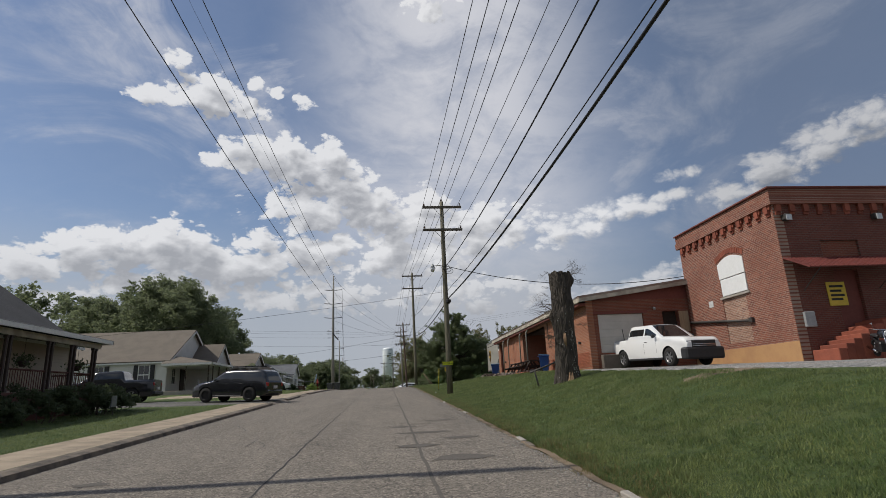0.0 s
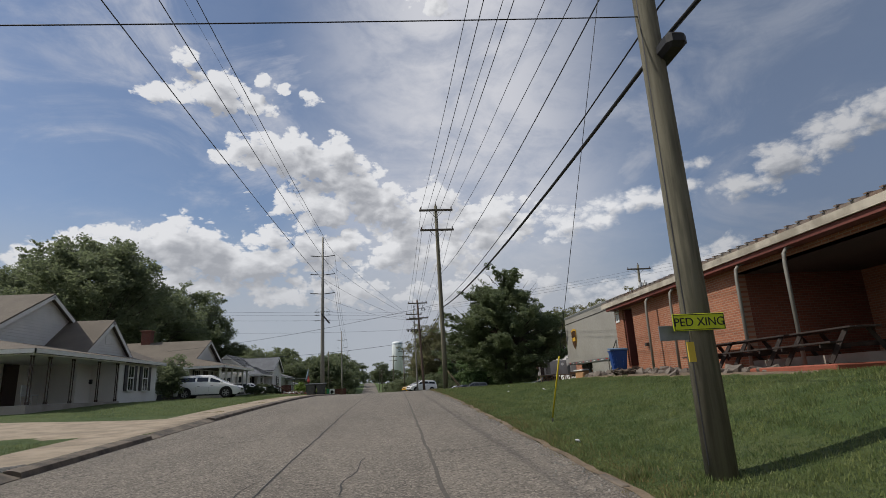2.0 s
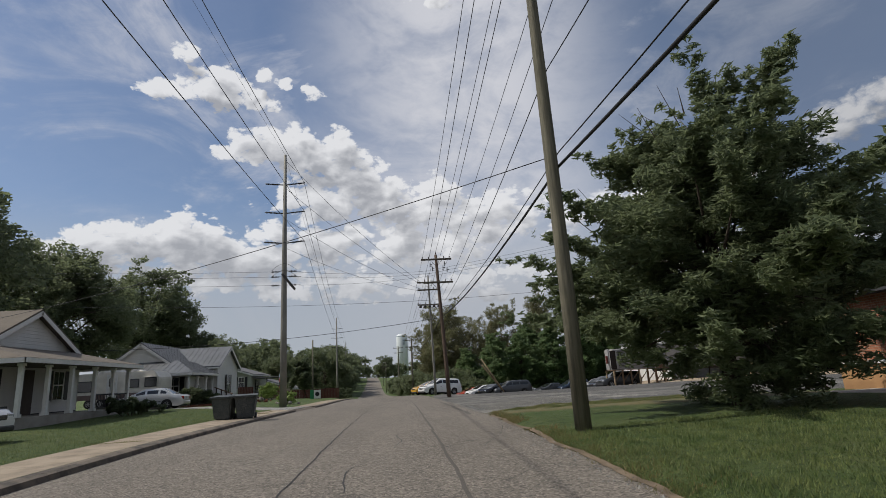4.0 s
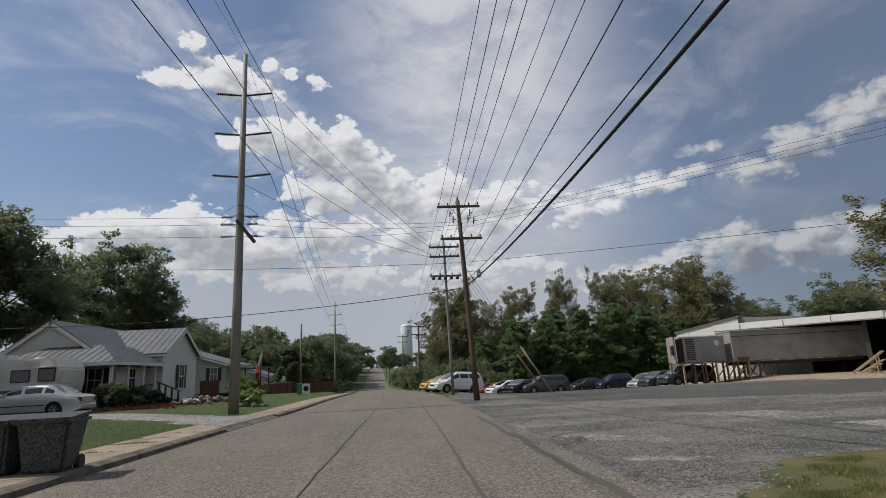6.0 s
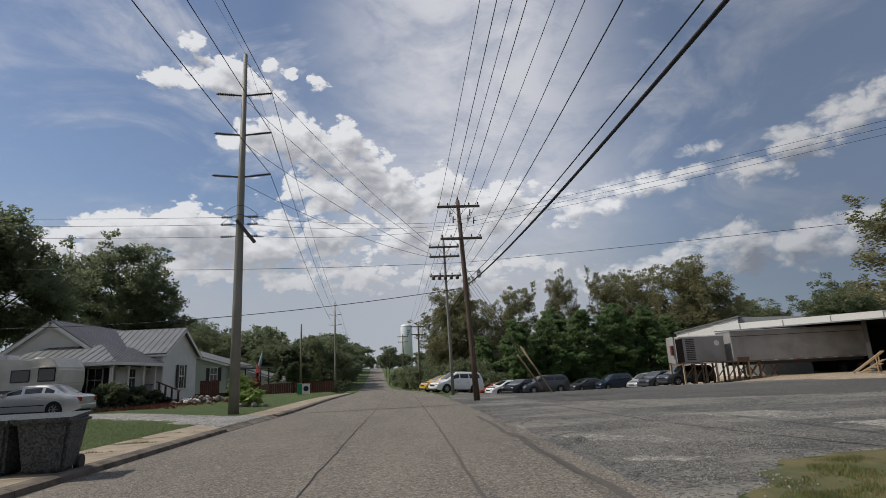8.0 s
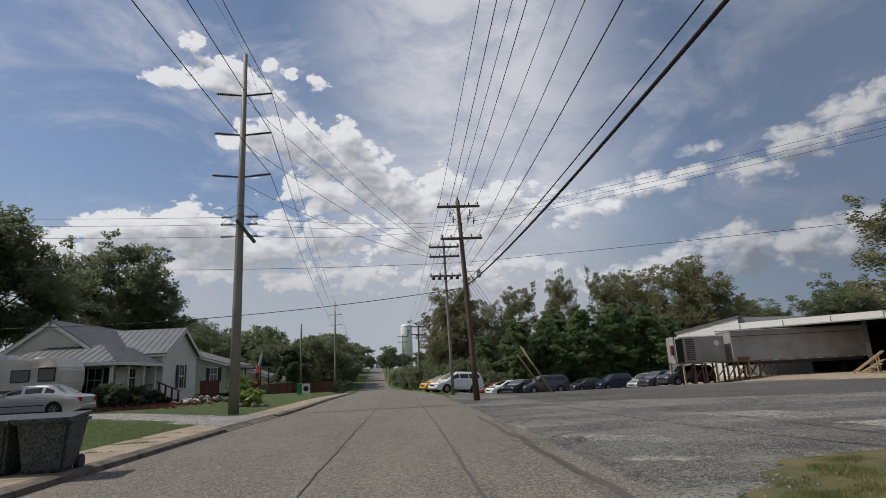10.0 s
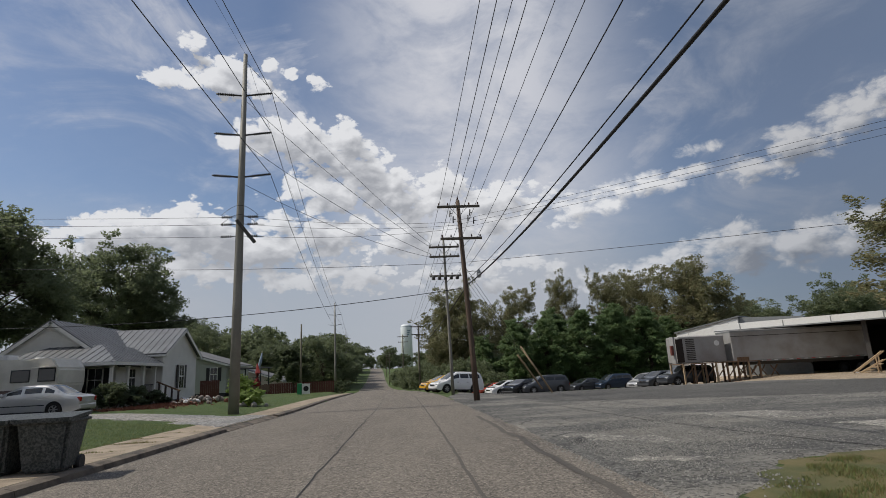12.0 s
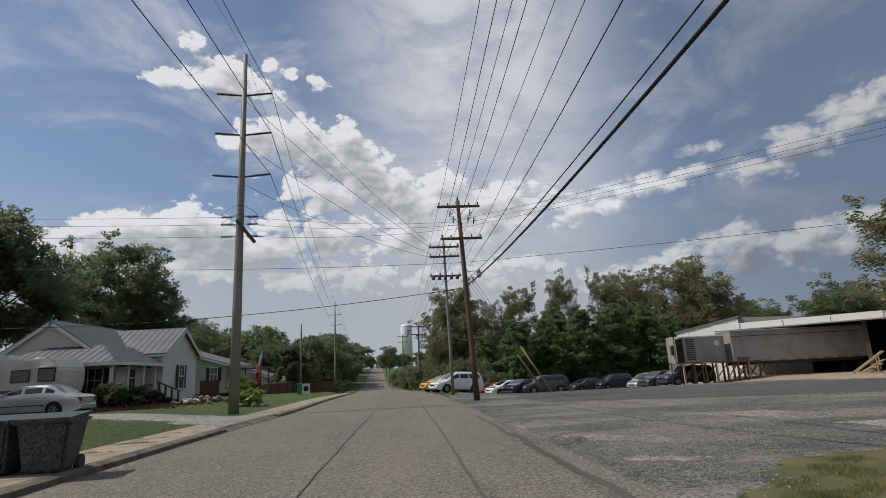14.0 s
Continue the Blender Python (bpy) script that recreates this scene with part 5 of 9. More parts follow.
part("soffit_board", box((10.0, LY0, 5.46), (10.397, LY1, 5.60)), "fascia_red", shed)
part("end_fascia", slab([(9.95, LY0 - 0.38, 5.80), (17.2, LY0 - 0.38, 6.74), (17.2, LY0 - 0.35, 6.74), (9.95, LY0 - 0.35, 5.80)], 0.2), "fascia", shed)
gd = part("garage_door", box((10.98, LY0 + 0.12, 3.0), (13.45, LY0 + 0.16, 4.98)), "door_grey", shed, "grey roller door with a sprayed black mark")
for k in range(5):
    part("panel", box((11.0, LY0 + 0.10, 3.02 + 0.392 * k), (13.43, LY0 + 0.119, 3.02 + 0.392 * k + 0.375), bevel=0.006), "door_grey", gd)
pts = [(12.25, 4.2), (12.28, 3.85), (12.3, 3.62), (12.45, 3.6), (12.62, 3.72), (12.7, 3.95), (12.72, 4.08), (12.98, 4.14), (12.9, 3.92)]
part("spray_mark", sweep([(a, LY0 + 0.093, b) for a, b in pts], 0.016, 4), "graffiti", gd)
part("door_head", box((10.75, LY0 - 0.03, 4.98), (13.7, LY0, 5.12)), "fascia_red", shed)
# near-black plate stands in for the unlit room behind the opening
part("dark_opening", box((14.5, LY0 + 0.3, 4.25), (15.4, LY0 + 0.34, 5.06)), "interior_shade", shed)
part("plywood", box((15.42, LY0 - 0.03, 3.95), (15.93, LY0 - 0.002, 5.02)), "timber_pale", shed)
part("dock_bumper", box((10.9, LY0 - 0.3, 2.2), (13.5, LY0 - 0.01, 2.9), bevel=0.03), "rubble", shed)
part("wall_light", sweep([(14.0, LY0 - 0.02, 5.2), (14.0, LY0 - 0.2, 5.22), (14.0, LY0 - 0.26, 5.12)], [0.03, 0.05, 0.09], 7), "lamp_clear", shed)
# wall behind the doorway, painted near-black for the shade inside
part("inner_wall", box((11.6, 47.9, 2.4), (11.7, 49.3, EAVE)), "interior_shade", shed)
part("door_leaf", box((LX + 0.06, 49.05, 2.95), (LX + 0.95, 49.12, 5.35)), "fascia_red", shed, "open dark door")
part("conduit", rod((LX - 0.05, 29.4, 2.2), (LX - 0.05, 29.4, 5.45), 0.03, n=6), "steel_dark", shed)
part("conduit", rod((LX - 0.05, 34.0, 4.3), (LX - 0.05, 34.0, 5.45), 0.02, n=6), "steel_dark", shed)
for yy, zz in ((29.35, 3.6), (28.4, 3.65), (47.0, 3.7)):
    part("tap", box((LX - 0.14, yy - 0.07, zz - 0.07), (LX, yy + 0.07, zz + 0.07), bevel=0.02), "steel_dark", shed)
for yy in (38.0, 40.02, 43.95, 45.9):
    bm = sweep([(9.95, yy, 2.4), (9.97, yy, 5.0), (10.0, yy, 5.3), (10.12, yy, 5.46), (10.3, yy, 5.5)], 0.05, 8)
    part("pipe_post", bm, "steel", shed)
part("porch_slab", box((9.05, 36.0, 2.0), (LX, LY1, 2.5), bevel=0.03), "corbel", shed, "brick-edged porch slab")
part("recess_floor", box((LX, 34.8, 2.0), (14.6, 40.75, 2.72)), "concrete", shed)
# low rubble wall below the porch
rub = thing("rubble_bank", Matrix.Identity(4), "low bank of tumbled stones and earth below the porch", "rubble", kind="stuff")
bm = bmesh.new()
for k in range(150):
    yy = RNG.uniform(38.2, 50.5)
    xx = 9.45 - abs(RNG.gauss(0, 0.38))
    s = RNG.uniform(0.06, 0.2)
    r = bmesh.ops.create_icosphere(bm, subdivisions=1, radius=s, matrix=pose(xx, yy, land(xx, yy) + s * 0.3, RNG.uniform(0, 90), RNG.uniform(0, 90), RNG.uniform(0, 90)))
    for v in r["verts"]:
        v.co += Vector((RNG.uniform(-1, 1), RNG.uniform(-1, 1), RNG.uniform(-1, 0.4))) * s * 0.35
part("stones", bm, "rubble", rub)
stp = thing("stone_pipes", Matrix.Identity(4), "white and tan pipe stubs at the foot of the wall", "pipe")
for k, (yy, h, r) in enumerate(((30.55, 0.28, 0.05), (30.8, 0.14, 0.08), (31.1, 0.2, 0.06), (31.5, 0.32, 0.035))):
    z = land(10.1, yy)
    part("stub", sweep([(10.15, yy, z - 0.05), (10.15, yy, z + h), (10.05, yy + 0.1, z + h + 0.04)], r, 7), "plate", stp)
dock = thing("dock_sign", Matrix.Identity(4), "white loading dock number sign on the brick", "sign")
part("upper_plate", box((LX - 0.03, 49.50, 5.30), (LX - 0.005, 49.94, 5.58), bevel=0.004), "sign_white", dock)
part("lower_plate", box((LX - 0.03, 49.52, 4.90), (LX - 0.005, 49.92, 5.27), bevel=0.004), "sign_white", dock)
text_mesh("lettering", "DOCK", 0.17, "sign_black", dock, Matrix.Translation((LX - 0.034, 49.72, 5.44)) @ pose(0, 0, 0, 90, 0, -90))
text_mesh("lettering", "1", 0.34, "sign_black", dock, Matrix.Translation((LX - 0.034, 49.72, 5.085)) @ pose(0, 0, 0, 90, 0, -90))
# ---- houses ----
def clad(parent, name, poly, axis, at, out, material, row=0.16):
    """Lapped boards over an upright face. poly: corners (u, z), convex, counted round; axis: the axis along which the face looks; out: +1 or -1."""
    bm = bmesh.new()
    z0, z1 = min(p[1] for p in poly), max(p[1] for p in poly)

    def span(z):
        us = []
        for (a, b), (c, d) in zip(poly, poly[1:] + poly[:1]):
            if (b - z) * (d - z) <= 0 and b != d:
                us.append(a + (c - a) * (z - b) / (d - b))
        return (min(us), max(us)) if len(us) > 1 else None
    z = z0
    while z < z1 - 0.02:
        zt = min(z + row, z1)
        lo, hi = span(z + 0.002), span(zt - 0.002)
        if lo and hi:
            d0, d1 = out * 0.028, out * 0.006
            c = [(lo[0], at + d0, z), (lo[1], at + d0, z), (hi[1], at + d1, zt), (hi[0], at + d1, zt), (lo[0], at, z), (lo[1], at, z)]
            c = [(q[1], q[0], q[2]) if axis == "x" else (q[0], q[1], q[2]) for q in c]
            v = [bm.verts.new(q) for q in c]
            bm.faces.new(v[:4])
            bm.faces.new((v[0], v[4], v[5], v[1]))
        z = zt
    bmesh.ops.recalc_face_normals(bm, faces=bm.faces)
    return part(name, bm, material, parent)


def put(axis, u, d, z):
    return (d, u, z) if axis == "x" else (u, d, z)


def sash(parent, axis, at, out, u, z, w, h, shutters=False, panes=2):
    """A window: frame, glass, glazing bar, sill and perhaps shutters."""
    def bx(u0, u1, d0, d1, za, zb, bm=None, bev=0.0):
        a, b = put(axis, u0, at + out * d0, za), put(axis, u1, at + out * d1, zb)
        return box([min(p, q) for p, q in zip(a, b)], [max(p, q) for p, q in zip(a, b)], bm, bev)
    bm = bx(u - w / 2 - 0.07, u - w / 2, 0.03, 0.075, z - 0.05, z + h + 0.08)
    bx(u + w / 2, u + w / 2 + 0.07, 0.03, 0.075, z - 0.05, z + h + 0.08, bm)
    bx(u - w / 2, u + w / 2, 0.03, 0.075, z + h, z + h + 0.08, bm)
    win = part("window", bm, "trim", parent)
    part("pane", bx(u - w / 2, u + w / 2, 0.03, 0.045, z, z + h), "house_glass", win)
    bm = bx(u - w / 2, u + w / 2, 0.045, 0.062, z + h * 0.49, z + h * 0.54)
    if panes > 1:
        bx(u - 0.012, u + 0.012, 0.045, 0.056, z, z + h, bm)
    part("glazing_bar", bm, "trim", win)
    part("sill", bx(u - w / 2 - 0.1, u + w / 2 + 0.1, 0.03, 0.12, z - 0.09, z - 0.03), "trim", win)
    if shutters:
        for s in (-1, 1):
            c = u + s * (w / 2 + 0.28)
            bm = bx(c - 0.18, c + 0.18, 0.03, 0.06, z - 0.05, z + h + 0.05)
            for k in range(10):
                zz = z + 0.02 + h * k / 10
                bx(c - 0.14, c + 0.14, 0.06, 0.072, zz, zz + h * 0.06, bm)
            part("shutter", bm, "shutter", win, "black louvred shutter")
    return win


def gable_block(parent, x0, x1, y0, y1, z0, eave, peak, ridge, wall, roof, over=0.35, skirt=True, ribs=False, trim="trim"):
    """A block with a gable roof; its walls are clad and its roof has thickness and trimmed edges."""
    part("core", box((x0 + 0.05, y0 + 0.05, z0 - 0.6), (x1 - 0.05, y1 - 0.05, eave - 0.02)), wall, parent)
    if skirt:
        part("foundation", box((x0 + 0.02, y0 + 0.02, z0 - 0.7), (x1 - 0.02, y1 - 0.02, z0)), "shutter", parent)
    if ridge == "x":
        ym = (y0 + y1) / 2
        clad(parent, "siding", [(x0, z0), (x1, z0), (x1, eave), (x0, eave)], "y", y0 + 0.05, -1, wall)
        clad(parent, "siding", [(x0, z0), (x1, z0), (x1, eave), (x0, eave)], "y", y1 - 0.05, 1, wall)
        for xx, o in ((x0 + 0.05, -1), (x1 - 0.05, 1)):
            part("gable", prism([(y0 + 0.05, eave - 0.02), (y1 - 0.05, eave - 0.02), (ym, peak - 0.06)], xx - 0.02 - o * 0.1, xx - 0.02, "x"), wall, parent)
            clad(parent, "siding", [(y0, z0), (y1, z0), (y1, eave), (ym, peak - 0.05), (y0, eave)], "x", xx, o, wall)
        k = (peak - eave) / (ym - y0)
        for s, ye in ((-1, y0 - over), (1, y1 + over)):
            ze = eave - k * over
            c = [(x0 - over, ye, ze), (x1 + over, ye, ze), (x1 + over, ym, peak), (x0 - over, ym, peak)]
            r = part("roof", slab([Vector(p) + Vector((0, 0, 0.12)) for p in c], 0.1), roof, parent)
            bm = box((x0 - over, min(ye, ye - s * 0.03), ze - 0.1), (x1 + over, max(ye, ye - s * 0.03), ze + 0.03))
            for xx in (x0 - over - 0.02, x1 + over - 0.01):
                slab([(xx, ye, ze + 0.03), (xx + 0.03, ye, ze + 0.03), (xx + 0.03, ym, peak + 0.03), (xx, ym, peak + 0.03)], 0.2, bm)
            part("bargeboard", bm, trim, r)
            if ribs:
                bm = bmesh.new()
                q = x0 - over + 0.2
                while q < x1 + over:
                    slab([(q, ye, ze + 0.15), (q + 0.035, ye, ze + 0.15), (q + 0.035, ym, peak + 0.15), (q, ym, peak + 0.15)], 0.035, bm)
                    q += 0.45
                part("seams", bm, roof, r)
    else:
        xm = (x0 + x1) / 2
        clad(parent, "siding", [(y0, z0), (y1, z0), (y1, eave), (y0, eave)], "x", x1 - 0.05, 1, wall)
        clad(parent, "siding", [(y0, z0), (y1, z0), (y1, eave), (y0, eave)], "x", x0 + 0.05, -1, wall)
        for yy, o in ((y0 + 0.05, -1), (y1 - 0.05, 1)):
            part("gable", prism([(x0 + 0.05, eave - 0.02), (x1 - 0.05, eave - 0.02), (xm, peak - 0.06)], yy - 0.02 - o * 0.1, yy - 0.02, "y"), wall, parent)
            clad(parent, "siding", [(x0, z0), (x1, z0), (x1, eave), (xm, peak - 0.05), (x0, eave)], "y", yy, o, wall)
        k = (peak - eave) / (xm - x0)
        for s, xe in ((-1, x0 - over), (1, x1 + over)):
            ze = eave - k * over
            c = [(xe, y0 - over, ze), (xe, y1 + over, ze), (xm, y1 + over, peak), (xm, y0 - over, peak)]
            r = part("roof", slab([Vector(p) + Vector((0, 0, 0.12)) for p in c], 0.1), roof, parent)
            bm = box((min(xe, xe - s * 0.03), y0 - over, ze - 0.1), (max(xe, xe - s * 0.03), y1 + over, ze + 0.03))
            for yy in (y0 - over - 0.02, y1 + over - 0.01):
                slab([(xe, yy, ze + 0.03), (xe, yy + 0.03, ze + 0.03), (xm, yy + 0.03, peak + 0.03), (xm, yy, peak + 0.03)], 0.2, bm)
            part("bargeboard", bm, trim, r)
            if ribs:
                bm = bmesh.new()
                q = y0 - over + 0.2
                while q < y1 + over:
                    slab([(xe, q, ze + 0.15), (xe, q + 0.035, ze + 0.15), (xm, q + 0.035, peak + 0.15), (xm, q, peak + 0.15)], 0.035, bm)
                    q += 0.45
                part("seams", bm, roof, r)


def hip_roof(parent, x0, x1, y0, y1, eave, rise, inset, material, trim="trim", name="hip_roof", ribs=False):
    """A hipped roof or porch roof: four slopes up to a flat or a ridge inset from the eaves."""
    if not isinstance(inset, tuple):
        inset = (inset, inset, inset, inset)
    a = [(x0, y0, eave), (x1, y0, eave), (x1, y1, eave), (x0, y1, eave)]
    b = [(x0 + inset[0], y0 + inset[2], eave + rise), (x1 - inset[1], y0 + inset[2], eave + rise), (x1 - inset[1], y1 - inset[3], eave + rise), (x0 + inset[0], y1 - inset[3], eave + rise)]
    bm = bmesh.new()
    va, vb = [bm.verts.new(p) for p in a], [bm.verts.new(p) for p in b]
    vl = [bm.verts.new((p[0], p[1], p[2] - 0.08)) for p in a]
    fs = [bm.faces.new(vb), bm.faces.new(vl[::-1])]
    for k in range(4):
        j = (k + 1) % 4
        fs += [bm.faces.new((va[k], va[j], vb[j], vb[k])), bm.faces.new((vl[k], vl[j], va[j], va[k]))]
    bmesh.ops.recalc_face_normals(bm, faces=fs)
    r = part(name, bm, material, parent)
    bm = bmesh.new()
    for (p, q) in ((a[0], a[1]), (a[1], a[2]), (a[2], a[3]), (a[3], a[0])):
        lo = [min(p[i], q[i]) - 0.025 for i in (0, 1)]
        hi = [max(p[i], q[i]) + 0.025 for i in (0, 1)]
        box((lo[0], lo[1], eave - 0.2), (hi[0], hi[1], eave - 0.015), bm)
    part("fascia", bm, trim, r)
    if ribs:
        bm = bmesh.new()
        y = y0 + 0.3
        while y < y1:
            t0 = min(1, max(0, (y - y0) / max(inset[2], 0.01), 0))
            s = min(1.0, (y - y0) / max(inset[2], 0.01), (y1 - y) / max(inset[3], 0.01))
            slab([(x1, y, eave + 0.03), (x1, y + 0.035, eave + 0.03), (x1 - inset[1] * s, y + 0.035, eave + rise * s + 0.03), (x1 - inset[1] * s, y, eave + rise * s + 0.03)], 0.03, bm)
            y += 0.45
        x = x0 + 0.3
        while x < x1:
            s = min(1.0, (x - x0) / max(inset[0], 0.01), (x1 - x) / max(inset[1], 0.01))
            slab([(x, y0, eave + 0.03), (x + 0.035, y0, eave + 0.03), (x + 0.035, y0 + inset[2] * s, eave + rise * s + 0.03), (x, y0 + inset[2] * s, eave + rise * s + 0.03)], 0.03, bm)
            x += 0.45
        part("seams", bm, material, r)
    return r


def post(parent, x, y, z0, z1, w=0.11, material="trim"):
    bm = box((x - w / 2, y - w / 2, z0), (x + w / 2, y + w / 2, z1), bevel=0.01)
    box((x - w * 0.75, y - w * 0.75, z0), (x + w * 0.75, y + w * 0.75, z0 + 0.12), bm)
    box((x - w * 0.7, y - w * 0.7, z1 - 0.1), (x + w * 0.7, y + w * 0.7, z1), bm)
    return part("porch_post", bm, material, parent)


def railing(parent, a, b, z, h, material, gap=0.13):
    a, b = Vector((*a, 0)), Vector((*b, 0))
    n = max(2, int((b - a).length / gap))
    rails = [z + 0.1, z + h]
    r = part("railing", rod(a + Vector((0, 0, rails[1])), b + Vector((0, 0, rails[1])), 0.035, n=4), material, parent)
    part("bottom_rail", rod(a + Vector((0, 0, rails[0])), b + Vector((0, 0, rails[0])), 0.03, n=4), material, r)
    for k in range(1, n):
        p = a.lerp(b, k / n)
        part("baluster", rod(p + Vector((0, 0, rails[0])), p + Vector((0, 0, rails[1])), 0.016, n=4), material, r)


# dark-roofed house with a deep porch
h0 = thing("house", Matrix.Identity(4), "dark-roofed house with a deep shaded front porch", "house", "houses along the road")
gable_block(h0, -25.5, -15.6, 10.5, 29.2, 2.05, 4.75, 8.35, "y", "tan_side", "shingle_dark", 0.45, trim="trim")
part("porch_floor", box((-15.6, 11.0, 1.0), (-13.6, 28.0, 2.15), bevel=0.02), "red_brown", h0)
hip_roof(h0, -15.75, -13.3, 10.6, 28.5, 4.62, 0.5, (0.0, 2.0, 0.3, 1.0), "shingle_dark", name="porch_roof")
part("porch_beam", box((-13.8, 11.0, 4.2), (-13.62, 28.1, 4.43)), "fascia", h0)
for yy in (15.8, 18.7, 21.6, 24.2, 25.9, 27.7):
    for d in (-0.13, 0.13):
        post(h0, -13.72, yy + d, 2.15, 4.2, 0.10, "porch_dark")
for a, b in ((15.95, 18.5), (18.9, 21.4), (21.8, 24.0), (24.4, 25.7), (26.1, 27.5)):
    railing(h0, (-13.72, a), (-13.72, b), 2.15, 0.85, "red_brown", 0.14)
railing(h0, (-15.5, 27.8), (-13.75, 27.8), 2.15, 0.85, "red_brown", 0.14)
for yy in (17.4, 23.2):
    sash(h0, "x", -15.6, 1, yy, 2.9, 0.9, 1.4)
part("front_door", box((-15.6, 20.0, 2.15), (-15.53, 20.95, 4.15)), "porch_dark", h0)
for yy in (22.9, 26.7):
    bk = thing("hanging_basket", pose(-13.9, yy, 3.25), "dark leafy plant in a basket hung from the porch", "plant", "hanging baskets")
    part("hanger", rod((0, 0, 0.2), (0, 0, 0.95), 0.008, n=4), "steel_dark", bk)
    bm = sweep([(0, 0, -0.12), (0, 0, 0.0), (0, 0, 0.1)], [0.1, 0.17, 0.2], 8)
    part("basket", bm, "porch_dark", bk)
    vs, fs = [], []
    for k in range(220):
        p = Vector((RNG.gauss(0, 0.17), RNG.gauss(0, 0.17), 0.12 + RNG.gauss(0, 0.14)))
        d = Vector((RNG.uniform(-1, 1), RNG.uniform(-1, 1), RNG.uniform(-1, 1))).normalized() * 0.06
        e = d.orthogonal().normalized() * 0.03
        i = len(vs)
        vs += [p - d, p + e, p + d, p - e]
        fs.append((i, i + 1, i + 2, i + 3))
    quads("foliage", vs, fs, "leaf_bush", bk)

# white cottage with front gable, porch and bay
h1 = thing("house", Matrix.Identity(4), "white clapboard cottage with brown shingle gables and a porch", "house", "houses along the road")
gable_block(h1, -30.0, -19.2, 51.3, 63.5, 2.55, 5.3, 8.55, "x", "white", "shingle", 0.3)
gable_block(h1, -19.3, -16.9, 56.7, 62.6, 2.6, 5.0, 7.25, "x", "white", "shingle", 0.25, skirt=False)
gable_louvre = part("gable_vent", box((-16.93, 59.35, 5.9), (-16.9, 59.95, 6.5), bevel=0.01), "trim", h1)
hip_roof(h1, -19.25, -14.95, 49.9, 63.35, 4.92, 0.75, (0.0, 3.6, 2.6, 2.2), "shingle", name="porch_roof")
part("bay", box((-19.2, 58.25, 2.0), (-15.45, 63.05, 4.75)), "white", h1)
part("bay_foundation", box((-19.2, 58.2, 1.7), (-15.43, 63.1, 2.5)), "shutter", h1)
clad(h1, "siding", [(58.2, 2.5), (63.1, 2.5), (63.1, 4.75), (58.2, 4.75)], "x", -15.45, 1, "white")
clad(h1, "siding", [(-19.2, 2.5), (-15.45, 2.5), (-15.45, 4.75), (-19.2, 4.75)], "y", 58.25, -1, "white")
for yy in (59.55, 61.45):
    sash(h1, "x", -15.44, 1, yy, 3.2, 0.62, 1.35, True)
for xx in (-21.1, -24.9, -28.2):
    sash(h1, "y", 51.32, -1, xx, 3.25, 0.85, 1.65, True)
part("porch_floor", box((-19.2, 50.3, 1.8), (-15.3, 58.2, 2.6), bevel=0.02), "concrete", h1)
part("porch_ceiling", box((-19.2, 50.1, 4.66), (-15.1, 58.2, 4.72)), "trim", h1)
for yy in (50.5, 51.75, 53.6, 55.95, 57.9):
    for d in (-0.09, 0.09):
        post(h1, -15.4, yy + d, 2.6, 4.68, 0.045, "porch_dark")
for xx in (-17.3,):
    post(h1, xx, 50.5, 2.6, 4.68, 0.05, "porch_dark")
part("front_door", box((-19.22, 54.6, 2.6), (-19.12, 55.6, 4.65)), "porch_dark", h1)
sash(h1, "x", -19.2, 1, 52.8, 3.3, 0.8, 1.3)
part("mailbox", box((-17.0, 58.05, 3.6), (-16.8, 58.2, 3.85), bevel=0.02), "shutter", h1)
ch = thing("porch_chair", pose(-16.6, 52.6, 2.6), "pale metal chair on the porch", "chair")
part("seat", box((-0.25, -0.25, 0.4), (0.25, 0.25, 0.44), bevel=0.01), "grey_can", ch)
part("backrest", box((-0.28, -0.25, 0.44), (-0.24, 0.25, 0.9), bevel=0.01), "grey_can", ch)
for a in (-0.22, 0.22):
    for b in (-0.22, 0.22):
        part("leg", rod((a, b, 0), (a, b, 0.4), 0.015, n=5), "grey_can", ch)
# hipped wing and chimney
part("wing", box((-27.5, 63.4, 2.2), (-18.05, 69.8, 5.25)), "white", h1)
clad(h1, "siding", [(63.6, 2.7), (69.85, 2.7), (69.85, 5.25), (63.6, 5.25)], "x", -18.05, 1, "white")
clad(h1, "siding", [(-27.5, 2.7), (-18.05, 2.7), (-18.05, 5.25), (-27.5, 5.25)], "y", 69.8, 1, "white")
hip_roof(h1, -27.9, -17.65, 62.9, 70.2, 5.3, 1.75, (3.6, 3.4, 3.55, 3.55), "shingle")

# white house with a pillared porch
h3 = thing("house", Matrix.Identity(4), "white house with a brown gable roof and pillared porch", "house", "houses along the road")
gable_block(h3, -25.0, -17.6, 75.0, 83.5, 3.0, 5.55, 7.75, "x", "white", "shingle", 0.35)
hip_roof(h3, -17.75, -14.35, 73.9, 83.7, 5.2, 0.75, (0.0, 2.9, 1.5, 1.5), "shingle", name="porch_roof")
part("porch_floor", box((-17.6, 74.3, 2.1), (-14.8, 83.3, 2.95), bevel=0.02), "concrete", h3)
for yy in (74.5, 76.2, 77.9, 79.8, 81.5, 83.1):
    post(h3, -14.85, yy, 2.95, 5.0, 0.16, "trim")
# chimney borrows the mill's shade-darkened brick copy
cm = part("chimney", box((-23.5, 78.85, 7.0), (-22.7, 79.65, 8.85), bevel=0.02), "brick_old_x_shaded", h3, "dark red brick chimney")
part("cap", box((-23.57, 78.78, 8.85), (-22.63, 79.72, 9.0), bevel=0.02), "brick_old_x_shaded", cm)
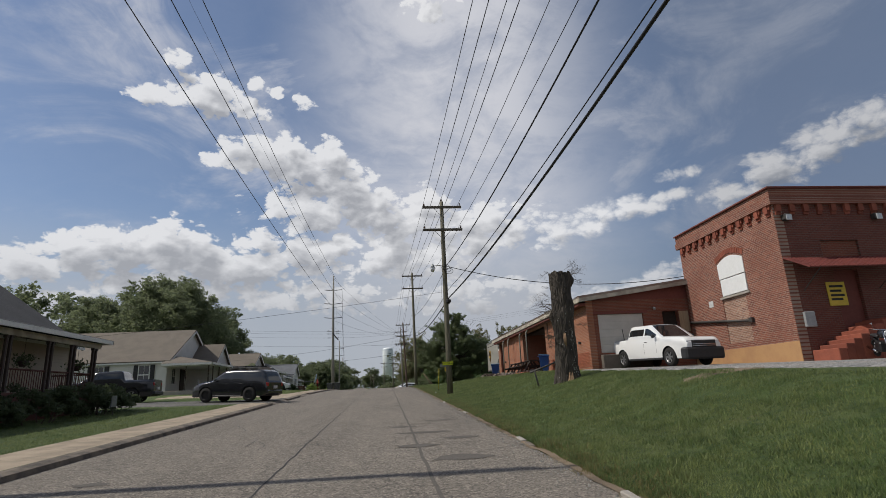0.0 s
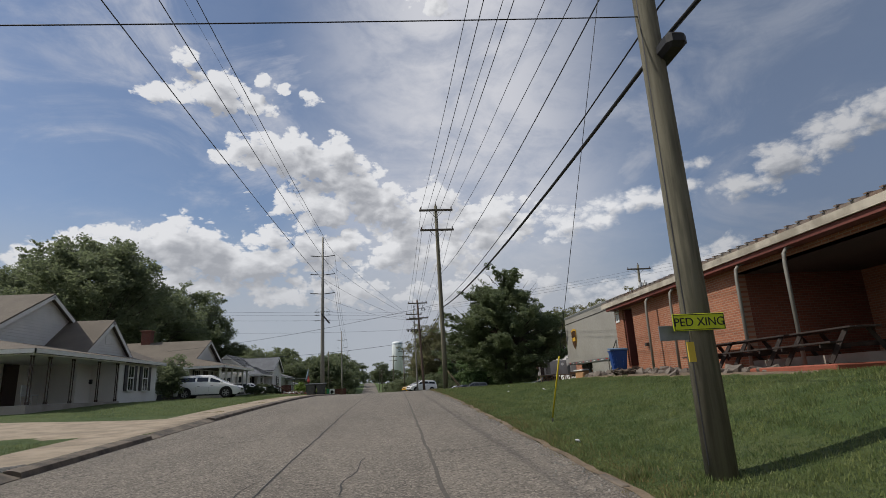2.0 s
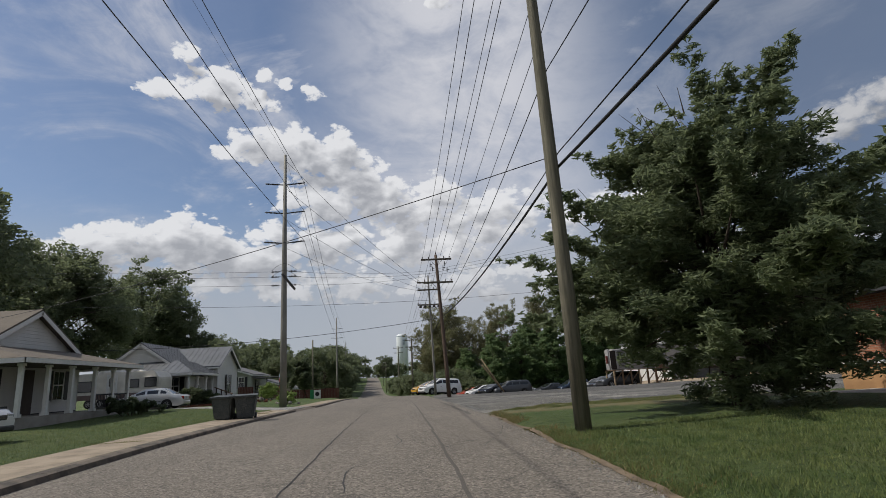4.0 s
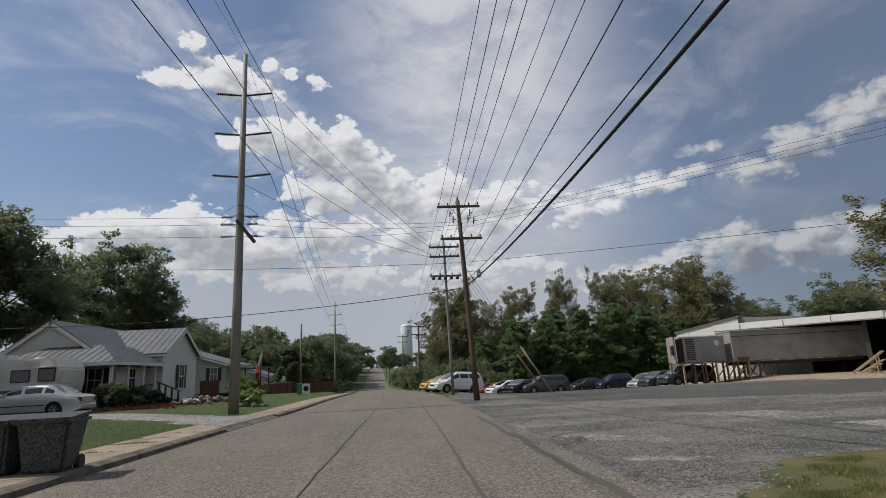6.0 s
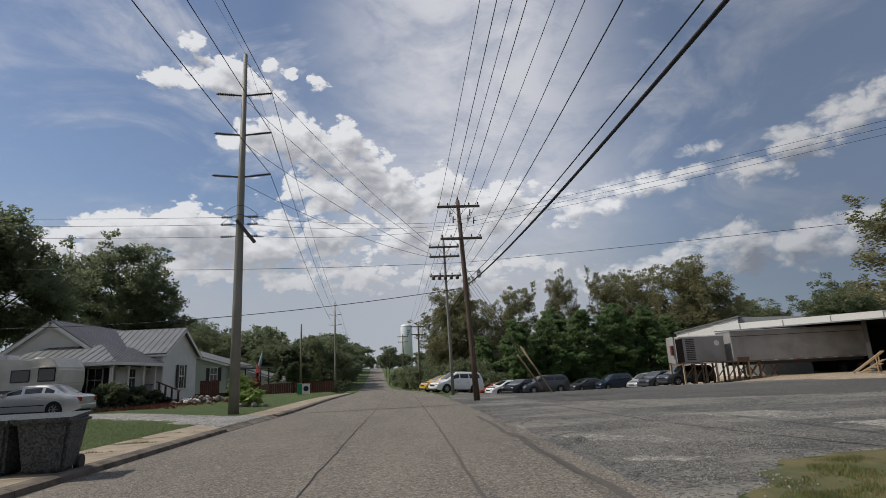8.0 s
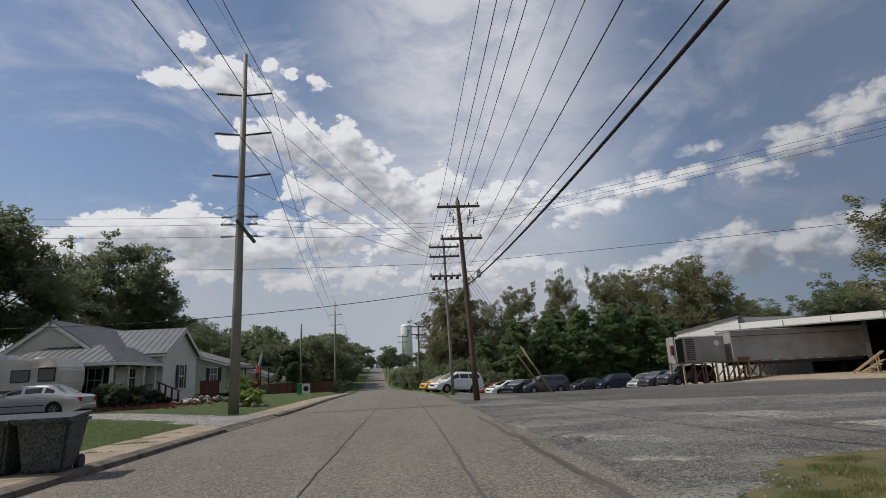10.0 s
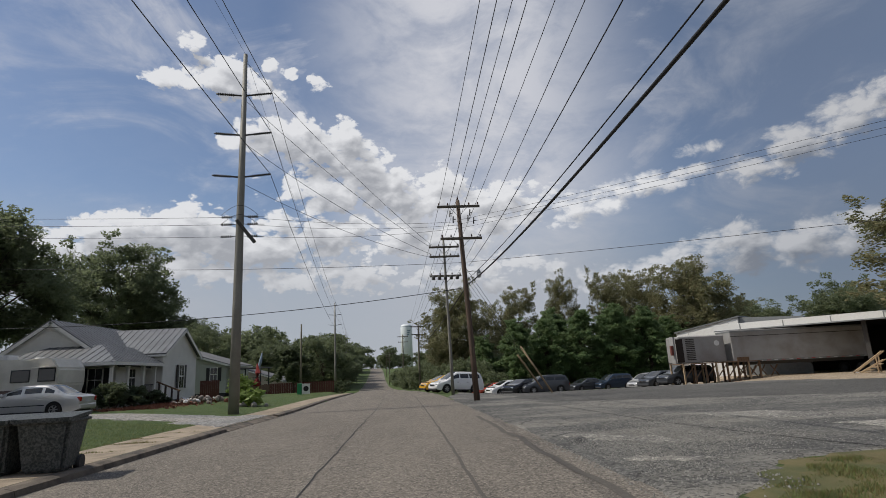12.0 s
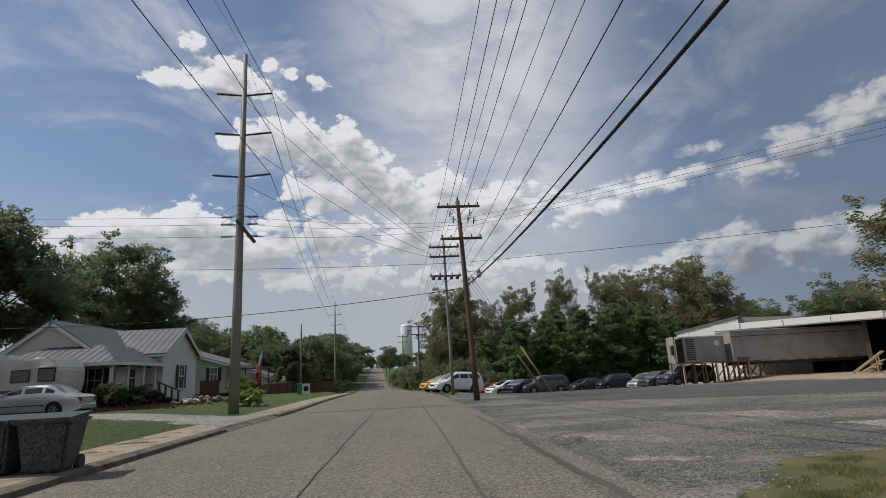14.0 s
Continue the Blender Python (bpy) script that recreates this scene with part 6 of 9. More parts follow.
railing(h3, (-14.85, 79.9), (-14.85, 83.0), 2.95, 0.75, "shutter", 0.14)
sash(h3, "x", -17.6, 1, 76.6, 3.6, 0.8, 1.35, True)
sash(h3, "x", -17.6, 1, 81.6, 3.6, 0.8, 1.35, True)
part("front_door", box((-17.62, 78.6, 2.95), (-17.5, 79.6, 5.0)), "porch_dark", h3)

# white house with standing-seam metal roofs
h4 = thing("house", Matrix.Identity(4), "white house with grey standing-seam metal roof and porch", "house", "houses along the road")
gable_block(h4, -24.5, -16.9, 104.4, 110.6, 2.7, 5.95, 7.75, "x", "white", "metal_roof", 0.3, ribs=True)
gable_block(h4, -25.9, -18.0, 100.4, 108.2, 2.8, 5.15, 7.9, "y", "white", "metal_roof", 0.35, ribs=True)
hip_roof(h4, -24.6, -16.75, 97.8, 104.35, 5.2, 1.15, (2.6, 2.2, 2.7, 0.0), "metal_roof", name="porch_roof", ribs=True)
part("porch_floor", box((-24.4, 98.1, 2.2), (-17.0, 104.2, 3.0), bevel=0.02), "concrete", h4)
for xx, yy in ((-23.8, 98.3), (-20.6, 98.3), (-17.2, 98.3), (-17.2, 100.2), (-17.2, 102.2), (-17.2, 103.9)):
    post(h4, xx, yy, 3.0, 4.98, 0.16, "trim")
railing(h4, (-17.2, 102.3), (-17.2, 103.8), 3.0, 0.8, "shutter", 0.15)
sash(h4, "x", -16.9, 1, 107.6, 3.5, 0.85, 1.6, True)
sash(h4, "y", 100.45, -1, -19.2, 3.5, 0.8, 1.4, True)
part("front_door", box((-21.5, 100.3, 3.0), (-20.6, 100.45, 5.0)), "porch_dark", h4)
sash(h4, "x", -18.0, 1, 102.4, 3.6, 0.8, 1.35)
ramp_ob = thing("wooden_ramp", Matrix.Identity(4), "dark wooden ramp rail down from the porch", "railing")
for k in range(4):
    part("rail_post", box((-16.7 + 0.5 * k, 103.4 - 0.2 * k, land(-15, 103) - 0.1), (-16.6 + 0.5 * k, 103.5 - 0.2 * k, 3.95 - 0.2 * k)), "porch_dark", ramp_ob)
part("handrail", slab([(-16.8, 103.4, 4.0), (-16.8, 103.52, 4.0), (-15.0, 102.8, 3.35), (-15.0, 102.68, 3.35)], 0.08), "timber", ramp_ob)

# further houses
h5 = thing("house", Matrix.Identity(4), "grey-green house with a grey shingle roof and deck", "house", "houses along the road")
gable_block(h5, -32.0, -20.0, 128.0, 137.0, 2.6, 5.7, 7.6, "y", "grey_side", "shingle_grey", 0.4)
sash(h5, "y", 128.02, -1, -25.0, 3.9, 1.1, 1.2)
sash(h5, "y", 128.02, -1, -21.3, 3.9, 0.7, 1.4, True)
sash(h5, "x", -20.0, 1, 131.0, 3.6, 0.9, 1.3, True)
part("deck", box((-19.95, 129.0, 2.4), (-16.4, 133.0, 3.2), bevel=0.02), "timber", h5)
part("deck_roof", box((-19.95, 128.8, 5.1), (-16.2, 133.2, 5.22), bevel=0.02), "shingle_grey", h5)
for xx, yy in ((-16.5, 129.1), (-18.2, 129.1), (-16.5, 132.9)):
    post(h5, xx, yy, 3.2, 5.1, 0.12, "shutter")
railing(h5, (-19.8, 129.1), (-16.5, 129.1), 3.2, 0.85, "shutter", 0.15)
part("dish", sweep([(-23.5, 128.6, 6.3), (-23.5, 128.3, 6.5), (-23.5, 128.2, 6.55)], [0.03, 0.1, 0.32], 10), "steel_dark", h5)
h6 = thing("house", Matrix.Identity(4), "low tan outbuilding with a grey roof", "house", "houses along the road")
gable_block(h6, -30, -19, 152, 160, 1.4, 3.6, 5.4, "y", "tan_side", "shingle_grey", 0.3)
for x, y, w, d, hh in ((-34, 222, 12, 10, 5.5), (-26, 300, 9, 9, 5.2)):
    hx = thing("house", Matrix.Identity(4), "small pale house far off among trees", "house", "houses along the road")
    gable_block(hx, x - w / 2, x + w / 2, y, y + d, land(x, y), land(x, y) + 2.8, land(x, y) + hh, "x", "white", "shingle_grey", 0.3)
    sash(hx, "y", y + 0.02, -1, x - 2, land(x, y) + 1.0, 0.9, 1.2)
    sash(hx, "y", y + 0.02, -1, x + 2, land(x, y) + 1.0, 0.9, 1.2)
# ---- vehicles ----
def wheel(parent, x, y, r, w, rim="rim", spokes=6):
    s = 1 if y > 0 else -1
    prof = [(r * 0.62, -w / 2), (r * 0.9, -w / 2), (r, -w * 0.34), (r, w * 0.34), (r * 0.9, w / 2), (r * 0.62, w / 2)]
    bm = bmesh.new()
    n = 22
    rings = [[bm.verts.new((x + q * math.cos(k * math.tau / n), y + d, r + q * math.sin(k * math.tau / n))) for k in range(n)] for q, d in prof]
    for a, b in zip(rings, rings[1:]):
        for k in range(n):
            f = bm.faces.new((a[k], a[(k + 1) % n], b[(k + 1) % n], b[k]))
            f.smooth = True
    bmesh.ops.recalc_face_normals(bm, faces=bm.faces)
    t = part("wheel", bm, "tyre", parent)
    bm = rod((x, y - s * 0.02, r), (x, y + s * w * 0.22, r), r * 0.62, r * 0.62, 18)
    part("wheel_well", bm, "rim_dark", t)
    bm = bmesh.new()
    for k in range(spokes):
        a = k * math.tau / spokes
        d, e = Vector((math.cos(a), 0, math.sin(a))), Vector((-math.sin(a), 0, math.cos(a)))
        c = Vector((x, y + s * w * 0.3, r))
        p0, p1 = c + d * r * 0.1, c + d * r * 0.62
        for sg in (1,):
            v = [bm.verts.new(q) for q in (p0 - e * r * 0.07, p0 + e * r * 0.07, p1 + e * r * 0.1, p1 - e * r * 0.1)]
            bm.faces.new(v)
    r2 = bmesh.ops.extrude_face_region(bm, geom=bm.faces[:])
    bmesh.ops.translate(bm, verts=[g for g in r2["geom"] if isinstance(g, bmesh.types.BMVert)], vec=(0, s * 0.02, 0))
    rod((x, y + s * w * 0.28, r), (x, y + s * w * 0.4, r), r * 0.13, r * 0.11, 10, bm)
    for k in range(18):
        a, b = k * math.tau / 18, (k + 1) * math.tau / 18
        v = [bm.verts.new((x + q * math.cos(c), y + s * w * d, r + q * math.sin(c))) for q, c, d in ((r * 0.58, a, 0.33), (r * 0.58, b, 0.33), (r * 0.66, b, 0.46), (r * 0.66, a, 0.46))]
        bm.faces.new(v)
    part("rim", bm, rim, t)


def car_shell(L, W, H, base, r, clear, hood, belt, roof, screen, kind):
    """The skin of a car pointing along +x, lofted from cross sections: faces sorted into body, side windows, windscreen and rear window."""
    f, b, half = L / 2, -L / 2, W / 2
    xf, xr, ra = base / 2 + 0.01 * L, -base / 2 + 0.01 * L, r * 1.17
    low = clear + 0.02
    crest = [(roof[0], H - 0.03), (screen + 0.28, hood + 0.04)]
    nose = [(f - 0.62, hood - 0.05), (f - 0.22, hood - 0.14), (f - 0.07, hood - 0.25), (f, hood - 0.40)]
    if kind == "pickup":
        bed = belt + 0.05
        cab = roof[1] - 0.12
        line = [(b, bed - 0.03), (b + 0.06, bed), (cab - 0.06, bed), (cab, belt + 0.1), (cab + 0.12, H - 0.05), (roof[1] + 0.2, H)] + crest + [(f - 0.3, hood - 0.04), (f - 0.07, hood - 0.12), (f, hood - 0.32)]
        rear = (-99, -99)
    elif kind == "sedan":
        line = [(b, belt - 0.16), (b + 0.05, belt - 0.04), (roof[1] - 0.72, belt + 0.03), (roof[1], H - 0.035), (roof[1] + 0.45, H)] + crest + nose
        rear = (roof[1] - 0.70, roof[1] - 0.02)
    else:
        line = [(b, belt - 0.20), (b + 0.05, belt), (b + 0.24, H - 0.14), (b + 0.5, H - 0.03), (roof[0] - 0.7, H)] + crest + nose
        rear = (b + 0.03, b + 0.25)
    n = int(L / 0.045)
    xs = np.linspace(b, f, n + 1)
    top = np.interp(xs, [p[0] for p in line], [p[1] for p in line])
    pad = np.pad(top, 2, mode="edge")
    top = (pad[:-4] + 2 * pad[1:-3] + 3 * pad[2:-2] + 2 * pad[3:-1] + pad[4:]) / 9
    rows, verts = 0, []
    tall = []
    for x, zt in zip(xs, top):
        zb = min(belt + 0.015 * (0.4 - x), zt - 0.06)
        z0 = low + 0.10 * max(0, (abs(x) - (f - 0.35)) / 0.35) ** 2
        for c in (xf, xr):
            if abs(x - c) < ra:
                z0 = max(z0, r + math.sqrt(ra * ra - (x - c) ** 2))
        z0 = min(z0, zb - 0.05)
        hw = half - 0.16 * max(0, (x - (f - 1.0)) / 1.0) ** 2.2 - 0.11 * max(0, (b + 0.8 - x) / 0.8) ** 2.2
        flare = sum(0.018 * max(0, 1 - abs(x - c) / (ra * 1.35)) for c in (xf, xr))
        sec = []
        for k in range(6):
            s = k / 5
            z = z0 + (zb - z0) * s
            u = (z - low) / (belt - low)
            sec.append((hw * (1 - 0.045 * ((u - 0.52) / 0.52) ** 2) + flare * (1 - u), z))
        sec[-1] = (hw * 0.955, zb)
        lean = 0.30 if kind != "pickup" else 0.24
        zr = zb + (zt - zb) * 0.93
        hr = hw * 0.955 - lean * max(0.0, zr - zb) - (0.03 if zt - zb > 0.15 else 0.06)
        for k in range(1, 5):
            s = k / 4
            sec.append((hw * 0.955 + (hr - hw * 0.955) * (s if k > 1 else 0.16), zb + (zr - zb) * s))
        for k in range(1, 6):
            q = 1 - k / 5
            sec.append((hr * q, zr + (zt - zr) * (1 - q**2.6)))
        ring = [(x, y, z) for y, z in sec] + [(x, -y, z) for y, z in sec[-2::-1]]
        rows = len(ring)
        verts += ring
        tall.append(zt - zb)
    pillars = {"sedan": (screen + 0.3, screen - 0.86, screen - 1.72, roof[1] - 0.35), "pickup": (screen + 0.3, screen - 0.92, roof[1] - 0.06), "suv": (screen + 0.3, screen - 0.95, screen - 1.86, b + 0.36)}[kind]
    sets = {"body": [], "window": [], "windscreen": [], "rear_window": []}
    for i in range(n):
        xm = (xs[i] + xs[i + 1]) / 2
        lit = min(tall[i], tall[i + 1]) > 0.24
        for k in range(rows - 1):
            side = min(k, rows - 2 - k)
            key = "body"
            if 6 <= side <= 7 and lit and any(c + 0.05 < xm < a - 0.05 for a, c in zip(pillars, pillars[1:])):
                key = "window"
            elif side >= 10 and roof[0] + 0.03 < xm < screen + 0.22:
                key = "windscreen"
            elif side >= 10 and rear[0] < xm < rear[1]:
                key = "rear_window"
            q = i * rows + k
            sets[key].append((q, q + 1, q + rows + 1, q + rows))
    return np.array(verts), sets, rows, n


def shell_part(name, verts, faces, material, parent):
    used, idx = np.unique(np.array(faces), return_inverse=True)
    return quads(name, verts[used], idx.reshape(-1, 4), material, parent, smooth=True)


def vehicle(name, m, label, category, paint, kind="suv", L=4.8, W=1.9, H=1.75, base=2.8, r=0.37, rim="rim", clear=0.22, hood=1.05, belt=1.08, roof=(0.45, -1.7), screen=1.05, group="", rack=False, trim="plastic"):
    """A road vehicle pointing along +x: lofted body with wheel arches, glass, wheels, lamps, bumpers."""
    v = thing(name, m, label, category, group)
    f, b, half = L / 2, -L / 2, W / 2
    xf, xr, ra = base / 2 + 0.01 * L, -base / 2 + 0.01 * L, r * 1.17
    low = clear + 0.02
    verts, sets, rows, n = car_shell(L, W, H, base, r, clear, hood, belt, roof, screen, kind)
    body = shell_part("body", verts, sets["body"], paint, v)
    for key in ("window", "windscreen", "rear_window"):
        if not sets[key]:
            continue
        mid = rows // 2
        halves = [[q for q in sets[key] if q[0] % rows < mid], [q for q in sets[key] if q[0] % rows >= mid]] if key == "window" else [sets[key]]
        for fs in halves:
            shell_part(key, verts, fs, "car_glass", body)
    for i, nm in ((0, "tail_panel"), (n, "nose_panel")):
        ring = verts[i * rows:(i + 1) * rows]
        quads(nm, ring, [tuple(range(rows))], paint, body)
    part("underbody", box((b + 0.2, -half + 0.17, clear), (f - 0.25, half - 0.17, belt - 0.12)), "plastic", v)
    for x in (xf, xr):
        for sg in (-1, 1):
            wheel(v, x, sg * (half - 0.12), r, 0.23, rim)
    soft = paint if kind != "pickup" and trim == "plastic" else trim
    if kind == "pickup":
        part("front_bumper", box((f - 0.34, -half + 0.03, low - 0.06), (f + 0.09, half - 0.03, low + 0.44), bevel=0.07), trim, v)
        part("rear_bumper", box((b - 0.10, -half + 0.06, low + 0.06), (b + 0.08, half - 0.06, low + 0.28), bevel=0.04), "chrome" if paint == "paint_white" else trim, v)
    else:
        part("front_bumper", box((f - 0.20, -half + 0.16, low - 0.02), (f + 0.035, half - 0.16, low + 0.16), bevel=0.05), "plastic", v)
        part("rear_bumper", box((b - 0.05, -half + 0.14, low + 0.06), (b + 0.14, half - 0.14, low + 0.32), bevel=0.06), soft, v)
    gw, gl = (0.60, 0.50) if kind == "pickup" else (0.40, 0.46)
    part("grille", box((f - 0.14, -gw, hood - gl), (f + 0.025, gw, hood - (0.2 if kind == "pickup" else 0.32)), bevel=0.03), "plastic", v)
    bm = bmesh.new()
    for k in range(2):
        box((f + 0.025, -gw + 0.04, hood - gl + 0.05 + 0.07 * k), (f + 0.034, gw - 0.04, hood - gl + 0.075 + 0.07 * k), bm)
    part("grille_bar", bm, "chrome", v)
    th = belt - 0.30
    for sg in (-1, 1):
        lamp_y = sg * (half - 0.33)
        part("headlamp", box((f - 0.26, lamp_y - 0.15, hood - 0.42), (f - 0.012, lamp_y + 0.15, hood - 0.27 + (0.06 if kind == "pickup" else 0)), bevel=0.03), "lamp_clear", v)
        part("tail_lamp", box((b - 0.012, sg * (half - 0.22) - 0.1, th - 0.04), (b + 0.16, sg * (half - 0.22) + 0.115, th + 0.19), bevel=0.03), "lamp_red", v)
        part("mirror", box((screen - 0.10, sg * (half + 0.06) - 0.1, belt + 0.01), (screen + 0.03, sg * (half + 0.06) + 0.07, belt + 0.16), bevel=0.04), paint if kind != "pickup" else trim, v)
        part("sill", box((xr + ra, sg * (half - 0.06) - 0.05, low - 0.02), (xf - ra, sg * (half - 0.06) + 0.045, low + 0.07), bevel=0.02), "plastic", v)
        for hx in ((screen - 0.72, screen - 1.66) if kind != "pickup" else (screen - 0.78,)):
            part("door_handle", box((hx - 0.1, sg * (half - 0.025) - 0.03, belt - 0.17), (hx + 0.1, sg * (half - 0.025) + 0.02, belt - 0.14), bevel=0.01), trim if paint != "paint_silver" else paint, v)
        for dx in (screen + 0.02, screen - 0.92, screen - 1.84)[: 3 if kind != "pickup" else 2]:
            part("door_gap", box((dx - 0.004, sg * (half - 0.03) - 0.03, low + 0.26), (dx + 0.004, sg * (half - 0.03) + 0.026, belt - 0.22)), "plastic", v)
        if kind == "sedan":
            part("side_strip", box((xr + ra + 0.03, sg * half - 0.02, 0.50), (xf - ra - 0.03, sg * half + 0.012, 0.54)), "plastic", v)
    part("number_plate", box((b - 0.062, -0.16, low + 0.38), (b - 0.005, 0.16, low + 0.54)), "plate", v)
    if kind == "pickup":
        part("bed", box((b + 0.1, -half + 0.14, belt + 0.02), (roof[1] - 0.3, half - 0.14, belt + 0.058)), "plastic", v)
    if rack:
        ht = half - 0.3
        rk = part("roof_rack", box((roof[1] + 0.15, -ht + 0.02, H + 0.07), (roof[0] - 0.15, -ht + 0.07, H + 0.11), bevel=0.01), "rim", v)
        bm = box((roof[1] + 0.15, ht - 0.07, H + 0.07), (roof[0] - 0.15, ht - 0.02, H + 0.11))
        for k in range(4):
            xx = roof[1] + 0.25 + k * (roof[0] - roof[1] - 0.5) / 3
            box((xx - 0.03, -ht + 0.02, H - 0.03), (xx + 0.03, ht - 0.02, H + 0.10), bm)
        part("rail", bm, "rim", rk)
        bm = bmesh.new()
        for k in range(4):
            xx = roof[1] + 0.4 + 0.45 * k
            box((xx, -ht + 0.2, H + 0.11), (xx + 0.3, ht - 0.2, H + 0.19), bm)
        part("load", bm, "plastic", rk)
    return v


def park(x, y, heading, lift=0.035):
    """Where a vehicle stands, pointing along heading degrees from +x, tilted with the ground."""
    z = land(x, y) + lift
    a = radians(heading)
    d = 1.3
    zf, zb2 = land(x + d * math.cos(a), y + d * math.sin(a)), land(x - d * math.cos(a), y - d * math.sin(a))
    pitch = math.degrees(math.atan2(zf - zb2, 2 * d))
    m = Matrix.Translation((x, y, (zf + zb2) / 2 + lift)) @ pose(0, 0, 0, 0, 0, heading) @ pose(0, 0, 0, 0, -pitch, 0)
    return m


vehicle("pickup_truck", park(13.0, 24.9, -82), "white extended-cab pickup truck with a black bumper", "pickup truck", "paint_white", "pickup", 5.85, 1.98, 1.96, 3.6, 0.40, hood=1.25, belt=1.27,
        roof=(0.38, -1.12), screen=1.02, clear=0.3, rim="rim")
vehicle("suv", park(-8.55, 33.55, 160), "black off-road SUV with a loaded roof rack", "car", "paint_black", "suv", 4.82, 1.9, 1.78, 2.79, 0.40, "rim_dark", 0.28, 1.12, 1.14, roof=(0.35, -1.95), screen=0.85, rack=True)
vehicle("pickup_truck", park(-17.3, 36.9, 186), "black crew-cab pickup truck parked by a hedge", "pickup truck", "paint_black", "pickup", 5.9, 2.0, 1.95, 3.57, 0.41, "rim", 0.32, 1.25, 1.28, roof=(0.35, -1.1), screen=0.95)
vehicle("crossover_car", park(-13.75, 68.2, 3), "white crossover car parked on the lawn", "car", "paint_white", "suv", 4.8, 1.88, 1.72, 2.83, 0.39, "rim", 0.24, 1.02, 1.06, roof=(0.3, -1.8), screen=1.2)
vehicle("sedan_car", park(-17.4, 92.15, 182), "silver four-door sedan with worn paint", "car", "paint_silver", "sedan", 4.65, 1.74, 1.44, 2.7, 0.31, "rim", 0.17, 0.9, 0.93, roof=(0.25, -0.95), screen=0.95, trim="plastic")
LOT = "cars in the parking lot"
lot_cars = [
    (4.1, 112.8, 204, "paint_white", "white SUV nosed toward the road", "suv", 1.78),
    (3.5, 118.6, 200, "paint_yellow", "yellow and white service car", "suv", 1.6),
    (10.2, 121.5, 200, "paint_white", "white hatchback", "suv", 1.55),
    (9.4, 125.5, 195, "paint_red", "small red car", "sedan", 1.45),
    (11.2, 118.6, 215, "paint_black", "black hatchback facing the trees", "suv", 1.5),
    (13.0, 117.6, 188, "paint_grey", "dark grey crossover", "suv", 1.72),
    (20.6, 128.0, 200, "paint_grey", "dark sedan", "sedan", 1.45),
    (23.6, 127.6, 196, "paint_blue", "dark blue boxy SUV", "suv", 1.78),
    (25.8, 123.6, 205, "paint_silver", "silver sedan", "sedan", 1.42),
    (25.0, 118.6, 200, "paint_grey", "dark grey hatchback", "suv", 1.55),
    (23.4, 110.4, 188, "paint_grey", "slate grey crossover", "suv", 1.6),
    (17.2, 130.0, 10, "paint_silver", "pale car under the trees", "sedan", 1.42),
]
for x, y, hd, paint, lab, kind, hh in lot_cars:
    if kind == "sedan":
        vehicle("parked_car", park(x, y, hd), lab + " in the parking lot", "car", paint, "sedan", 4.6, 1.78, hh, 2.7, 0.32, "rim", 0.17, 0.9, 0.93, roof=(0.25, -0.95), screen=0.95, group=LOT)
    else:
        vehicle("parked_car", park(x, y, hd), lab + " in the parking lot", "car", paint, "suv", 4.6, 1.85, hh, 2.7, 0.35, "rim", 0.2, 1.0, 1.03, roof=(0.35, -1.6), screen=1.05, group=LOT)
# ---- trees, shrubs and grass ----
def leaf_cloud(centres, radii, count, size, seed, flat=0.75, droop=0.0, sub=11, slim=0.27):
    """Many small leaf sprays, each a bent diamond, in small tufts over the outside of each clump."""
    g = np.random.default_rng(seed)
    centres, radii = np.repeat(np.array(centres), sub, axis=0), np.repeat(np.array(radii), sub)
    m = len(radii)
    d = g.normal(size=(m, 3))
    d /= np.linalg.norm(d, axis=1)[:, None]
    squash = np.array([1, 1, flat])
    centres = centres + d * (radii * (0.35 + 0.65 * g.random(m)))[:, None] * squash
    radii = radii * (0.24 + 0.26 * g.random(m))
    w = radii**2 / (radii**2).sum()
    k = g.choice(m, count, p=w)
    d = g.normal(size=(count, 3))
    d /= np.linalg.norm(d, axis=1)[:, None]
    p = centres[k] + d * (radii[k] * g.random(count) ** 0.45)[:, None] * squash
    a = g.normal(size=(count, 3))
    a[:, 2] *= 0.45
    a[:, 2] -= droop
    a /= np.linalg.norm(a, axis=1)[:, None]
    b = np.cross(a, g.normal(size=(count, 3)))
    b /= np.linalg.norm(b, axis=1)[:, None]
    s = (size * (0.55 + 0.9 * g.random(count)))[:, None]
    n = np.cross(a, b)
    v = np.stack([p - a * s * 0.5, p + b * s * slim + n * s * 0.08, p + a * s * 0.5, p - b * s * slim + n * s * 0.08], axis=1).reshape(-1, 3)
    return v, np.arange(count * 4).reshape(-1, 4)


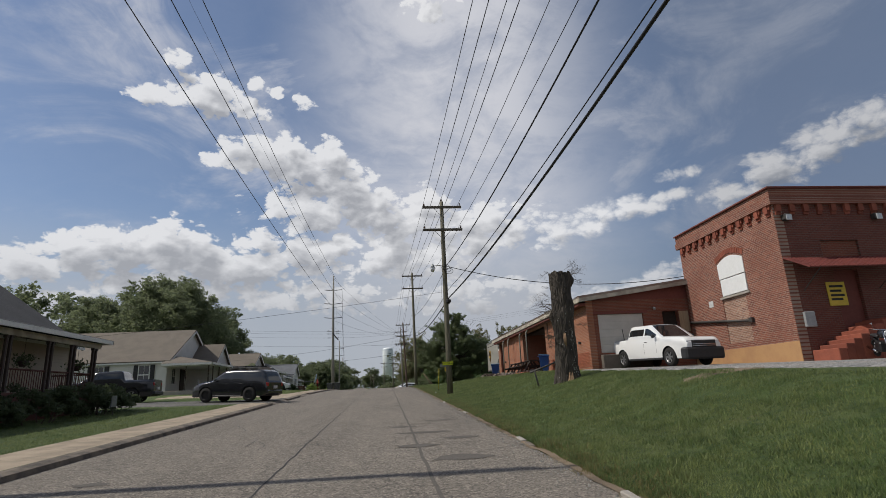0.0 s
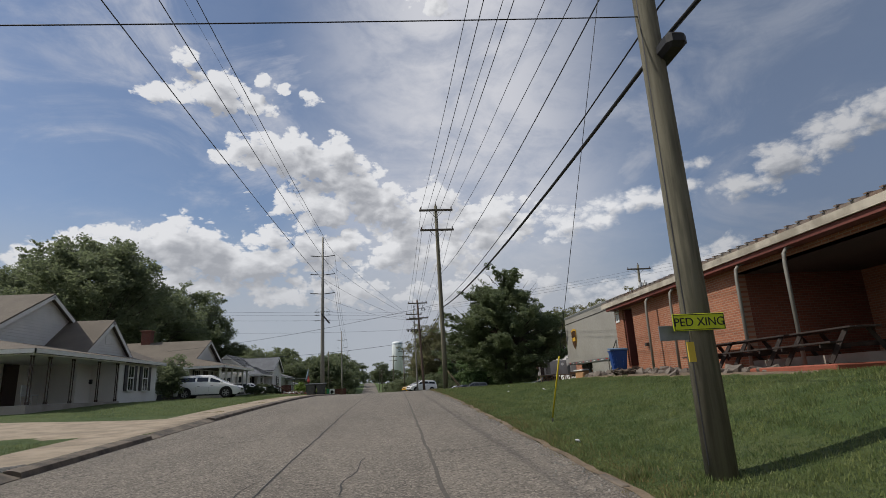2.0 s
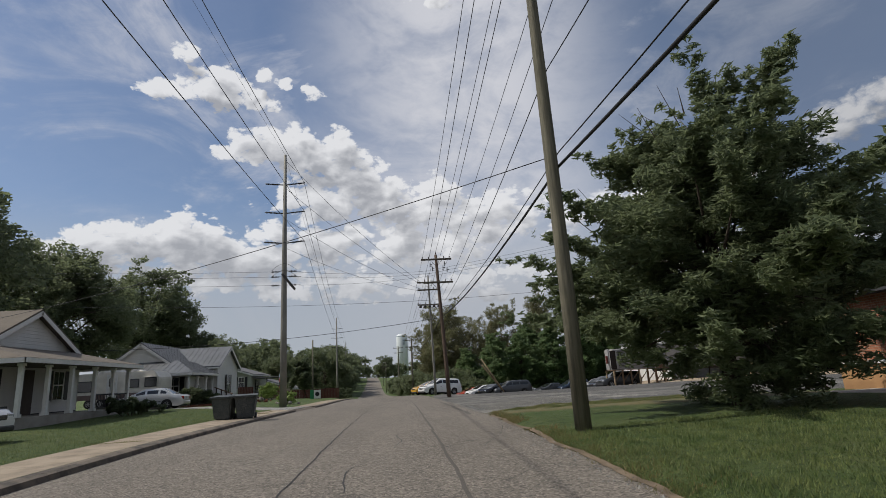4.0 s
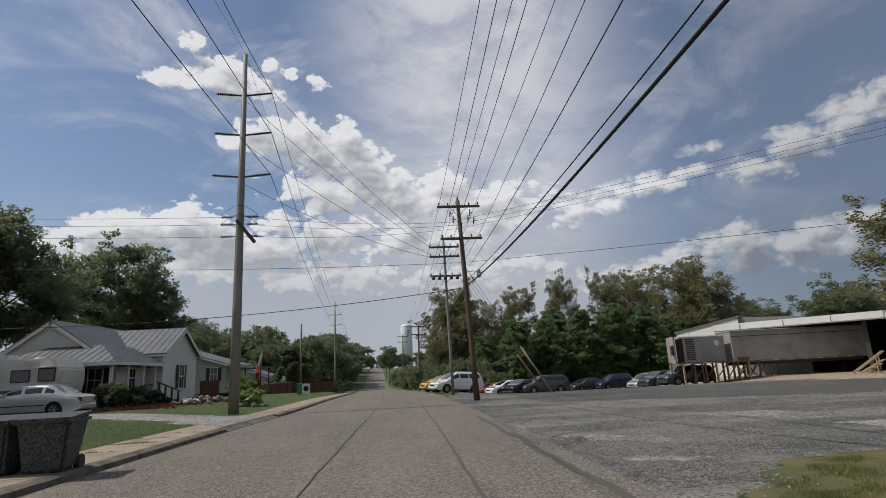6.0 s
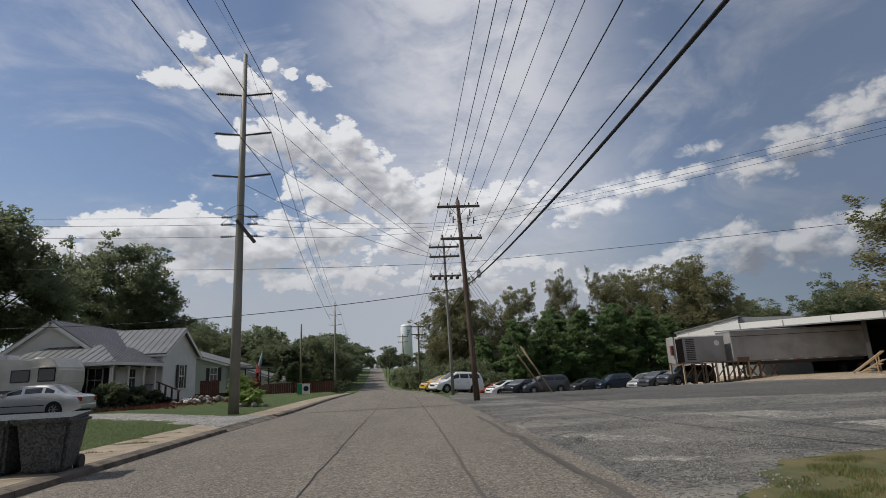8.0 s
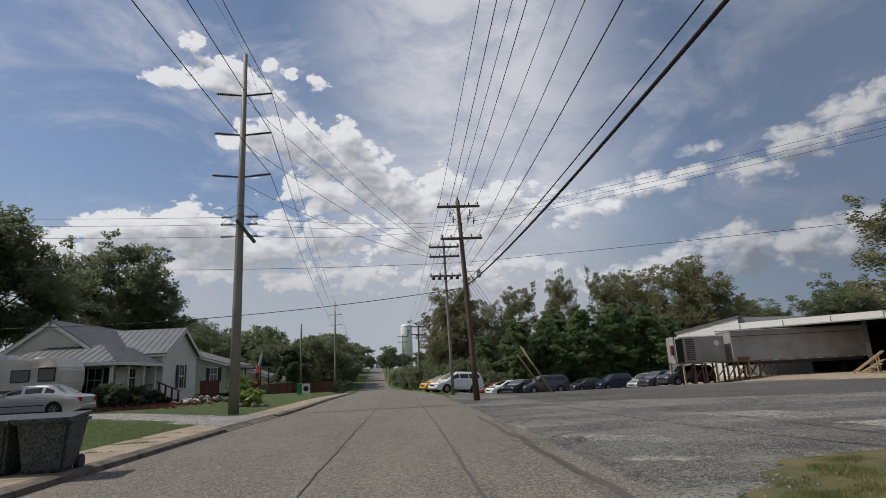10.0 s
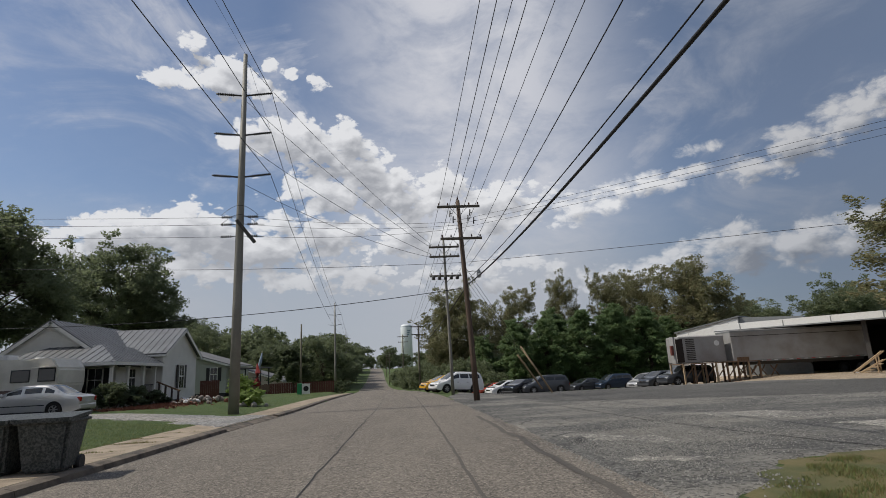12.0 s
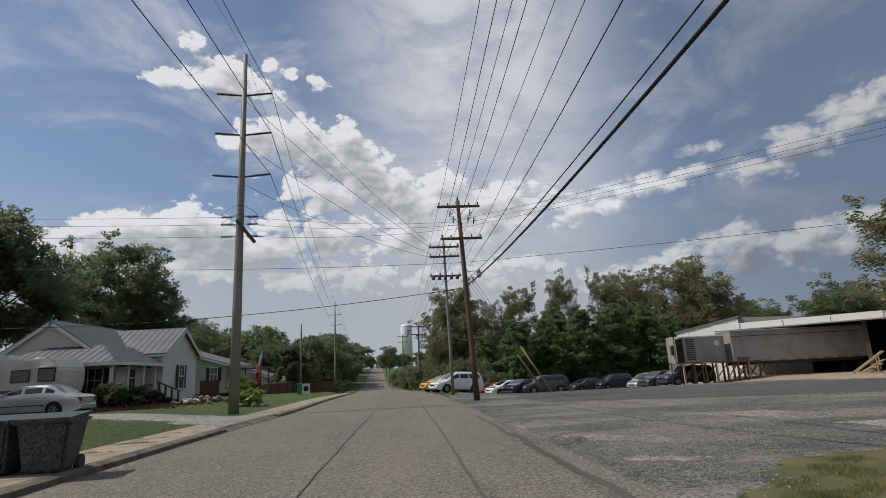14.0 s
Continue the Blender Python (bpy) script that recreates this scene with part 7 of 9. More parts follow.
def tree(x, y, h, cr, base, label, leaf, count, size, seed, tr=0.3, gaps=0.5, shape="round", name="tree", lobes=26, flat=0.75, bark="trunk", group="", zoff=0.0, fat=1.0):
    rg = random.Random(seed)
    t = thing(name, pose(x, y, land(x, y) - 0.1 + zoff), label, "tree" if name == "tree" else "shrub", group)
    trunk_top = base + (h - base) * 0.6
    pts = [Vector((0, 0, 0))]
    for k in range(1, 6):
        pts.append(Vector((rg.uniform(-1, 1) * 0.03 * h, rg.uniform(-1, 1) * 0.03 * h, trunk_top * k / 5)))
    part("trunk", sweep(pts, [tr * 1.35, tr, tr * 0.9, tr * 0.75, tr * 0.5, tr * 0.25], 9), bark, t)
    centres, radii = [], []
    limbs = bmesh.new()
    mid = (h + base) / 2
    for k in range(lobes):
        for _ in range(30):
            u = Vector((rg.uniform(-1, 1), rg.uniform(-1, 1), rg.uniform(-1, 1)))
            if 0.35 < u.length < 1:
                break
        zz = mid + u.z * (h - base) / 2 * 0.86
        rr = cr
        if shape == "cone":
            s = (zz - base) / (h - base)
            rr = cr * (1.05 - 0.85 * s)
        elif shape == "ragged":
            s = (zz - base) / (h - base)
            rr = cr * float(np.interp(s, [0, 0.12, 0.35, 0.55, 0.8, 1.0], [0.72, 0.95, 1.05, 1.0, 0.78, 0.42]))
        elif shape == "vase":
            rr = cr * (0.55 + 0.5 * (zz - base) / (h - base))
        c = Vector((u.x * rr * 0.84, u.y * rr * 0.84, zz))
        rad = cr * rg.uniform(0.20, 0.36) * (0.8 if shape == "cone" else 0.70 if shape == "ragged" else 1) * fat
        centres.append(tuple(c))
        radii.append(rad)
        if k % 2 == 0:
            s0 = rg.uniform(0.35, 0.95)
            a = pts[0].lerp(pts[-1], s0)
            m = a.lerp(c, 0.55) + Vector((0, 0, 0.06 * h * (1 - s0)))
            sweep([a, m, c], [tr * 0.38 * (1.1 - s0), tr * 0.2 * (1.1 - s0) + 0.02, 0.015], 5, limbs)
    for k in range(int(lobes * gaps)):
        a = rg.choice(centres)
        d = Vector((rg.gauss(0, 1), rg.gauss(0, 1), rg.gauss(0.2, 0.7))).normalized()
        if shape == "ragged":
            d = Vector((a[0], a[1], 0.9)).normalized() + d * 0.35
            for q in (0.05, 0.10, 0.15, 0.20):
                centres.append(tuple(Vector(a) + d * cr * q))
                radii.append(cr * (0.10 - 0.25 * q))
            continue
        centres.append(tuple(Vector(a) + d * cr * 0.24))
        radii.append(cr * rg.uniform(0.08, 0.16))
    part("branching", limbs, bark, t)
    v, f = leaf_cloud(centres, radii, count, size, seed, flat, sub=3 if shape == "ragged" else 11, slim=0.13 if shape == "ragged" else 0.27)
    quads("crown", v, f, leaf, t)
    return t


WOOD = "trees behind the houses"
oak_a = tree(-33, 89, 18.5, 9.6, 3.0, "large dark green oak with a broad crown", "leaf_dark", 85000, 0.33, 11, 0.5, 1.0, lobes=80, group=WOOD, fat=0.9)
oak_b = tree(-60, 140, 18.6, 9.2, 4.0, "tall dark green oak with an uneven crown", "leaf_dark", 36000, 0.38, 12, 0.5, 1.0, lobes=56, group=WOOD, fat=0.85)
tree(-48.8, 163, 27.6, 10.6, 7.0, "tall spreading dark green maple behind the metal-roofed house", "leaf_dark", 70000, 0.44, 14, 0.6, 1.2, lobes=90, group=WOOD, fat=0.95)
open_oak = tree(-62, 112, 23, 9.0, 8.0, "thin-crowned tree with branches showing through", "leaf_dark", 9000, 0.6, 13, 0.45, 1.5, lobes=26, group=WOOD)


def again(src, x, y, s=1.0, turn=0, sz=None, zoff=0.0):
    return copy_thing(src, Matrix.Translation((x, y, land(x, y) - 0.1 + zoff)) @ pose(0, 0, 0, 0, 0, turn) @ Matrix.Diagonal((s, s, sz or s, 1)))


again(oak_a, -39.0, 115.5, 0.98, 130)
again(oak_a, -46, 97, 0.9, 70)
again(oak_b, -52, 76, 0.85, 200)
again(open_oak, -74, 100, 0.95, 80)
again(open_oak, -55, 60, 0.8, 120)
again(oak_b, -31, 152, 0.62, 20)
again(oak_a, -38, 165, 0.75, 80)
again(oak_b, -26, 172, 0.55, 170)
FAR = "distant trees along the road"
far_tree = tree(-30, 215, 13, 6.6, -0.5, "dark green broadleaf tree in the distance", "leaf_dark", 11000, 0.55, 21, 0.3, 1.2, lobes=46, group=FAR, fat=1.05)
rg = random.Random(5)
for k in range(48):
    y = 205 + 7.0 * k * (0.8 + 0.4 * rg.random())
    x = mid_x(y) - rg.uniform(11, 42) * (0.7 + y / 900)
    again(far_tree, x, y, rg.uniform(0.95, 1.4), rg.uniform(0, 360))
for k in range(34):
    y = 200 + 10 * k * (0.8 + 0.4 * rg.random())
    x = mid_x(y) + rg.uniform(18, 44) * (1.0 if y < 330 else 1.5)
    again(far_tree, x, y, rg.uniform(0.5, 0.8), rg.uniform(0, 360))
for k in range(14):
    again(far_tree, -60 + 9 * k + rg.uniform(-3, 3), 540 + rg.uniform(0, 60), rg.uniform(0.9, 1.2), rg.uniform(0, 360))
for x, y, s in ((-19.5, 232, 0.95), (-22, 250, 1.1), (-24, 275, 1.2), (-27, 262, 1.2), (-42, 190, 1.0), (-50, 205, 1.1), (-30, 330, 1.3), (-33, 360, 1.4), (-28, 420, 1.4), (-12, 520, 1.5), (-40, 520, 1.5), (-65, 500, 1.7)):
    again(far_tree, x, y, s, 40 * s * 9)
for y, u in ((205, -13), (222, -14), (240, -13), (262, -14), (285, -13.5), (310, -14), (338, -15), (368, -16), (400, -16), (440, -17), (480, -18)):
    again(far_tree, mid_x(y) + u, y, 1.0 + y / 1500, y * 7.0)
myrtle = tree(-15.2, 141, 6.4, 3.2, 0.8, "small dark reddish-green garden tree", "leaf_bush", 7000, 0.35, 22, 0.12, 1.2, lobes=20)
# right side: roadside shrub-tree, pines, pale trees and undergrowth
cedar = tree(8.2, 64.8, 7.95, 4.3, -0.6, "dense dark green shrubby tree with feathery shoots", "leaf_cedar", 150000, 0.20, 31, 0.22, 1.8, "ragged", lobes=240, flat=0.6, fat=1.15)
for k in range(46):
    shoot = bmesh.new()
    a = rg.uniform(0, math.tau)
    q = rg.uniform(0.2, 3.6)
    z = 7.6 - 0.32 * q * q * 0.6 + rg.uniform(-1.2, 0.4)
    p = Vector((q * math.cos(a), q * math.sin(a), z))
    d = Vector((math.cos(a) * 0.7, math.sin(a) * 0.7, 0.75)) * rg.uniform(0.5, 1.3)
    sweep([p - d * 0.4, p, p + d], [0.02, 0.014, 0.005], 4, shoot)
    part("shoot", shoot, "trunk", cedar)
PINES = "trees beyond the parking lot"
pine = tree(14.5, 137, 10.2, 4.3, 0.2, "bushy green pine at the edge of the lot", "leaf_pine", 30000, 0.26, 32, 0.16, 1.0, "cone", lobes=80, flat=0.5, group=PINES)
for x, y, s, tn in ((19.0, 138.5, 1.0, 40), (24.0, 138, 1.1, 90), (29.0, 139, 1.15, 190), (34.0, 140, 1.1, 250), (21.6, 144, 1.2, 300), (38.5, 143, 1.0, 30), (11.0, 144, 0.85, 10), (31.5, 145, 1.2, 120)):
    again(pine, x, y, s, tn)
pale = tree(49, 158, 24.5, 7.6, 2.0, "pale olive tree turning in early autumn", "leaf_light", 42000, 0.33, 33, 0.26, 1.6, lobes=84, group=PINES, fat=0.88)
for x, y, s, sz, tn in ((56, 160, 0.9, 0.9, 70), (37.5, 160, 0.62, 0.92, 140), (28.5, 161, 0.52, 0.9, 210), (7.4, 150, 0.70, 0.76, 260), (7.2, 162, 0.5, 0.70, 20), (12.5, 156, 0.6, 0.70, 99), (19, 160, 0.62, 0.82, 310), (43.5, 165, 0.85, 0.98, 33)):
    again(pale, x, y, s, tn, sz)
brush = tree(14.0, 148, 6.5, 4.8, 0.0, "tangled dark green undergrowth", "leaf_dark", 14000, 0.30, 34, 0.10, 0.8, lobes=50, name="shrub", group=PINES)
for x, y, s, tn in ((8.6, 140, 0.8, 80), (18.5, 147, 1.0, 140), (24.5, 148, 1.0, 200), (31, 149, 1.1, 10), (38, 150, 1.0, 80), (5.6, 146, 0.7, 300), (2.8, 152, 0.65, 100), (45, 150, 1.1, 40), (5.5, 168, 0.9, 0), (1.8, 178, 0.8, 60), (10, 172, 1.0, 120), (51, 152, 1.3, 70), (0.6, 200, 0.8, 10), (-1.0, 235, 0.9, 66), (11.5, 136, 0.5, 20), (57, 150, 1.2, 0)):
    again(brush, x, y, s, tn)
for x, y, s, tn in ((74, 182, 0.9, 10), (83, 186, 0.95, 70), (95, 178, 1.1, 130), (104, 184, 1.1, 190), (66, 190, 0.8, 250), (115, 176, 1.15, 300), (88, 196, 1.0, 20)):
    again(oak_b, x, y, s, tn, s * 0.95)
again(pale, 41.6, 101, 0.95, 110, 0.6)
# bare tree between the oaks
bare = thing("bare_tree", pose(-51.5, 152, land(-51.5, 152)), "leafless grey tree with fine branching", "tree")
bm = bmesh.new()


def fork(p, d, ln, r, depth, rg):
    q = p + d * ln
    sweep([p, p.lerp(q, 0.5) + Vector((rg.gauss(0, 0.05), rg.gauss(0, 0.05), 0.03)) * ln, q], [r, r * 0.8, r * 0.6], 5, bm, False)
    if depth:
        for _ in range(3 if depth > 1 else 4):
            e = (d + Vector((rg.gauss(0, 0.45), rg.gauss(0, 0.45), rg.gauss(0.12, 0.25)))).normalized()
            fork(q, e, ln * rg.uniform(0.55, 0.8), r * 0.55, depth - 1, rg)


fork(Vector((0, 0, 0)), Vector((0.03, 0, 1)), 8.4, 0.40, 4, random.Random(3))
part("branches", bm, "lichen", bare)

# hedges and shrubs by the houses
def shrub(x, y, rx, ry, h, label, leaf, count, size, seed):
    g = random.Random(seed)
    t = thing("shrub", pose(x, y, land(x, y) - 0.05), label, "shrub")
    cs, rs = [], []
    for k in range(22):
        cs.append((g.uniform(-rx, rx) * 0.8, g.uniform(-ry, ry) * 0.8, g.uniform(0.25, 0.85) * h))
        rs.append(h * g.uniform(0.2, 0.32))
    for c in cs[:8]:
        part("stem", sweep([(c[0] * 0.4, c[1] * 0.6, 0), c], [0.03, 0.01], 4), "trunk", t)
    v, f = leaf_cloud(cs, rs, count, size, seed)
    quads("foliage", v, f, leaf, t)
    return t


shrub(-12.3, 17.6, 0.9, 2.6, 1.5, "dark clipped hedge before the porch", "leaf_bush", 8000, 0.11, 41)
shrub(-12.3, 21.6, 0.9, 2.2, 1.45, "dark clipped hedge before the porch", "leaf_bush", 7000, 0.11, 42)
shrub(-12.2, 25.3, 0.9, 1.6, 1.35, "dark round hedge bush before the porch", "leaf_bush", 6000, 0.11, 43)
shrub(-12.6, 28.0, 0.8, 1.1, 1.25, "dark round hedge bush at the porch corner", "leaf_bush", 4500, 0.11, 44)
shrub(-16.0, 67.2, 0.8, 0.9, 3.3, "tall dark shrub against the white wing", "leaf_dark", 9000, 0.16, 45)
shrub(-13.3, 81.0, 0.6, 2.4, 0.95, "low dark bushes before the porch", "leaf_bush", 6000, 0.14, 46)
shrub(-16.0, 98.6, 0.7, 0.9, 1.25, "round dark bush before the porch", "leaf_bush", 4000, 0.14, 47)
shrub(-15.9, 101.2, 0.6, 1.0, 1.0, "dark bushes before the porch", "leaf_bush", 4000, 0.14, 48)
shrub(-16.6, 97.2, 0.8, 0.45, 1.6, "dark rounded bush by the camper", "leaf_bush", 4000, 0.14, 52)
shrub(-14.8, 116.0, 1.2, 1.2, 1.9, "bright green bush by the grey house", "leaf_yellow", 4000, 0.16, 49)
shrub(-9.9, 100.3, 0.5, 0.7, 1.1, "bright green large-leaved garden plant", "leaf_yellow", 260, 0.55, 50)
shrub(-12.0, 165, 2.0, 2.0, 2.2, "round dark roadside bush", "leaf_bush", 4000, 0.25, 51)
shrub(-11.0, 156, 1.6, 1.6, 1.7, "round dark roadside bush", "leaf_bush", 3000, 0.25, 53)


def grass(name, zone, count, hgt, material, seed, label):
    """Blades of grass as one sheet of fine geometry."""
    g = np.random.default_rng(seed)
    spots = []
    while len(spots) < count:
        x, y, ok = zone(g)
        if ok:
            spots.append((x, y))
    x, y = np.array(spots).T
    z = land_many(x, y)
    a, hh, w = g.uniform(0, math.tau, count), hgt * (0.5 + g.random(count)), 0.0045 + 0.006 * g.random(count)
    hh = hh * np.array([0.45 + 1.3 * max(0.0, 0.35 + noise.noise((a * 1.9, b * 1.9, 0.0)) + 0.4 * noise.noise((a * 6.0, b * 6.0, 3.0))) for a, b in spots])
    lx, ly = g.normal(0, 0.4, count) * hh, g.normal(0, 0.4, count) * hh
    vs = np.stack([x - w * np.cos(a), y - w * np.sin(a), z, x + w * np.cos(a), y + w * np.sin(a), z, x + lx, y + ly, z + hh], axis=1).reshape(-1, 3)
    ob = quads(name, vs, np.arange(count * 3).reshape(-1, 3), material)
    tagged(ob, label, "grass", kind="stuff")


def bank_zone(g):
    y = 3 + 60 * g.random() ** 1.25
    x = mid_x(y) + HALF + 0.12 + 7.2 * g.random() ** 1.35
    return x, y, not (y > 49 and x > 10.2) and not (y > 36.5 and x > 8.15 + 0.5 * noise.noise((y * 0.7, 4.0, 0.0))) and not (y < 26.5 and x > 8.4 + 0.4 * noise.noise((y * 0.6, x, 0.0)))


def edge_zone(g):
    y = 2 + 68 * g.random() ** 1.2
    return mid_x(y) + HALF - 0.12 + abs(g.normal(0, 0.32)), y, noise.noise((y * 0.5, 2.0, 0.0)) > -0.25


def left_zone(g):
    y = 10 + 80 * g.random() ** 1.1
    x = mid_x(y) - HALF - 1.85 - 6.0 * g.random() ** 1.3
    return x, y, not any(a - 0.6 < y < b + 1.0 for a, b in ((30.3, 36.3), (39.9, 46.0), (87, 93)))


grass("lawn_grass", bank_zone, 300000, 0.048, "blade", 61, "short green grass blades on the roadside bank")
grass("edge_grass", edge_zone, 42000, 0.055, "blade_dry", 62, "dry brown grass along the road's edge")
def lot_zone(g):
    x, y = 3.2 + 8 * g.random() ** 1.3, 69.8 + 3.2 * g.random()
    return x, y, y < 72.3 - 1.1 * max(0, 5.1 - x) + 0.5 * noise.noise((x * 2, y * 2, 0.0))


grass("lot_grass", lot_zone, 22000, 0.045, "blade", 64, "short green grass at the lot's edge")
grass("lot_straw", lot_zone, 20000, 0.04, "blade_dry", 65, "dry yellow grass at the lot's edge")
def joint_zone(g):
    y = float(g.choice((77.9, 79.6, 80.9, 82.4, 60.6, 66.4, 54.2, 47.6))) + g.normal(0, 0.05)
    return mid_x(y) - HALF - 0.5 - 1.3 * g.random() ** 0.7, y, True


grass("joint_weeds", joint_zone, 5000, 0.04, "blade_dry", 66, "dry weeds in the joints of the pavement")
grass("verge_grass", left_zone, 60000, 0.055, "blade", 63, "short green grass on the front lawns")
# ---- stump, rail, bins, furniture ----
st = thing("tree_stump", pose(6.92, 20.8, land(6.82, 20.8) - 0.34), "tall dead tree trunk with cut top and bare twigs", "tree stump")
n, rows = 120, 130
H0 = 4.58


def stump_at(a, z, rough=1.0):
    """A point on the bark: furrowed, knobbed below the cut, with a buttress at the foot."""
    s = z / H0
    ca, sa = math.cos(a), math.sin(a)
    r = 0.425 + 0.09 * math.exp(-s * 11) - 0.02 * s
    r *= 1 + 0.13 * noise.noise((ca * 1.3, sa * 1.3, z * 0.9)) + 0.06 * noise.noise((ca * 3, sa * 3, z * 2.2))
    r += 0.20 * max(0, math.cos(a - 0.1)) ** 6 * math.exp(-((s - 0.93) / 0.05) ** 2)
    r += 0.10 * max(0, math.cos(a - 0.2)) ** 5 * math.exp(-((s - 0.70) / 0.06) ** 2)
    r += 0.12 * max(0, math.cos(a - 3.0)) ** 5 * math.exp(-((s - 0.62) / 0.05) ** 2)
    r += 0.22 * max(0, math.cos(a + 0.5)) ** 4 * math.exp(-s * 8) + 0.10 * max(0, math.cos(3 * a + 0.6)) * math.exp(-s * 16)
    wa = a + 0.10 * noise.noise((ca * 3, sa * 3, z * 3.0))
    fur = noise.noise((math.cos(wa) * 8.5, math.sin(wa) * 8.5, z * 1.6))
    fine = noise.noise((ca * 19, sa * 19, z * 5.0))
    r += rough * (0.030 * (1 - min(1.0, abs(fur) * 3.2)) * -1.0 + 0.016 * fine + 0.012 * noise.noise((ca * 10, sa * 10, z * 14)))
    cx = -0.02 + 0.10 * s + 0.05 * math.sin(3 * s)
    return Vector((cx + r * ca, r * sa, z))


bm = bmesh.new()
rings = []
for j in range(rows + 1):
    z = -0.1 + (H0 + 0.1) * j / rows
    ring = []
    for k in range(n):
        a = k * math.tau / n
        p = stump_at(a, max(z, 0.0))
        p.z = z
        if j > rows - 6:
            p.z += (0.10 * noise.noise((math.cos(a) * 2, math.sin(a) * 2, 9.0)) + 0.05 * noise.noise((math.cos(a) * 7, math.sin(a) * 7, 2.0))) * (j - rows + 6) / 6
        ring.append(bm.verts.new(p))
    rings.append(ring)
for a, b in zip(rings, rings[1:]):
    for k in range(n):
        bm.faces.new((a[k], a[(k + 1) % n], b[(k + 1) % n], b[k]))
part("trunk", bm, "bark", st)
bm = bmesh.new()
top = [bm.verts.new(stump_at(k * math.tau / 40, H0 - 0.06) - Vector((0, 0, 0.02 * RNG.random()))) for k in range(40)]
c = bm.verts.new((0.10, 0, H0 - 0.10))
for k in range(40):
    bm.faces.new((top[k], top[(k + 1) % 40], c))
part("cut_face", bm, "bark", st)
bm = bmesh.new()
for k in range(9):
    aa = -1.75 + 0.045 * k
    p0, p1, p2 = stump_at(aa, 0.02, 0), stump_at(aa, 0.25, 0), stump_at(aa, 0.42 + 0.12 * (k % 3), 0)
    out = Vector((math.cos(aa), math.sin(aa), 0))
    sweep([p0 + out * 0.10, p1 + out * 0.02, p2], [0.03, 0.035, 0.006], 5, bm)
part("splintered_base", bm, "cut_wood", st, "pale splintered wood at the base")
bm = bmesh.new()
for k in range(5):
    aa = -1.95 + 0.04 * k
    sweep([stump_at(aa, 1.75 - 0.03 * k, 0), stump_at(aa, 1.95, 0) + Vector((0, -0.015, 0)), stump_at(aa, 2.12 + 0.03 * (k % 2), 0)], [0.012, 0.03, 0.006], 5, bm)
part("bare_patch", bm, "cut_wood", st, "pale patch where bark has peeled")
bm = bmesh.new()
spots = [(-1.15, 2.25), (-1.05, 2.1), (-1.0, 1.9), (-0.9, 0.75), (-1.1, 0.9), (-0.8, 0.6)]
for k in range(120):
    if k % 3:
        ca, cz = RNG.choice(spots)
        a, z = ca + RNG.gauss(0, 0.12), cz + RNG.gauss(0, 0.16)
    else:
        a, z = RNG.uniform(-2.6, -0.2), RNG.uniform(0.3, 3.2)
    r = RNG.uniform(0.010, 0.026) * (1.5 if RNG.random() < 0.12 else 1)
    p = stump_at(a, max(0.1, z)) + Vector((math.cos(a), math.sin(a), 0)) * 0.004
    bmesh.ops.create_icosphere(bm, subdivisions=1, radius=r, matrix=Matrix.Translation(p) @ pose(0, 0, 0, 0, 0, math.degrees(a)) @ Matrix.Diagonal((0.22, RNG.uniform(0.7, 1.1), RNG.uniform(0.8, 1.4), 1)))
part("lichen", bm, "lichen", st)


def twig(bm, p, d, ln, r, depth, rg):
    q = p + d * ln
    sweep([p, p.lerp(q, 0.5) + Vector((rg.gauss(0, 0.04), rg.gauss(0, 0.04), rg.gauss(0, 0.04))), q], [r, r * 0.8, r * 0.55], 4, bm, False)
    if depth:
        for _ in range(3):
            e = (d + Vector((rg.gauss(0, 0.5), rg.gauss(0, 0.5), rg.gauss(-0.05, 0.4)))).normalized()
            twig(bm, p.lerp(q, rg.uniform(0.4, 1)), e, ln * rg.uniform(0.5, 0.85), r * 0.65, depth - 1, rg)


rg = random.Random(9)
for side, z, cnt, ln in ((-1, 3.25, 12, 0.42), (-1, 2.85, 6, 0.36), (-1, 1.9, 16, 0.22), (0.7, 4.5, 12, 0.40), (1, 2.6, 4, 0.28), (-1, 4.2, 3, 0.25), (0.2, 2.3, 8, 0.2)):
    bm = bmesh.new()
    for k in range(cnt):
        p = Vector((side * 0.42 + 0.08, RNG.uniform(-0.42, 0.15), z + RNG.uniform(-0.3, 0.3)))
        d = Vector((side, RNG.uniform(-0.6, 0.3), RNG.uniform(-0.25, 0.6))).normalized()
        twig(bm, p, d, ln * RNG.uniform(0.7, 1.3), 0.0062, 2, rg)
    part("twig_spray", bm, "trunk", st)
rail = thing("metal_rail", pose(6.1, 21.9, land(6.1, 21.9) + 0.08), "short black bent metal hand rail in the grass", "railing")
part("post", rod((0.04, 0, -0.3), (-0.12, 0, 0.52), 0.035, n=8), "steel_dark", rail)
part("rail", rod((-0.32, 0, 0.47), (1.0, 0.1, 0.92), 0.035, n=8), "steel_dark", rail)


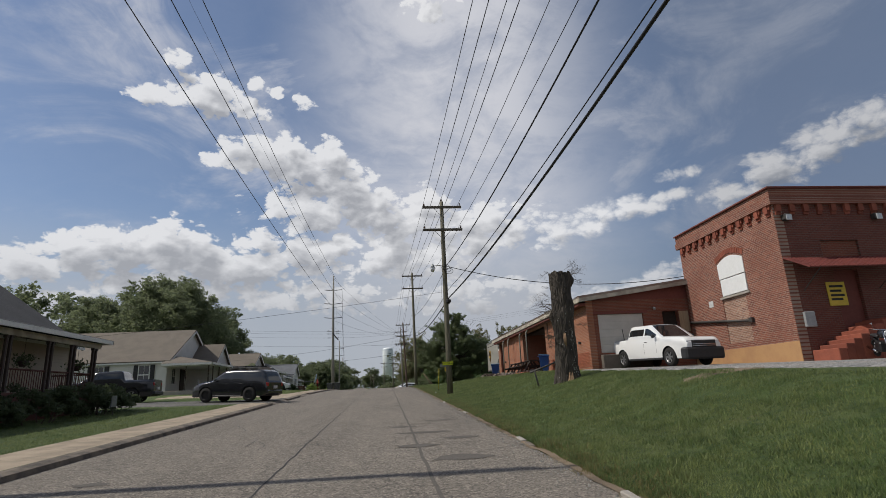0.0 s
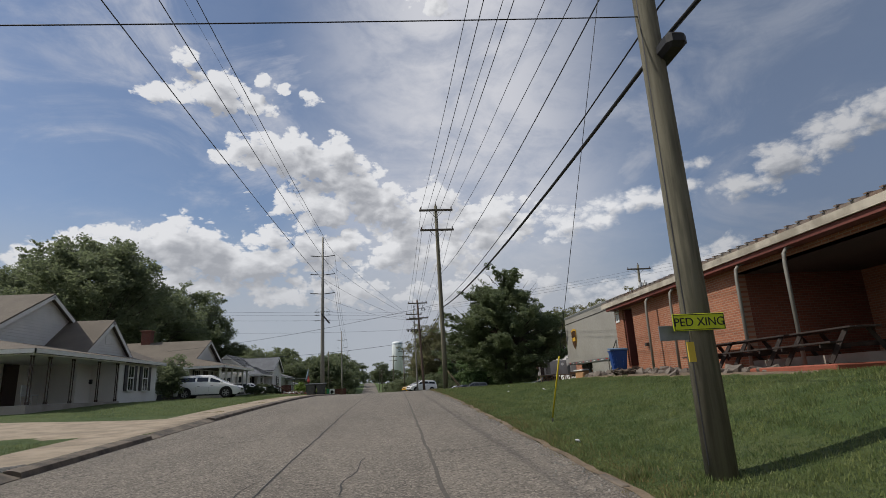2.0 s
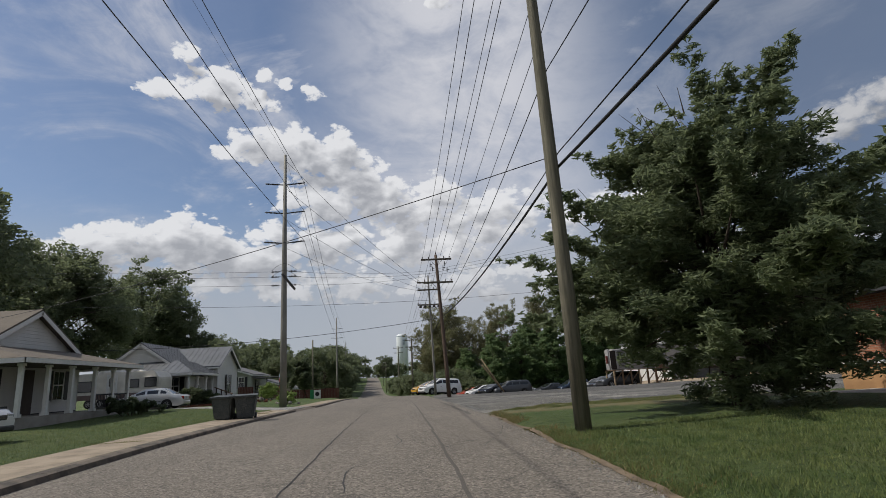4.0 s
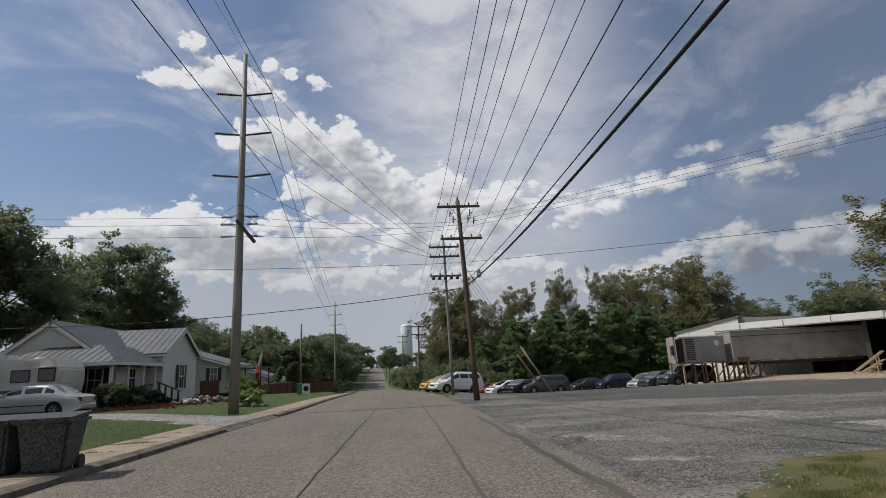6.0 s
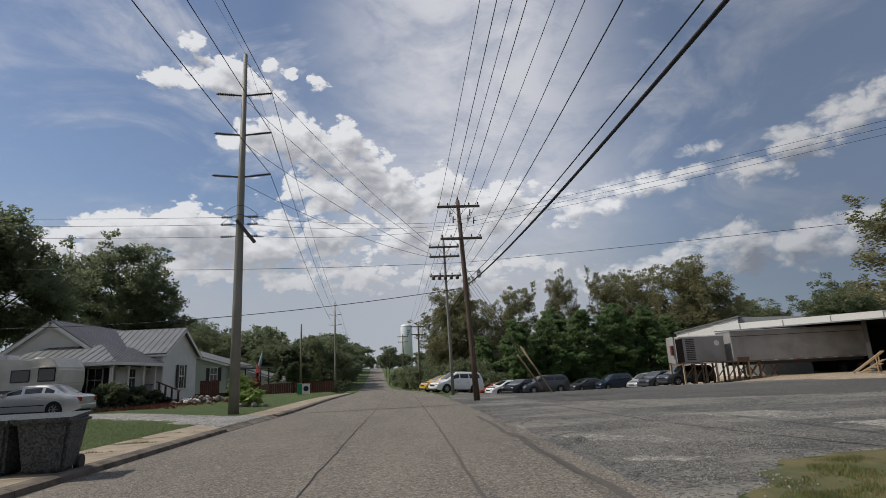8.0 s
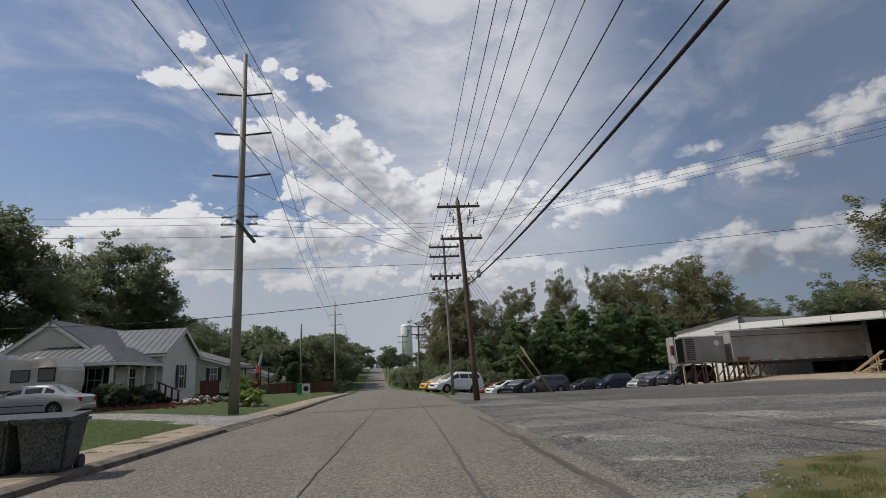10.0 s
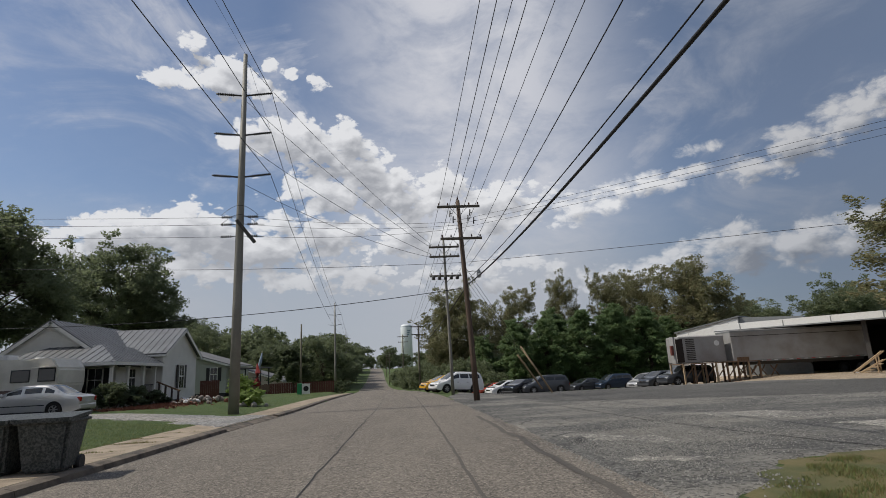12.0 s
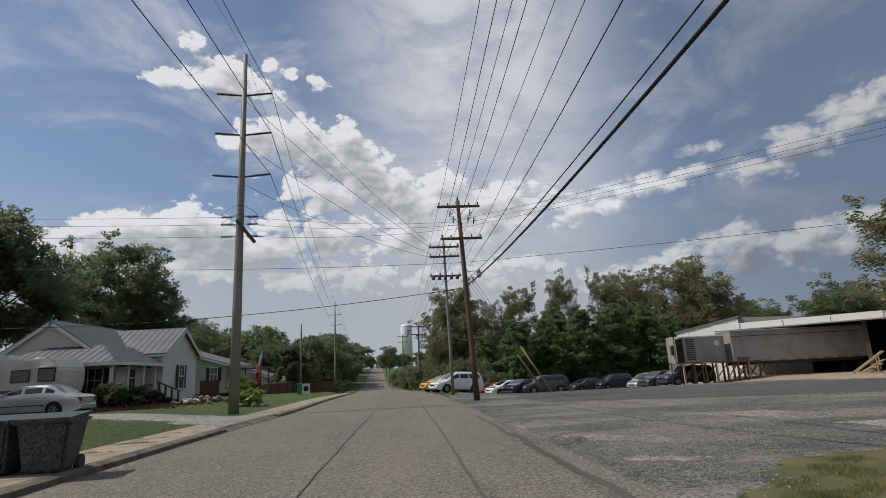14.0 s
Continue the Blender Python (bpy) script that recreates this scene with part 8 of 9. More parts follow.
def blue_bin(x, y, turn, s=1.0, label="blue wheeled recycling bin with a faded lid"):
    b = thing("recycling_bin", pose(x, y, land(x, y) + 0.02, 0, 0, turn), label, "bin", "blue bins")
    w, d, h = 0.66 * s, 0.62 * s, 1.0 * s
    bm = bmesh.new()
    lo = [bm.verts.new((sx * w * 0.36, sy * d * 0.36, 0.06)) for sx, sy in ((-1, -1), (1, -1), (1, 1), (-1, 1))]
    hi = [bm.verts.new((sx * w * 0.5, sy * d * 0.5, h)) for sx, sy in ((-1, -1), (1, -1), (1, 1), (-1, 1))]
    bm.faces.new(lo[::-1])
    bm.faces.new(hi)
    for k in range(4):
        bm.faces.new((lo[k], lo[(k + 1) % 4], hi[(k + 1) % 4], hi[k]))
    bmesh.ops.bevel(bm, geom=bm.edges[:], offset=0.035, segments=2, affect="EDGES")
    part("body", bm, "bin_blue", b)
    part("rim", box((-w * 0.53, -d * 0.53, h - 0.06), (w * 0.53, d * 0.53, h - 0.01), bevel=0.015), "bin_blue", b)
    part("lid", slab([(-w * 0.54, -d * 0.56, h + 0.03), (w * 0.54, -d * 0.56, h + 0.03), (w * 0.5, d * 0.5, h + 0.10), (-w * 0.5, d * 0.5, h + 0.10)], 0.05), "bin_lid", b)
    part("handle", rod((-w * 0.35, d * 0.62, h - 0.02), (w * 0.35, d * 0.62, h - 0.02), 0.02, n=6), "bin_blue", b)
    for sx in (-1, 1):
        part("wheel", rod((sx * w * 0.3, d * 0.38, 0.11), (sx * w * 0.42, d * 0.38, 0.11), 0.11, n=12), "plastic", b)
        part("rib", box((sx * w * 0.2 - 0.02, -d * 0.47, 0.3), (sx * w * 0.2 + 0.02, -d * 0.43, 0.75), m=pose(0, 0.0, 0, 5, 0, 0)), "bin_blue", b)


blue_bin(9.75, 33.3, 75, 0.98)
blue_bin(9.72, 48.62, -10, 1.05, "blue wheeled bin beside the dock steps")


def cart(x, y, turn, lid_tilt=0):
    c = thing("trash_cart", pose(x, y, land(x, y) - 0.02, 0, 0, turn), "pale-specked black wheeled trash cart by the kerb", "bin", "trash carts")
    w, d, h = 0.82, 0.82, 0.92
    bm = bmesh.new()
    lo = [bm.verts.new((sx * w * 0.38, sy * d * 0.34, 0.05)) for sx, sy in ((-1, -1), (1, -1), (1, 1), (-1, 1))]
    hi = [bm.verts.new((sx * w * 0.5, sy * d * 0.5, h)) for sx, sy in ((-1, -1), (1, -1), (1, 1), (-1, 1))]
    bm.faces.new(lo[::-1])
    bm.faces.new(hi)
    for k in range(4):
        bm.faces.new((lo[k], lo[(k + 1) % 4], hi[(k + 1) % 4], hi[k]))
    bmesh.ops.bevel(bm, geom=bm.edges[:], offset=0.05, segments=2, affect="EDGES")
    part("body", bm, "cart", c)
    part("rim", box((-w * 0.54, -d * 0.54, h - 0.07), (w * 0.54, d * 0.54, h - 0.01), bevel=0.02), "cart", c)
    part("lid", slab([(-w * 0.56, -d * 0.58, h + 0.03), (w * 0.56, -d * 0.58, h + 0.03), (w * 0.52, d * 0.55, h + 0.09), (-w * 0.52, d * 0.55, h + 0.09)], 0.06), "cart", c)
    part("handle", rod((-w * 0.4, d * 0.68, h), (w * 0.4, d * 0.68, h), 0.022, n=6), "cart", c)
    for sx in (-1, 1):
        part("wheel", rod((sx * w * 0.34, d * 0.4, 0.13), (sx * w * 0.46, d * 0.4, 0.13), 0.13, n=14), "plastic", c)


cart(-6.45, 75.25, 8)
cart(-7.3, 75.2, -3)
TABLE_Z = 2.5
pt = thing("picnic_table", pose(11.6, 42.3, 2.74), "dark wooden picnic table with attached benches", "table")
pt.matrix_world = pose(9.9, 41.05, TABLE_Z, 0, 0, 90)


def picnic(tb):
    for k in range(5):
        part("top_plank", box((-0.95, -0.36 + 0.147 * k, 0.72), (0.95, -0.36 + 0.147 * k + 0.138, 0.76), bevel=0.005), "picnic", tb)
    for s in (-1, 1):
        for k in range(2):
            part("bench_plank", box((-0.95, s * 0.72 - 0.14 + 0.145 * k, 0.42), (0.95, s * 0.72 - 0.14 + 0.145 * k + 0.135, 0.46), bevel=0.005), "picnic", tb)
        for e in (-0.7, 0.7):
            part("leg", sweep([(e, s * 0.75, 0.0), (e, s * 0.25, 0.72)], [0.06, 0.06], 4), "picnic", tb)
    for e in (-0.62, 0.62):
        part("crossbar", box((e - 0.02, -0.85, 0.34), (e + 0.02, 0.85, 0.42)), "picnic", tb)


picnic(pt)
copy_thing(pt, pose(9.95, 39.0, TABLE_Z, 0, 0, 90))
copy_thing(pt, pose(9.95, 36.95, TABLE_Z, 0, 0, 88))
# dock steps with pipe rails
ds = thing("dock_steps", Matrix.Identity(4), "crumbling concrete dock steps with black pipe rails", "steps")
for k in range(4):
    part("step", box((10.35, 50.15 + 0.3 * k, 1.9), (11.15, 50.15 + 0.3 * (k + 1), 3.2 - 0.25 * k), bevel=0.03), "concrete", ds)
for xx in (10.38, 11.12):
    bm = rod((xx, 50.2, 3.1), (xx, 50.2, 4.15), 0.025, n=6)
    rod((xx, 51.4, 2.2), (xx, 51.4, 3.2), 0.025, n=6, bm=bm)
    rod((xx, 50.2, 4.15), (xx, 51.4, 3.2), 0.025, n=6, bm=bm)
    rod((xx, 50.2, 3.65), (xx, 51.4, 2.7), 0.02, n=6, bm=bm)
    part("pipe_rail", bm, "steel_dark", ds)

# ---- trailers and loading docks ----
def trailer(name, m, L, W, z0, z1, skin, label, badge=False, landing=True):
    t = thing(name, m, label, "trailer")
    bm = box((0, 0, z0), (L, W, z1), bevel=0.05)
    part("box", bm, skin, t)
    bm = bmesh.new()
    for z, h in ((z0 - 0.02, 0.14), (z1 - 0.16, 0.12)):
        box((-0.01, -0.02, z), (L + 0.01, W + 0.02, z + h), bm)
    part("edge_rail", bm, "sign_back", t)
    bm = bmesh.new()
    k = 0.6
    while k < L:
        box((k, -0.002, z0 + 0.12), (k + 0.012, W + 0.002, z1 - 0.16), bm)
        k += 1.22
    part("panel_seams", bm, skin, t)
    part("roof_seam", box((0.02, -0.012, z1 - 0.52), (L - 0.02, -0.001, z1 - 0.47)), "steel_dark", t)
    for k in range(int(L / 0.62)):
        bm = box((0.25 + 0.62 * k, -0.028, z0 + 0.025), (0.25 + 0.62 * k + 0.3, -0.021, z0 + 0.075))
        part("marker_tape", bm, "tape_red" if k % 2 == 0 else "plate", t)
    part("chassis", box((0.3, W * 0.3, z0 - 0.28), (L - 0.3, W * 0.7, z0 - 0.02)), "steel_dark", t)
    for wx in (L - 0.95,):
        for yy in (0.12, W - 0.12):
            wheel(t, wx, yy if yy > 1 else 0.14, 0.5, 0.28, "rim", 8)
    if landing:
        for yy in (0.45, W - 0.45):
            bm = box((2.55, yy - 0.08, 0.1), (2.71, yy + 0.08, z0), bevel=0.01)
            box((2.45, yy - 0.14, 0.0), (2.8, yy + 0.14, 0.1), bm)
            rod((2.63, yy, z0 - 0.55), (3.3, yy, z0 - 0.05), 0.03, n=5, bm=bm)
            rod((2.63, yy, z0 - 0.55), (2.0, yy, z0 - 0.05), 0.03, n=5, bm=bm)
            part("landing_leg", bm, "steel_dark", t)
    return t


tz = land(12.5, 56) + 0.03
ups = trailer("box_trailer", Matrix.Translation((11.3, 60.5, tz)) @ pose(0, 0, 0, 0, 0, -90) , 9.4, 2.5, 3.40 - tz, 6.45 - tz, "trailer", "grey box trailer backed to the loading dock")
part("side_skirt", box((4.2, 0.03, 0.18), (7.5, 0.06, 3.38 - tz), bevel=0.01), "trailer", ups)
part("nose_cap", box((-0.06, 0.1, 5.7 - tz), (0.0, 2.4, 6.0 - tz), bevel=0.02), "sign_black", ups)


def shield(cx, cz, w, h):
    pts = []
    for k in range(9):
        s = k / 8
        pts.append((cx - w + 2 * w * s, cz + h * (0.86 + 0.14 * math.sin(math.pi * s))))
    for k in range(1, 12):
        s = k / 12
        pts.append((cx + w * (1 - s**3.8), cz + h * 0.86 - s * h * 1.86))
    pts.append((cx, cz - h))
    for k in range(11, 0, -1):
        s = k / 12
        pts.append((cx - w * (1 - s**3.8), cz + h * 0.86 - s * h * 1.86))
    return pts


bd = thing("shield_badge", ups.matrix_world.copy(), "gold-edged brown shield emblem on the trailer's side", "sign")
part("gold_field", prism(shield(1.68, 4.92 - tz, 0.44, 0.62), -0.035, -0.025, "y"), "gold", bd)
part("brown_field", prism(shield(1.68, 4.86 - tz, 0.39, 0.56), -0.045, -0.036, "y"), "brown_vinyl", bd)
part("emblem_bar", box((1.40, -0.052, 4.78 - tz), (1.95, -0.046, 5.0 - tz), bevel=0.002), "gold", bd)
# loading docks across the lot: the row stands at an angle to the road
DOCK = Matrix.Translation((28.6, 115.2, land(29, 114))) @ pose(0, 0, 0, 0, 0, -49.4)
OLD_Z = 1.75
old = trailer("old_trailer", Matrix.Translation((27.0, 109.0, OLD_Z)) @ pose(0, 0, 0, 0, 0, -4.5), 11.6, 2.4, 1.48, 4.08, "trailer_old", "stained grey box trailer parked at the far docks", landing=False)
for k, xx in enumerate((1.6, 3.4)):
    bm = bmesh.new()
    for yy in (0.3, 2.1):
        rod((xx - 0.5, yy, 0), (xx + 0.3, yy, 1.15), 0.05, n=5, bm=bm)
        rod((xx + 0.5, yy, 0), (xx - 0.3, yy, 1.15), 0.05, n=5, bm=bm)
    part("stand", bm, "timber", old)
YARD = Matrix.Translation((21.9, 108.7, 2.33))
box_c = thing("container", YARD, "small pale cargo container with a louvred end", "container")
part("shell", box((0.6, 0.4, 1.0), (4.6, 2.6, 3.2), bevel=0.08), "trailer_old", box_c)
for k in range(12):
    part("louvre", box((1.2, 0.36, 1.25 + 0.15 * k), (1.95, 0.4, 1.33 + 0.15 * k)), "steel_dark", box_c)
part("door_frame", box((0.1, 0.3, 1.0), (0.25, 0.9, 3.2), bevel=0.02), "trailer_old", box_c)
# near-black sheet paints the shade of the container's open end
part("open_end", box((0.35, 0.37, 1.1), (0.95, 0.395, 3.0)), "interior_shade", box_c)
part("end_lamp", box((-0.15, 0.3, 1.7), (0.08, 0.5, 2.5), bevel=0.03), "fascia_red", box_c)
part("oval_plate", sweep([(3.9, 0.4, 2.55), (3.9, 0.37, 2.55)], [0.22, 0.22], 14), "sign_white", box_c)
dk = thing("timber_deck", YARD, "rough brown timber dock platform on braced posts", "platform")
for k in range(20):
    part("plank", box((-0.2 + 0.33 * k, -1.4, 0.93), (-0.2 + 0.33 * k + 0.31, 0.9, 0.99)), "timber", dk)
for k in range(8):
    xx = -0.1 + 0.9 * k
    for yy in (-1.3, 0.8):
        part("post", box((xx - 0.06, yy - 0.06, -0.85), (xx + 0.06, yy + 0.06, 0.93)), "timber_pale" if k % 3 == 0 else "timber", dk)
    if k < 7:
        part("brace", rod((xx, -1.3, -0.2), (xx + 0.9, -1.3, 0.85), 0.045, n=4), "timber", dk)
part("rail", box((4.4, -1.35, 1.0), (5.4, -1.29, 1.3)), "timber", dk)
stairs = thing("timber_stairs", DOCK @ Matrix.Translation((11.6, -4.0, 0)), "pale timber stairs and handrail beside the dock", "stairs")
for k in range(5):
    part("tread", box((0.3 * k, 0, 0.2 * k), (0.3 * k + 0.35, 1.2, 0.2 * k + 0.06)), "timber_pale", stairs)
for yy in (0.0, 1.2):
    bm = rod((-0.2, yy, 0.3), (1.7, yy, 1.75), 0.05, n=4)
    rod((-0.2, yy, 0.05), (1.7, yy, 1.15), 0.04, n=4, bm=bm)
    rod((-0.15, yy, -0.1), (-0.15, yy, 0.4), 0.05, n=4, bm=bm)
    rod((1.3, yy, -0.1), (1.3, yy, 1.5), 0.05, n=4, bm=bm)
    part("handrail", bm, "timber_pale", stairs)
wh = thing("loading_warehouse", DOCK, "low white-roofed warehouse with a dark loading bay", "building")
# back wall and soffit carry the bay's shade as near-black colour
part("back_wall", box((2.0, 16.0, -0.5), (45, 16.3, 4.6)), "interior_shade", wh)
part("end_wall", box((2.0, 9.0, -0.5), (2.3, 16.0, 4.3)), "tan_side", wh)
part("roof", slab([(1.2, -1.4, 4.55), (45, -1.4, 4.55), (45, 17, 5.2), (1.2, 17, 5.2)], 0.15), "metal_roof", wh)
part("soffit", box((1.3, -1.3, 4.3), (45, 16.0, 4.36)), "interior_shade", wh)
fs_ob = part("white_fascia", box((1.2, -1.5, 4.22), (45, -1.4, 4.78)), "trim", wh)
part("drip_edge", box((1.2, -1.62, 4.14), (45, -1.5, 4.24)), "sign_back", wh)
for k in range(6):
    part("bay_post", box((12 + 7.0 * k, -0.6, -0.5), (12.3 + 7.0 * k, -0.3, 4.2)), "steel_dark", wh)
    part("gutter_joint", box((3.4 + 3.4 * k, -1.53, 4.2), (3.46 + 3.4 * k, -1.501, 4.7)), "sign_back", fs_ob)
hall = thing("white_hall", Matrix.Translation((28.2, 120.3, 0)) @ pose(0, 0, 0, 0, 0, -49.4), "white sheet-metal hall with a sloping roofline", "building")
part("front_wall", prism([(0, 1.2), (6.1, 1.2), (6.1, 7.4), (0, 6.35)], 0, 0.3, "y"), "trim", hall)
part("roof_edge", slab([(-0.2, -0.15, 6.45), (6.3, -0.15, 7.55), (6.3, 3.0, 7.55), (-0.2, 3.0, 6.45)], 0.12), "metal_roof", hall)
part("grey_bay", prism([(6.1, 1.2), (11.5, 1.2), (11.5, 7.0), (6.1, 7.4)], 0.3, 0.6, "y"), "sign_back", hall, "grey sheet-metal bay beside the gable")
part("lean_to", box((-1.3, 0.2, 1.2), (-0.05, 1.6, 5.6), bevel=0.02), "sign_back", hall, "weathered sheet-metal lean-to")
for k in range(7):
    part("rib", box((0.4 + 0.8 * k, -0.02, 1.3), (0.44 + 0.8 * k, -0.002, 6.25 + 0.125 * k)), "trim", hall)
pump = thing("pump_house", Matrix.Identity(4), "small red brick outbuilding with tan plaster base", "building")
part("wall", box((14.6, 63.8, 1.9), (20.0, 69.0, 5.2)), "brick", pump)
part("plaster_base", box((14.5, 63.7, 1.9), (20.1, 69.1, 3.1), bevel=0.02), "plaster", pump)
part("ledge", box((14.4, 63.6, 3.1), (20.2, 69.2, 3.2), bevel=0.01), "trim", pump)
part("roof", box((14.2, 63.4, 5.2), (20.4, 69.4, 5.35), bevel=0.02), "shingle_dark", pump)

# ---- front yards ----
cmp_ob = thing("camper_trailer", pose(-22.9, 96.5, land(-16, 93) + 0.32, 0, 0, -3), "cream camper trailer with a roof air unit", "camper")
prof = [(-3.4, 0.62), (4.55, 0.62), (4.72, 1.2), (4.72, 2.0), (4.35, 2.55), (-3.4, 2.55)]
bm = prism(prof, -1.15, 1.15, "y")
bmesh.ops.bevel(bm, geom=[e for e in bm.edges], offset=0.07, segments=2, affect="EDGES")
part("shell", bm, "camper", cmp_ob)
part("skirt_band", box((-3.42, -1.165, 0.62), (4.6, 1.165, 0.98)), "camper_dark", cmp_ob)
for a, b, c, d in ((-1.2, -0.2, 1.25, 1.95), (2.35, 3.25, 1.4, 1.95), (3.75, 4.55, 1.4, 2.0)):
    wn = part("window", box((a, -1.185, c), (b, -1.16, d), bevel=0.01), "house_glass", cmp_ob)
    part("frame", box((a - 0.05, -1.178, c - 0.05), (b + 0.05, -1.162, d + 0.05), bevel=0.01), "shutter", wn)
part("door", box((0.9, -1.18, 0.68), (1.7, -1.155, 2.4), bevel=0.02), "trim", cmp_ob)
part("door_window", box((1.1, -1.19, 1.5), (1.5, -1.18, 2.15), bevel=0.02), "house_glass", cmp_ob)
part("window_awning", slab([(3.7, -1.75, 2.08), (4.6, -1.75, 2.08), (4.6, -1.16, 2.12), (3.7, -1.16, 2.12)], 0.03), "camper", cmp_ob)
part("air_unit", box((0.2, -0.4, 2.55), (1.5, 0.4, 2.85), bevel=0.06), "trim", cmp_ob)
part("roof_vent", sweep([(2.9, 0, 2.55), (2.9, 0, 2.66)], [0.28, 0.2], 10), "trim", cmp_ob)
for yy in (-1.0, 1.0):
    for xx in (-0.4, 0.5):
        wheel(cmp_ob, xx, yy, 0.33, 0.2, "rim")
part("hitch_stand", box((3.6, -0.4, 0.0), (3.8, 0.4, 0.62)), "steel_dark", cmp_ob)
bed = thing("mulch_bed", Matrix.Identity(4), "red mulch flower bed before the porch", "flower bed", kind="stuff")
vs, fs = [], []
for k in range(2600):
    x, y = RNG.gauss(-14.9, 0.9), RNG.uniform(95.5, 106.0)
    m = Matrix.Translation((x, y, land(x, y) + 0.02 + 0.06 * RNG.random())) @ pose(0, 0, 0, RNG.uniform(0, 90), RNG.uniform(0, 90), RNG.uniform(0, 90))
    for c in ((-0.08, -0.03, 0), (0.08, -0.035, 0.01), (0.08, 0.035, 0.0), (-0.08, 0.03, 0.012)):
        vs.append(m @ Vector(c))
    fs.append((4 * k, 4 * k + 1, 4 * k + 2, 4 * k + 3))
quads("chips", vs, np.array(fs), "mulch", bed)
for k in range(120):
    x, y = RNG.gauss(-14.0, 0.7), RNG.gauss(102.9, 1.3)
    s = RNG.uniform(0.07, 0.2)
    rock = thing("garden_stone", pose(x, y, land(x, y) + s * 0.5 + RNG.random() * 0.3 * max(0.0, 1 - abs(y - 102.9) / 2), RNG.uniform(0, 90), RNG.uniform(0, 90), RNG.uniform(0, 90)), "pale rounded garden stone in a heap", "stone", "heap of garden stones")
    bm = bmesh.new()
    bmesh.ops.create_icosphere(bm, subdivisions=2, radius=s)
    for v in bm.verts:
        v.co *= 1 + 0.22 * noise.noise(v.co * 6 + Vector((k, 0, 0)))
        v.co.z *= 0.7
    part("stone", bm, ("stone", "concrete", "rubble", "mulch", "stone", "plate", "rubble")[k % 7], rock)
for k in range(14):
    x, y = RNG.gauss(-9.8, 0.35), RNG.gauss(99.8, 0.5)
    s = RNG.uniform(0.1, 0.2)
    rock = thing("garden_stone", pose(x, y, land(x, y) + s * 0.6, 0, 0, RNG.uniform(0, 90)), "pale garden stone by the large-leaved plant", "stone", "heap of garden stones")
    bm = bmesh.new()
    bmesh.ops.create_icosphere(bm, subdivisions=2, radius=s)
    for v in bm.verts:
        v.co *= 1 + 0.22 * noise.noise(v.co * 6 + Vector((k, 5, 0)))
    part("stone", bm, "concrete", rock)
umb = thing("patio_umbrella", pose(-14.2, 118.5, land(-14.2, 118.5)), "closed dark red patio umbrella", "umbrella")
part("pole", rod((0, 0, 0), (0, 0, 3.0), 0.03, n=8), "steel_dark", umb)
part("canopy", sweep([(0, 0, 0.9), (0.05, 0, 1.2), (0.1, 0, 2.1), (0.04, 0, 2.95)], [0.32, 0.36, 0.24, 0.05], 10), "red_cloth", umb)
fence = thing("lattice_fence", Matrix.Identity(4), "low dark red board fence beside the house", "fence")
for k in range(10):
    part("board", box((-17.6 + 0.16 * k, 113.6, land(-17, 113) - 0.05), (-17.6 + 0.16 * k + 0.14, 113.65, land(-17, 113) + 1.5)), "red_brown", fence)
back_fence = thing("back_fence", Matrix.Identity(4), "dark board fence behind the lawn", "fence")
for k in range(40):
    part("board", box((-20.5 + 0.25 * k, 147.0, land(-15, 147) - 0.1), (-20.5 + 0.25 * k + 0.22, 147.05, land(-15, 147) + 1.5)), "red_brown", back_fence)
gs = thing("garden_sign", pose(-11.6, 130, land(-11.6, 130)), "white panel with a dark round print and green box", "sign")
part("panel", box((-0.45, 0, 0.1), (0.45, 0.04, 1.25), bevel=0.01), "sign_white", gs)
part("print", sweep([(0, -0.002, 0.7), (0, -0.012, 0.7)], [0.3, 0.3], 12), "sign_black", gs)
part("green_box", box((-1.0, 0, 0.0), (-0.5, 0.5, 1.3), bevel=0.03), "green_box", gs)
flag = thing("flagpole", pose(-15.2, 123, land(-15.2, 123)), "leaning flagpole with a furled pale blue flag", "flag")
part("pole", rod((0, 0, 0), (0.35, 0, 4.4), 0.035, 0.025, 8), "steel", flag)
part("cloth", sweep([(0.33, 0, 4.2), (0.22, -0.05, 3.4), (0.02, 0.04, 2.7), (-0.08, 0, 2.4)], [0.05, 0.16, 0.14, 0.05], 6), "flag", flag)
# ---- motorcycle by the steps ----
mc = thing("motorcycle", pose(17.35, 17.6, land(17.35, 17.6) + 0.03, 0, 10, -118), "black motorcycle with chrome forks on its stand", "motorcycle")
for xx in (-0.7, 0.72):
    bm = bmesh.new()
    pts = [(xx + 0.28 * math.cos(a), 0, 0.32 + 0.28 * math.sin(a)) for a in [k * math.tau / 20 for k in range(21)]]
    w = part("wheel", sweep(pts, 0.06, 7, caps=False), "tyre", mc)
    bm = rod((xx, -0.05, 0.32), (xx, 0.05, 0.32), 0.06, n=10)
    for k in range(8):
        a = k * math.tau / 8
        rod((xx, 0, 0.32), (xx + 0.25 * math.cos(a), 0, 0.32 + 0.25 * math.sin(a)), 0.012, n=4, bm=bm)
    part("spokes", bm, "rim", w)
part("engine", box((-0.25, -0.18, 0.25), (0.25, 0.18, 0.6), bevel=0.05), "rim_dark", mc)
part("tank", sweep([(0.35, 0, 0.82), (0.15, 0, 0.88), (-0.15, 0, 0.80)], [0.09, 0.17, 0.1], 10), "paint_black", mc)
part("seat", box((-0.75, -0.13, 0.70), (-0.12, 0.13, 0.80), bevel=0.04), "plastic", mc)
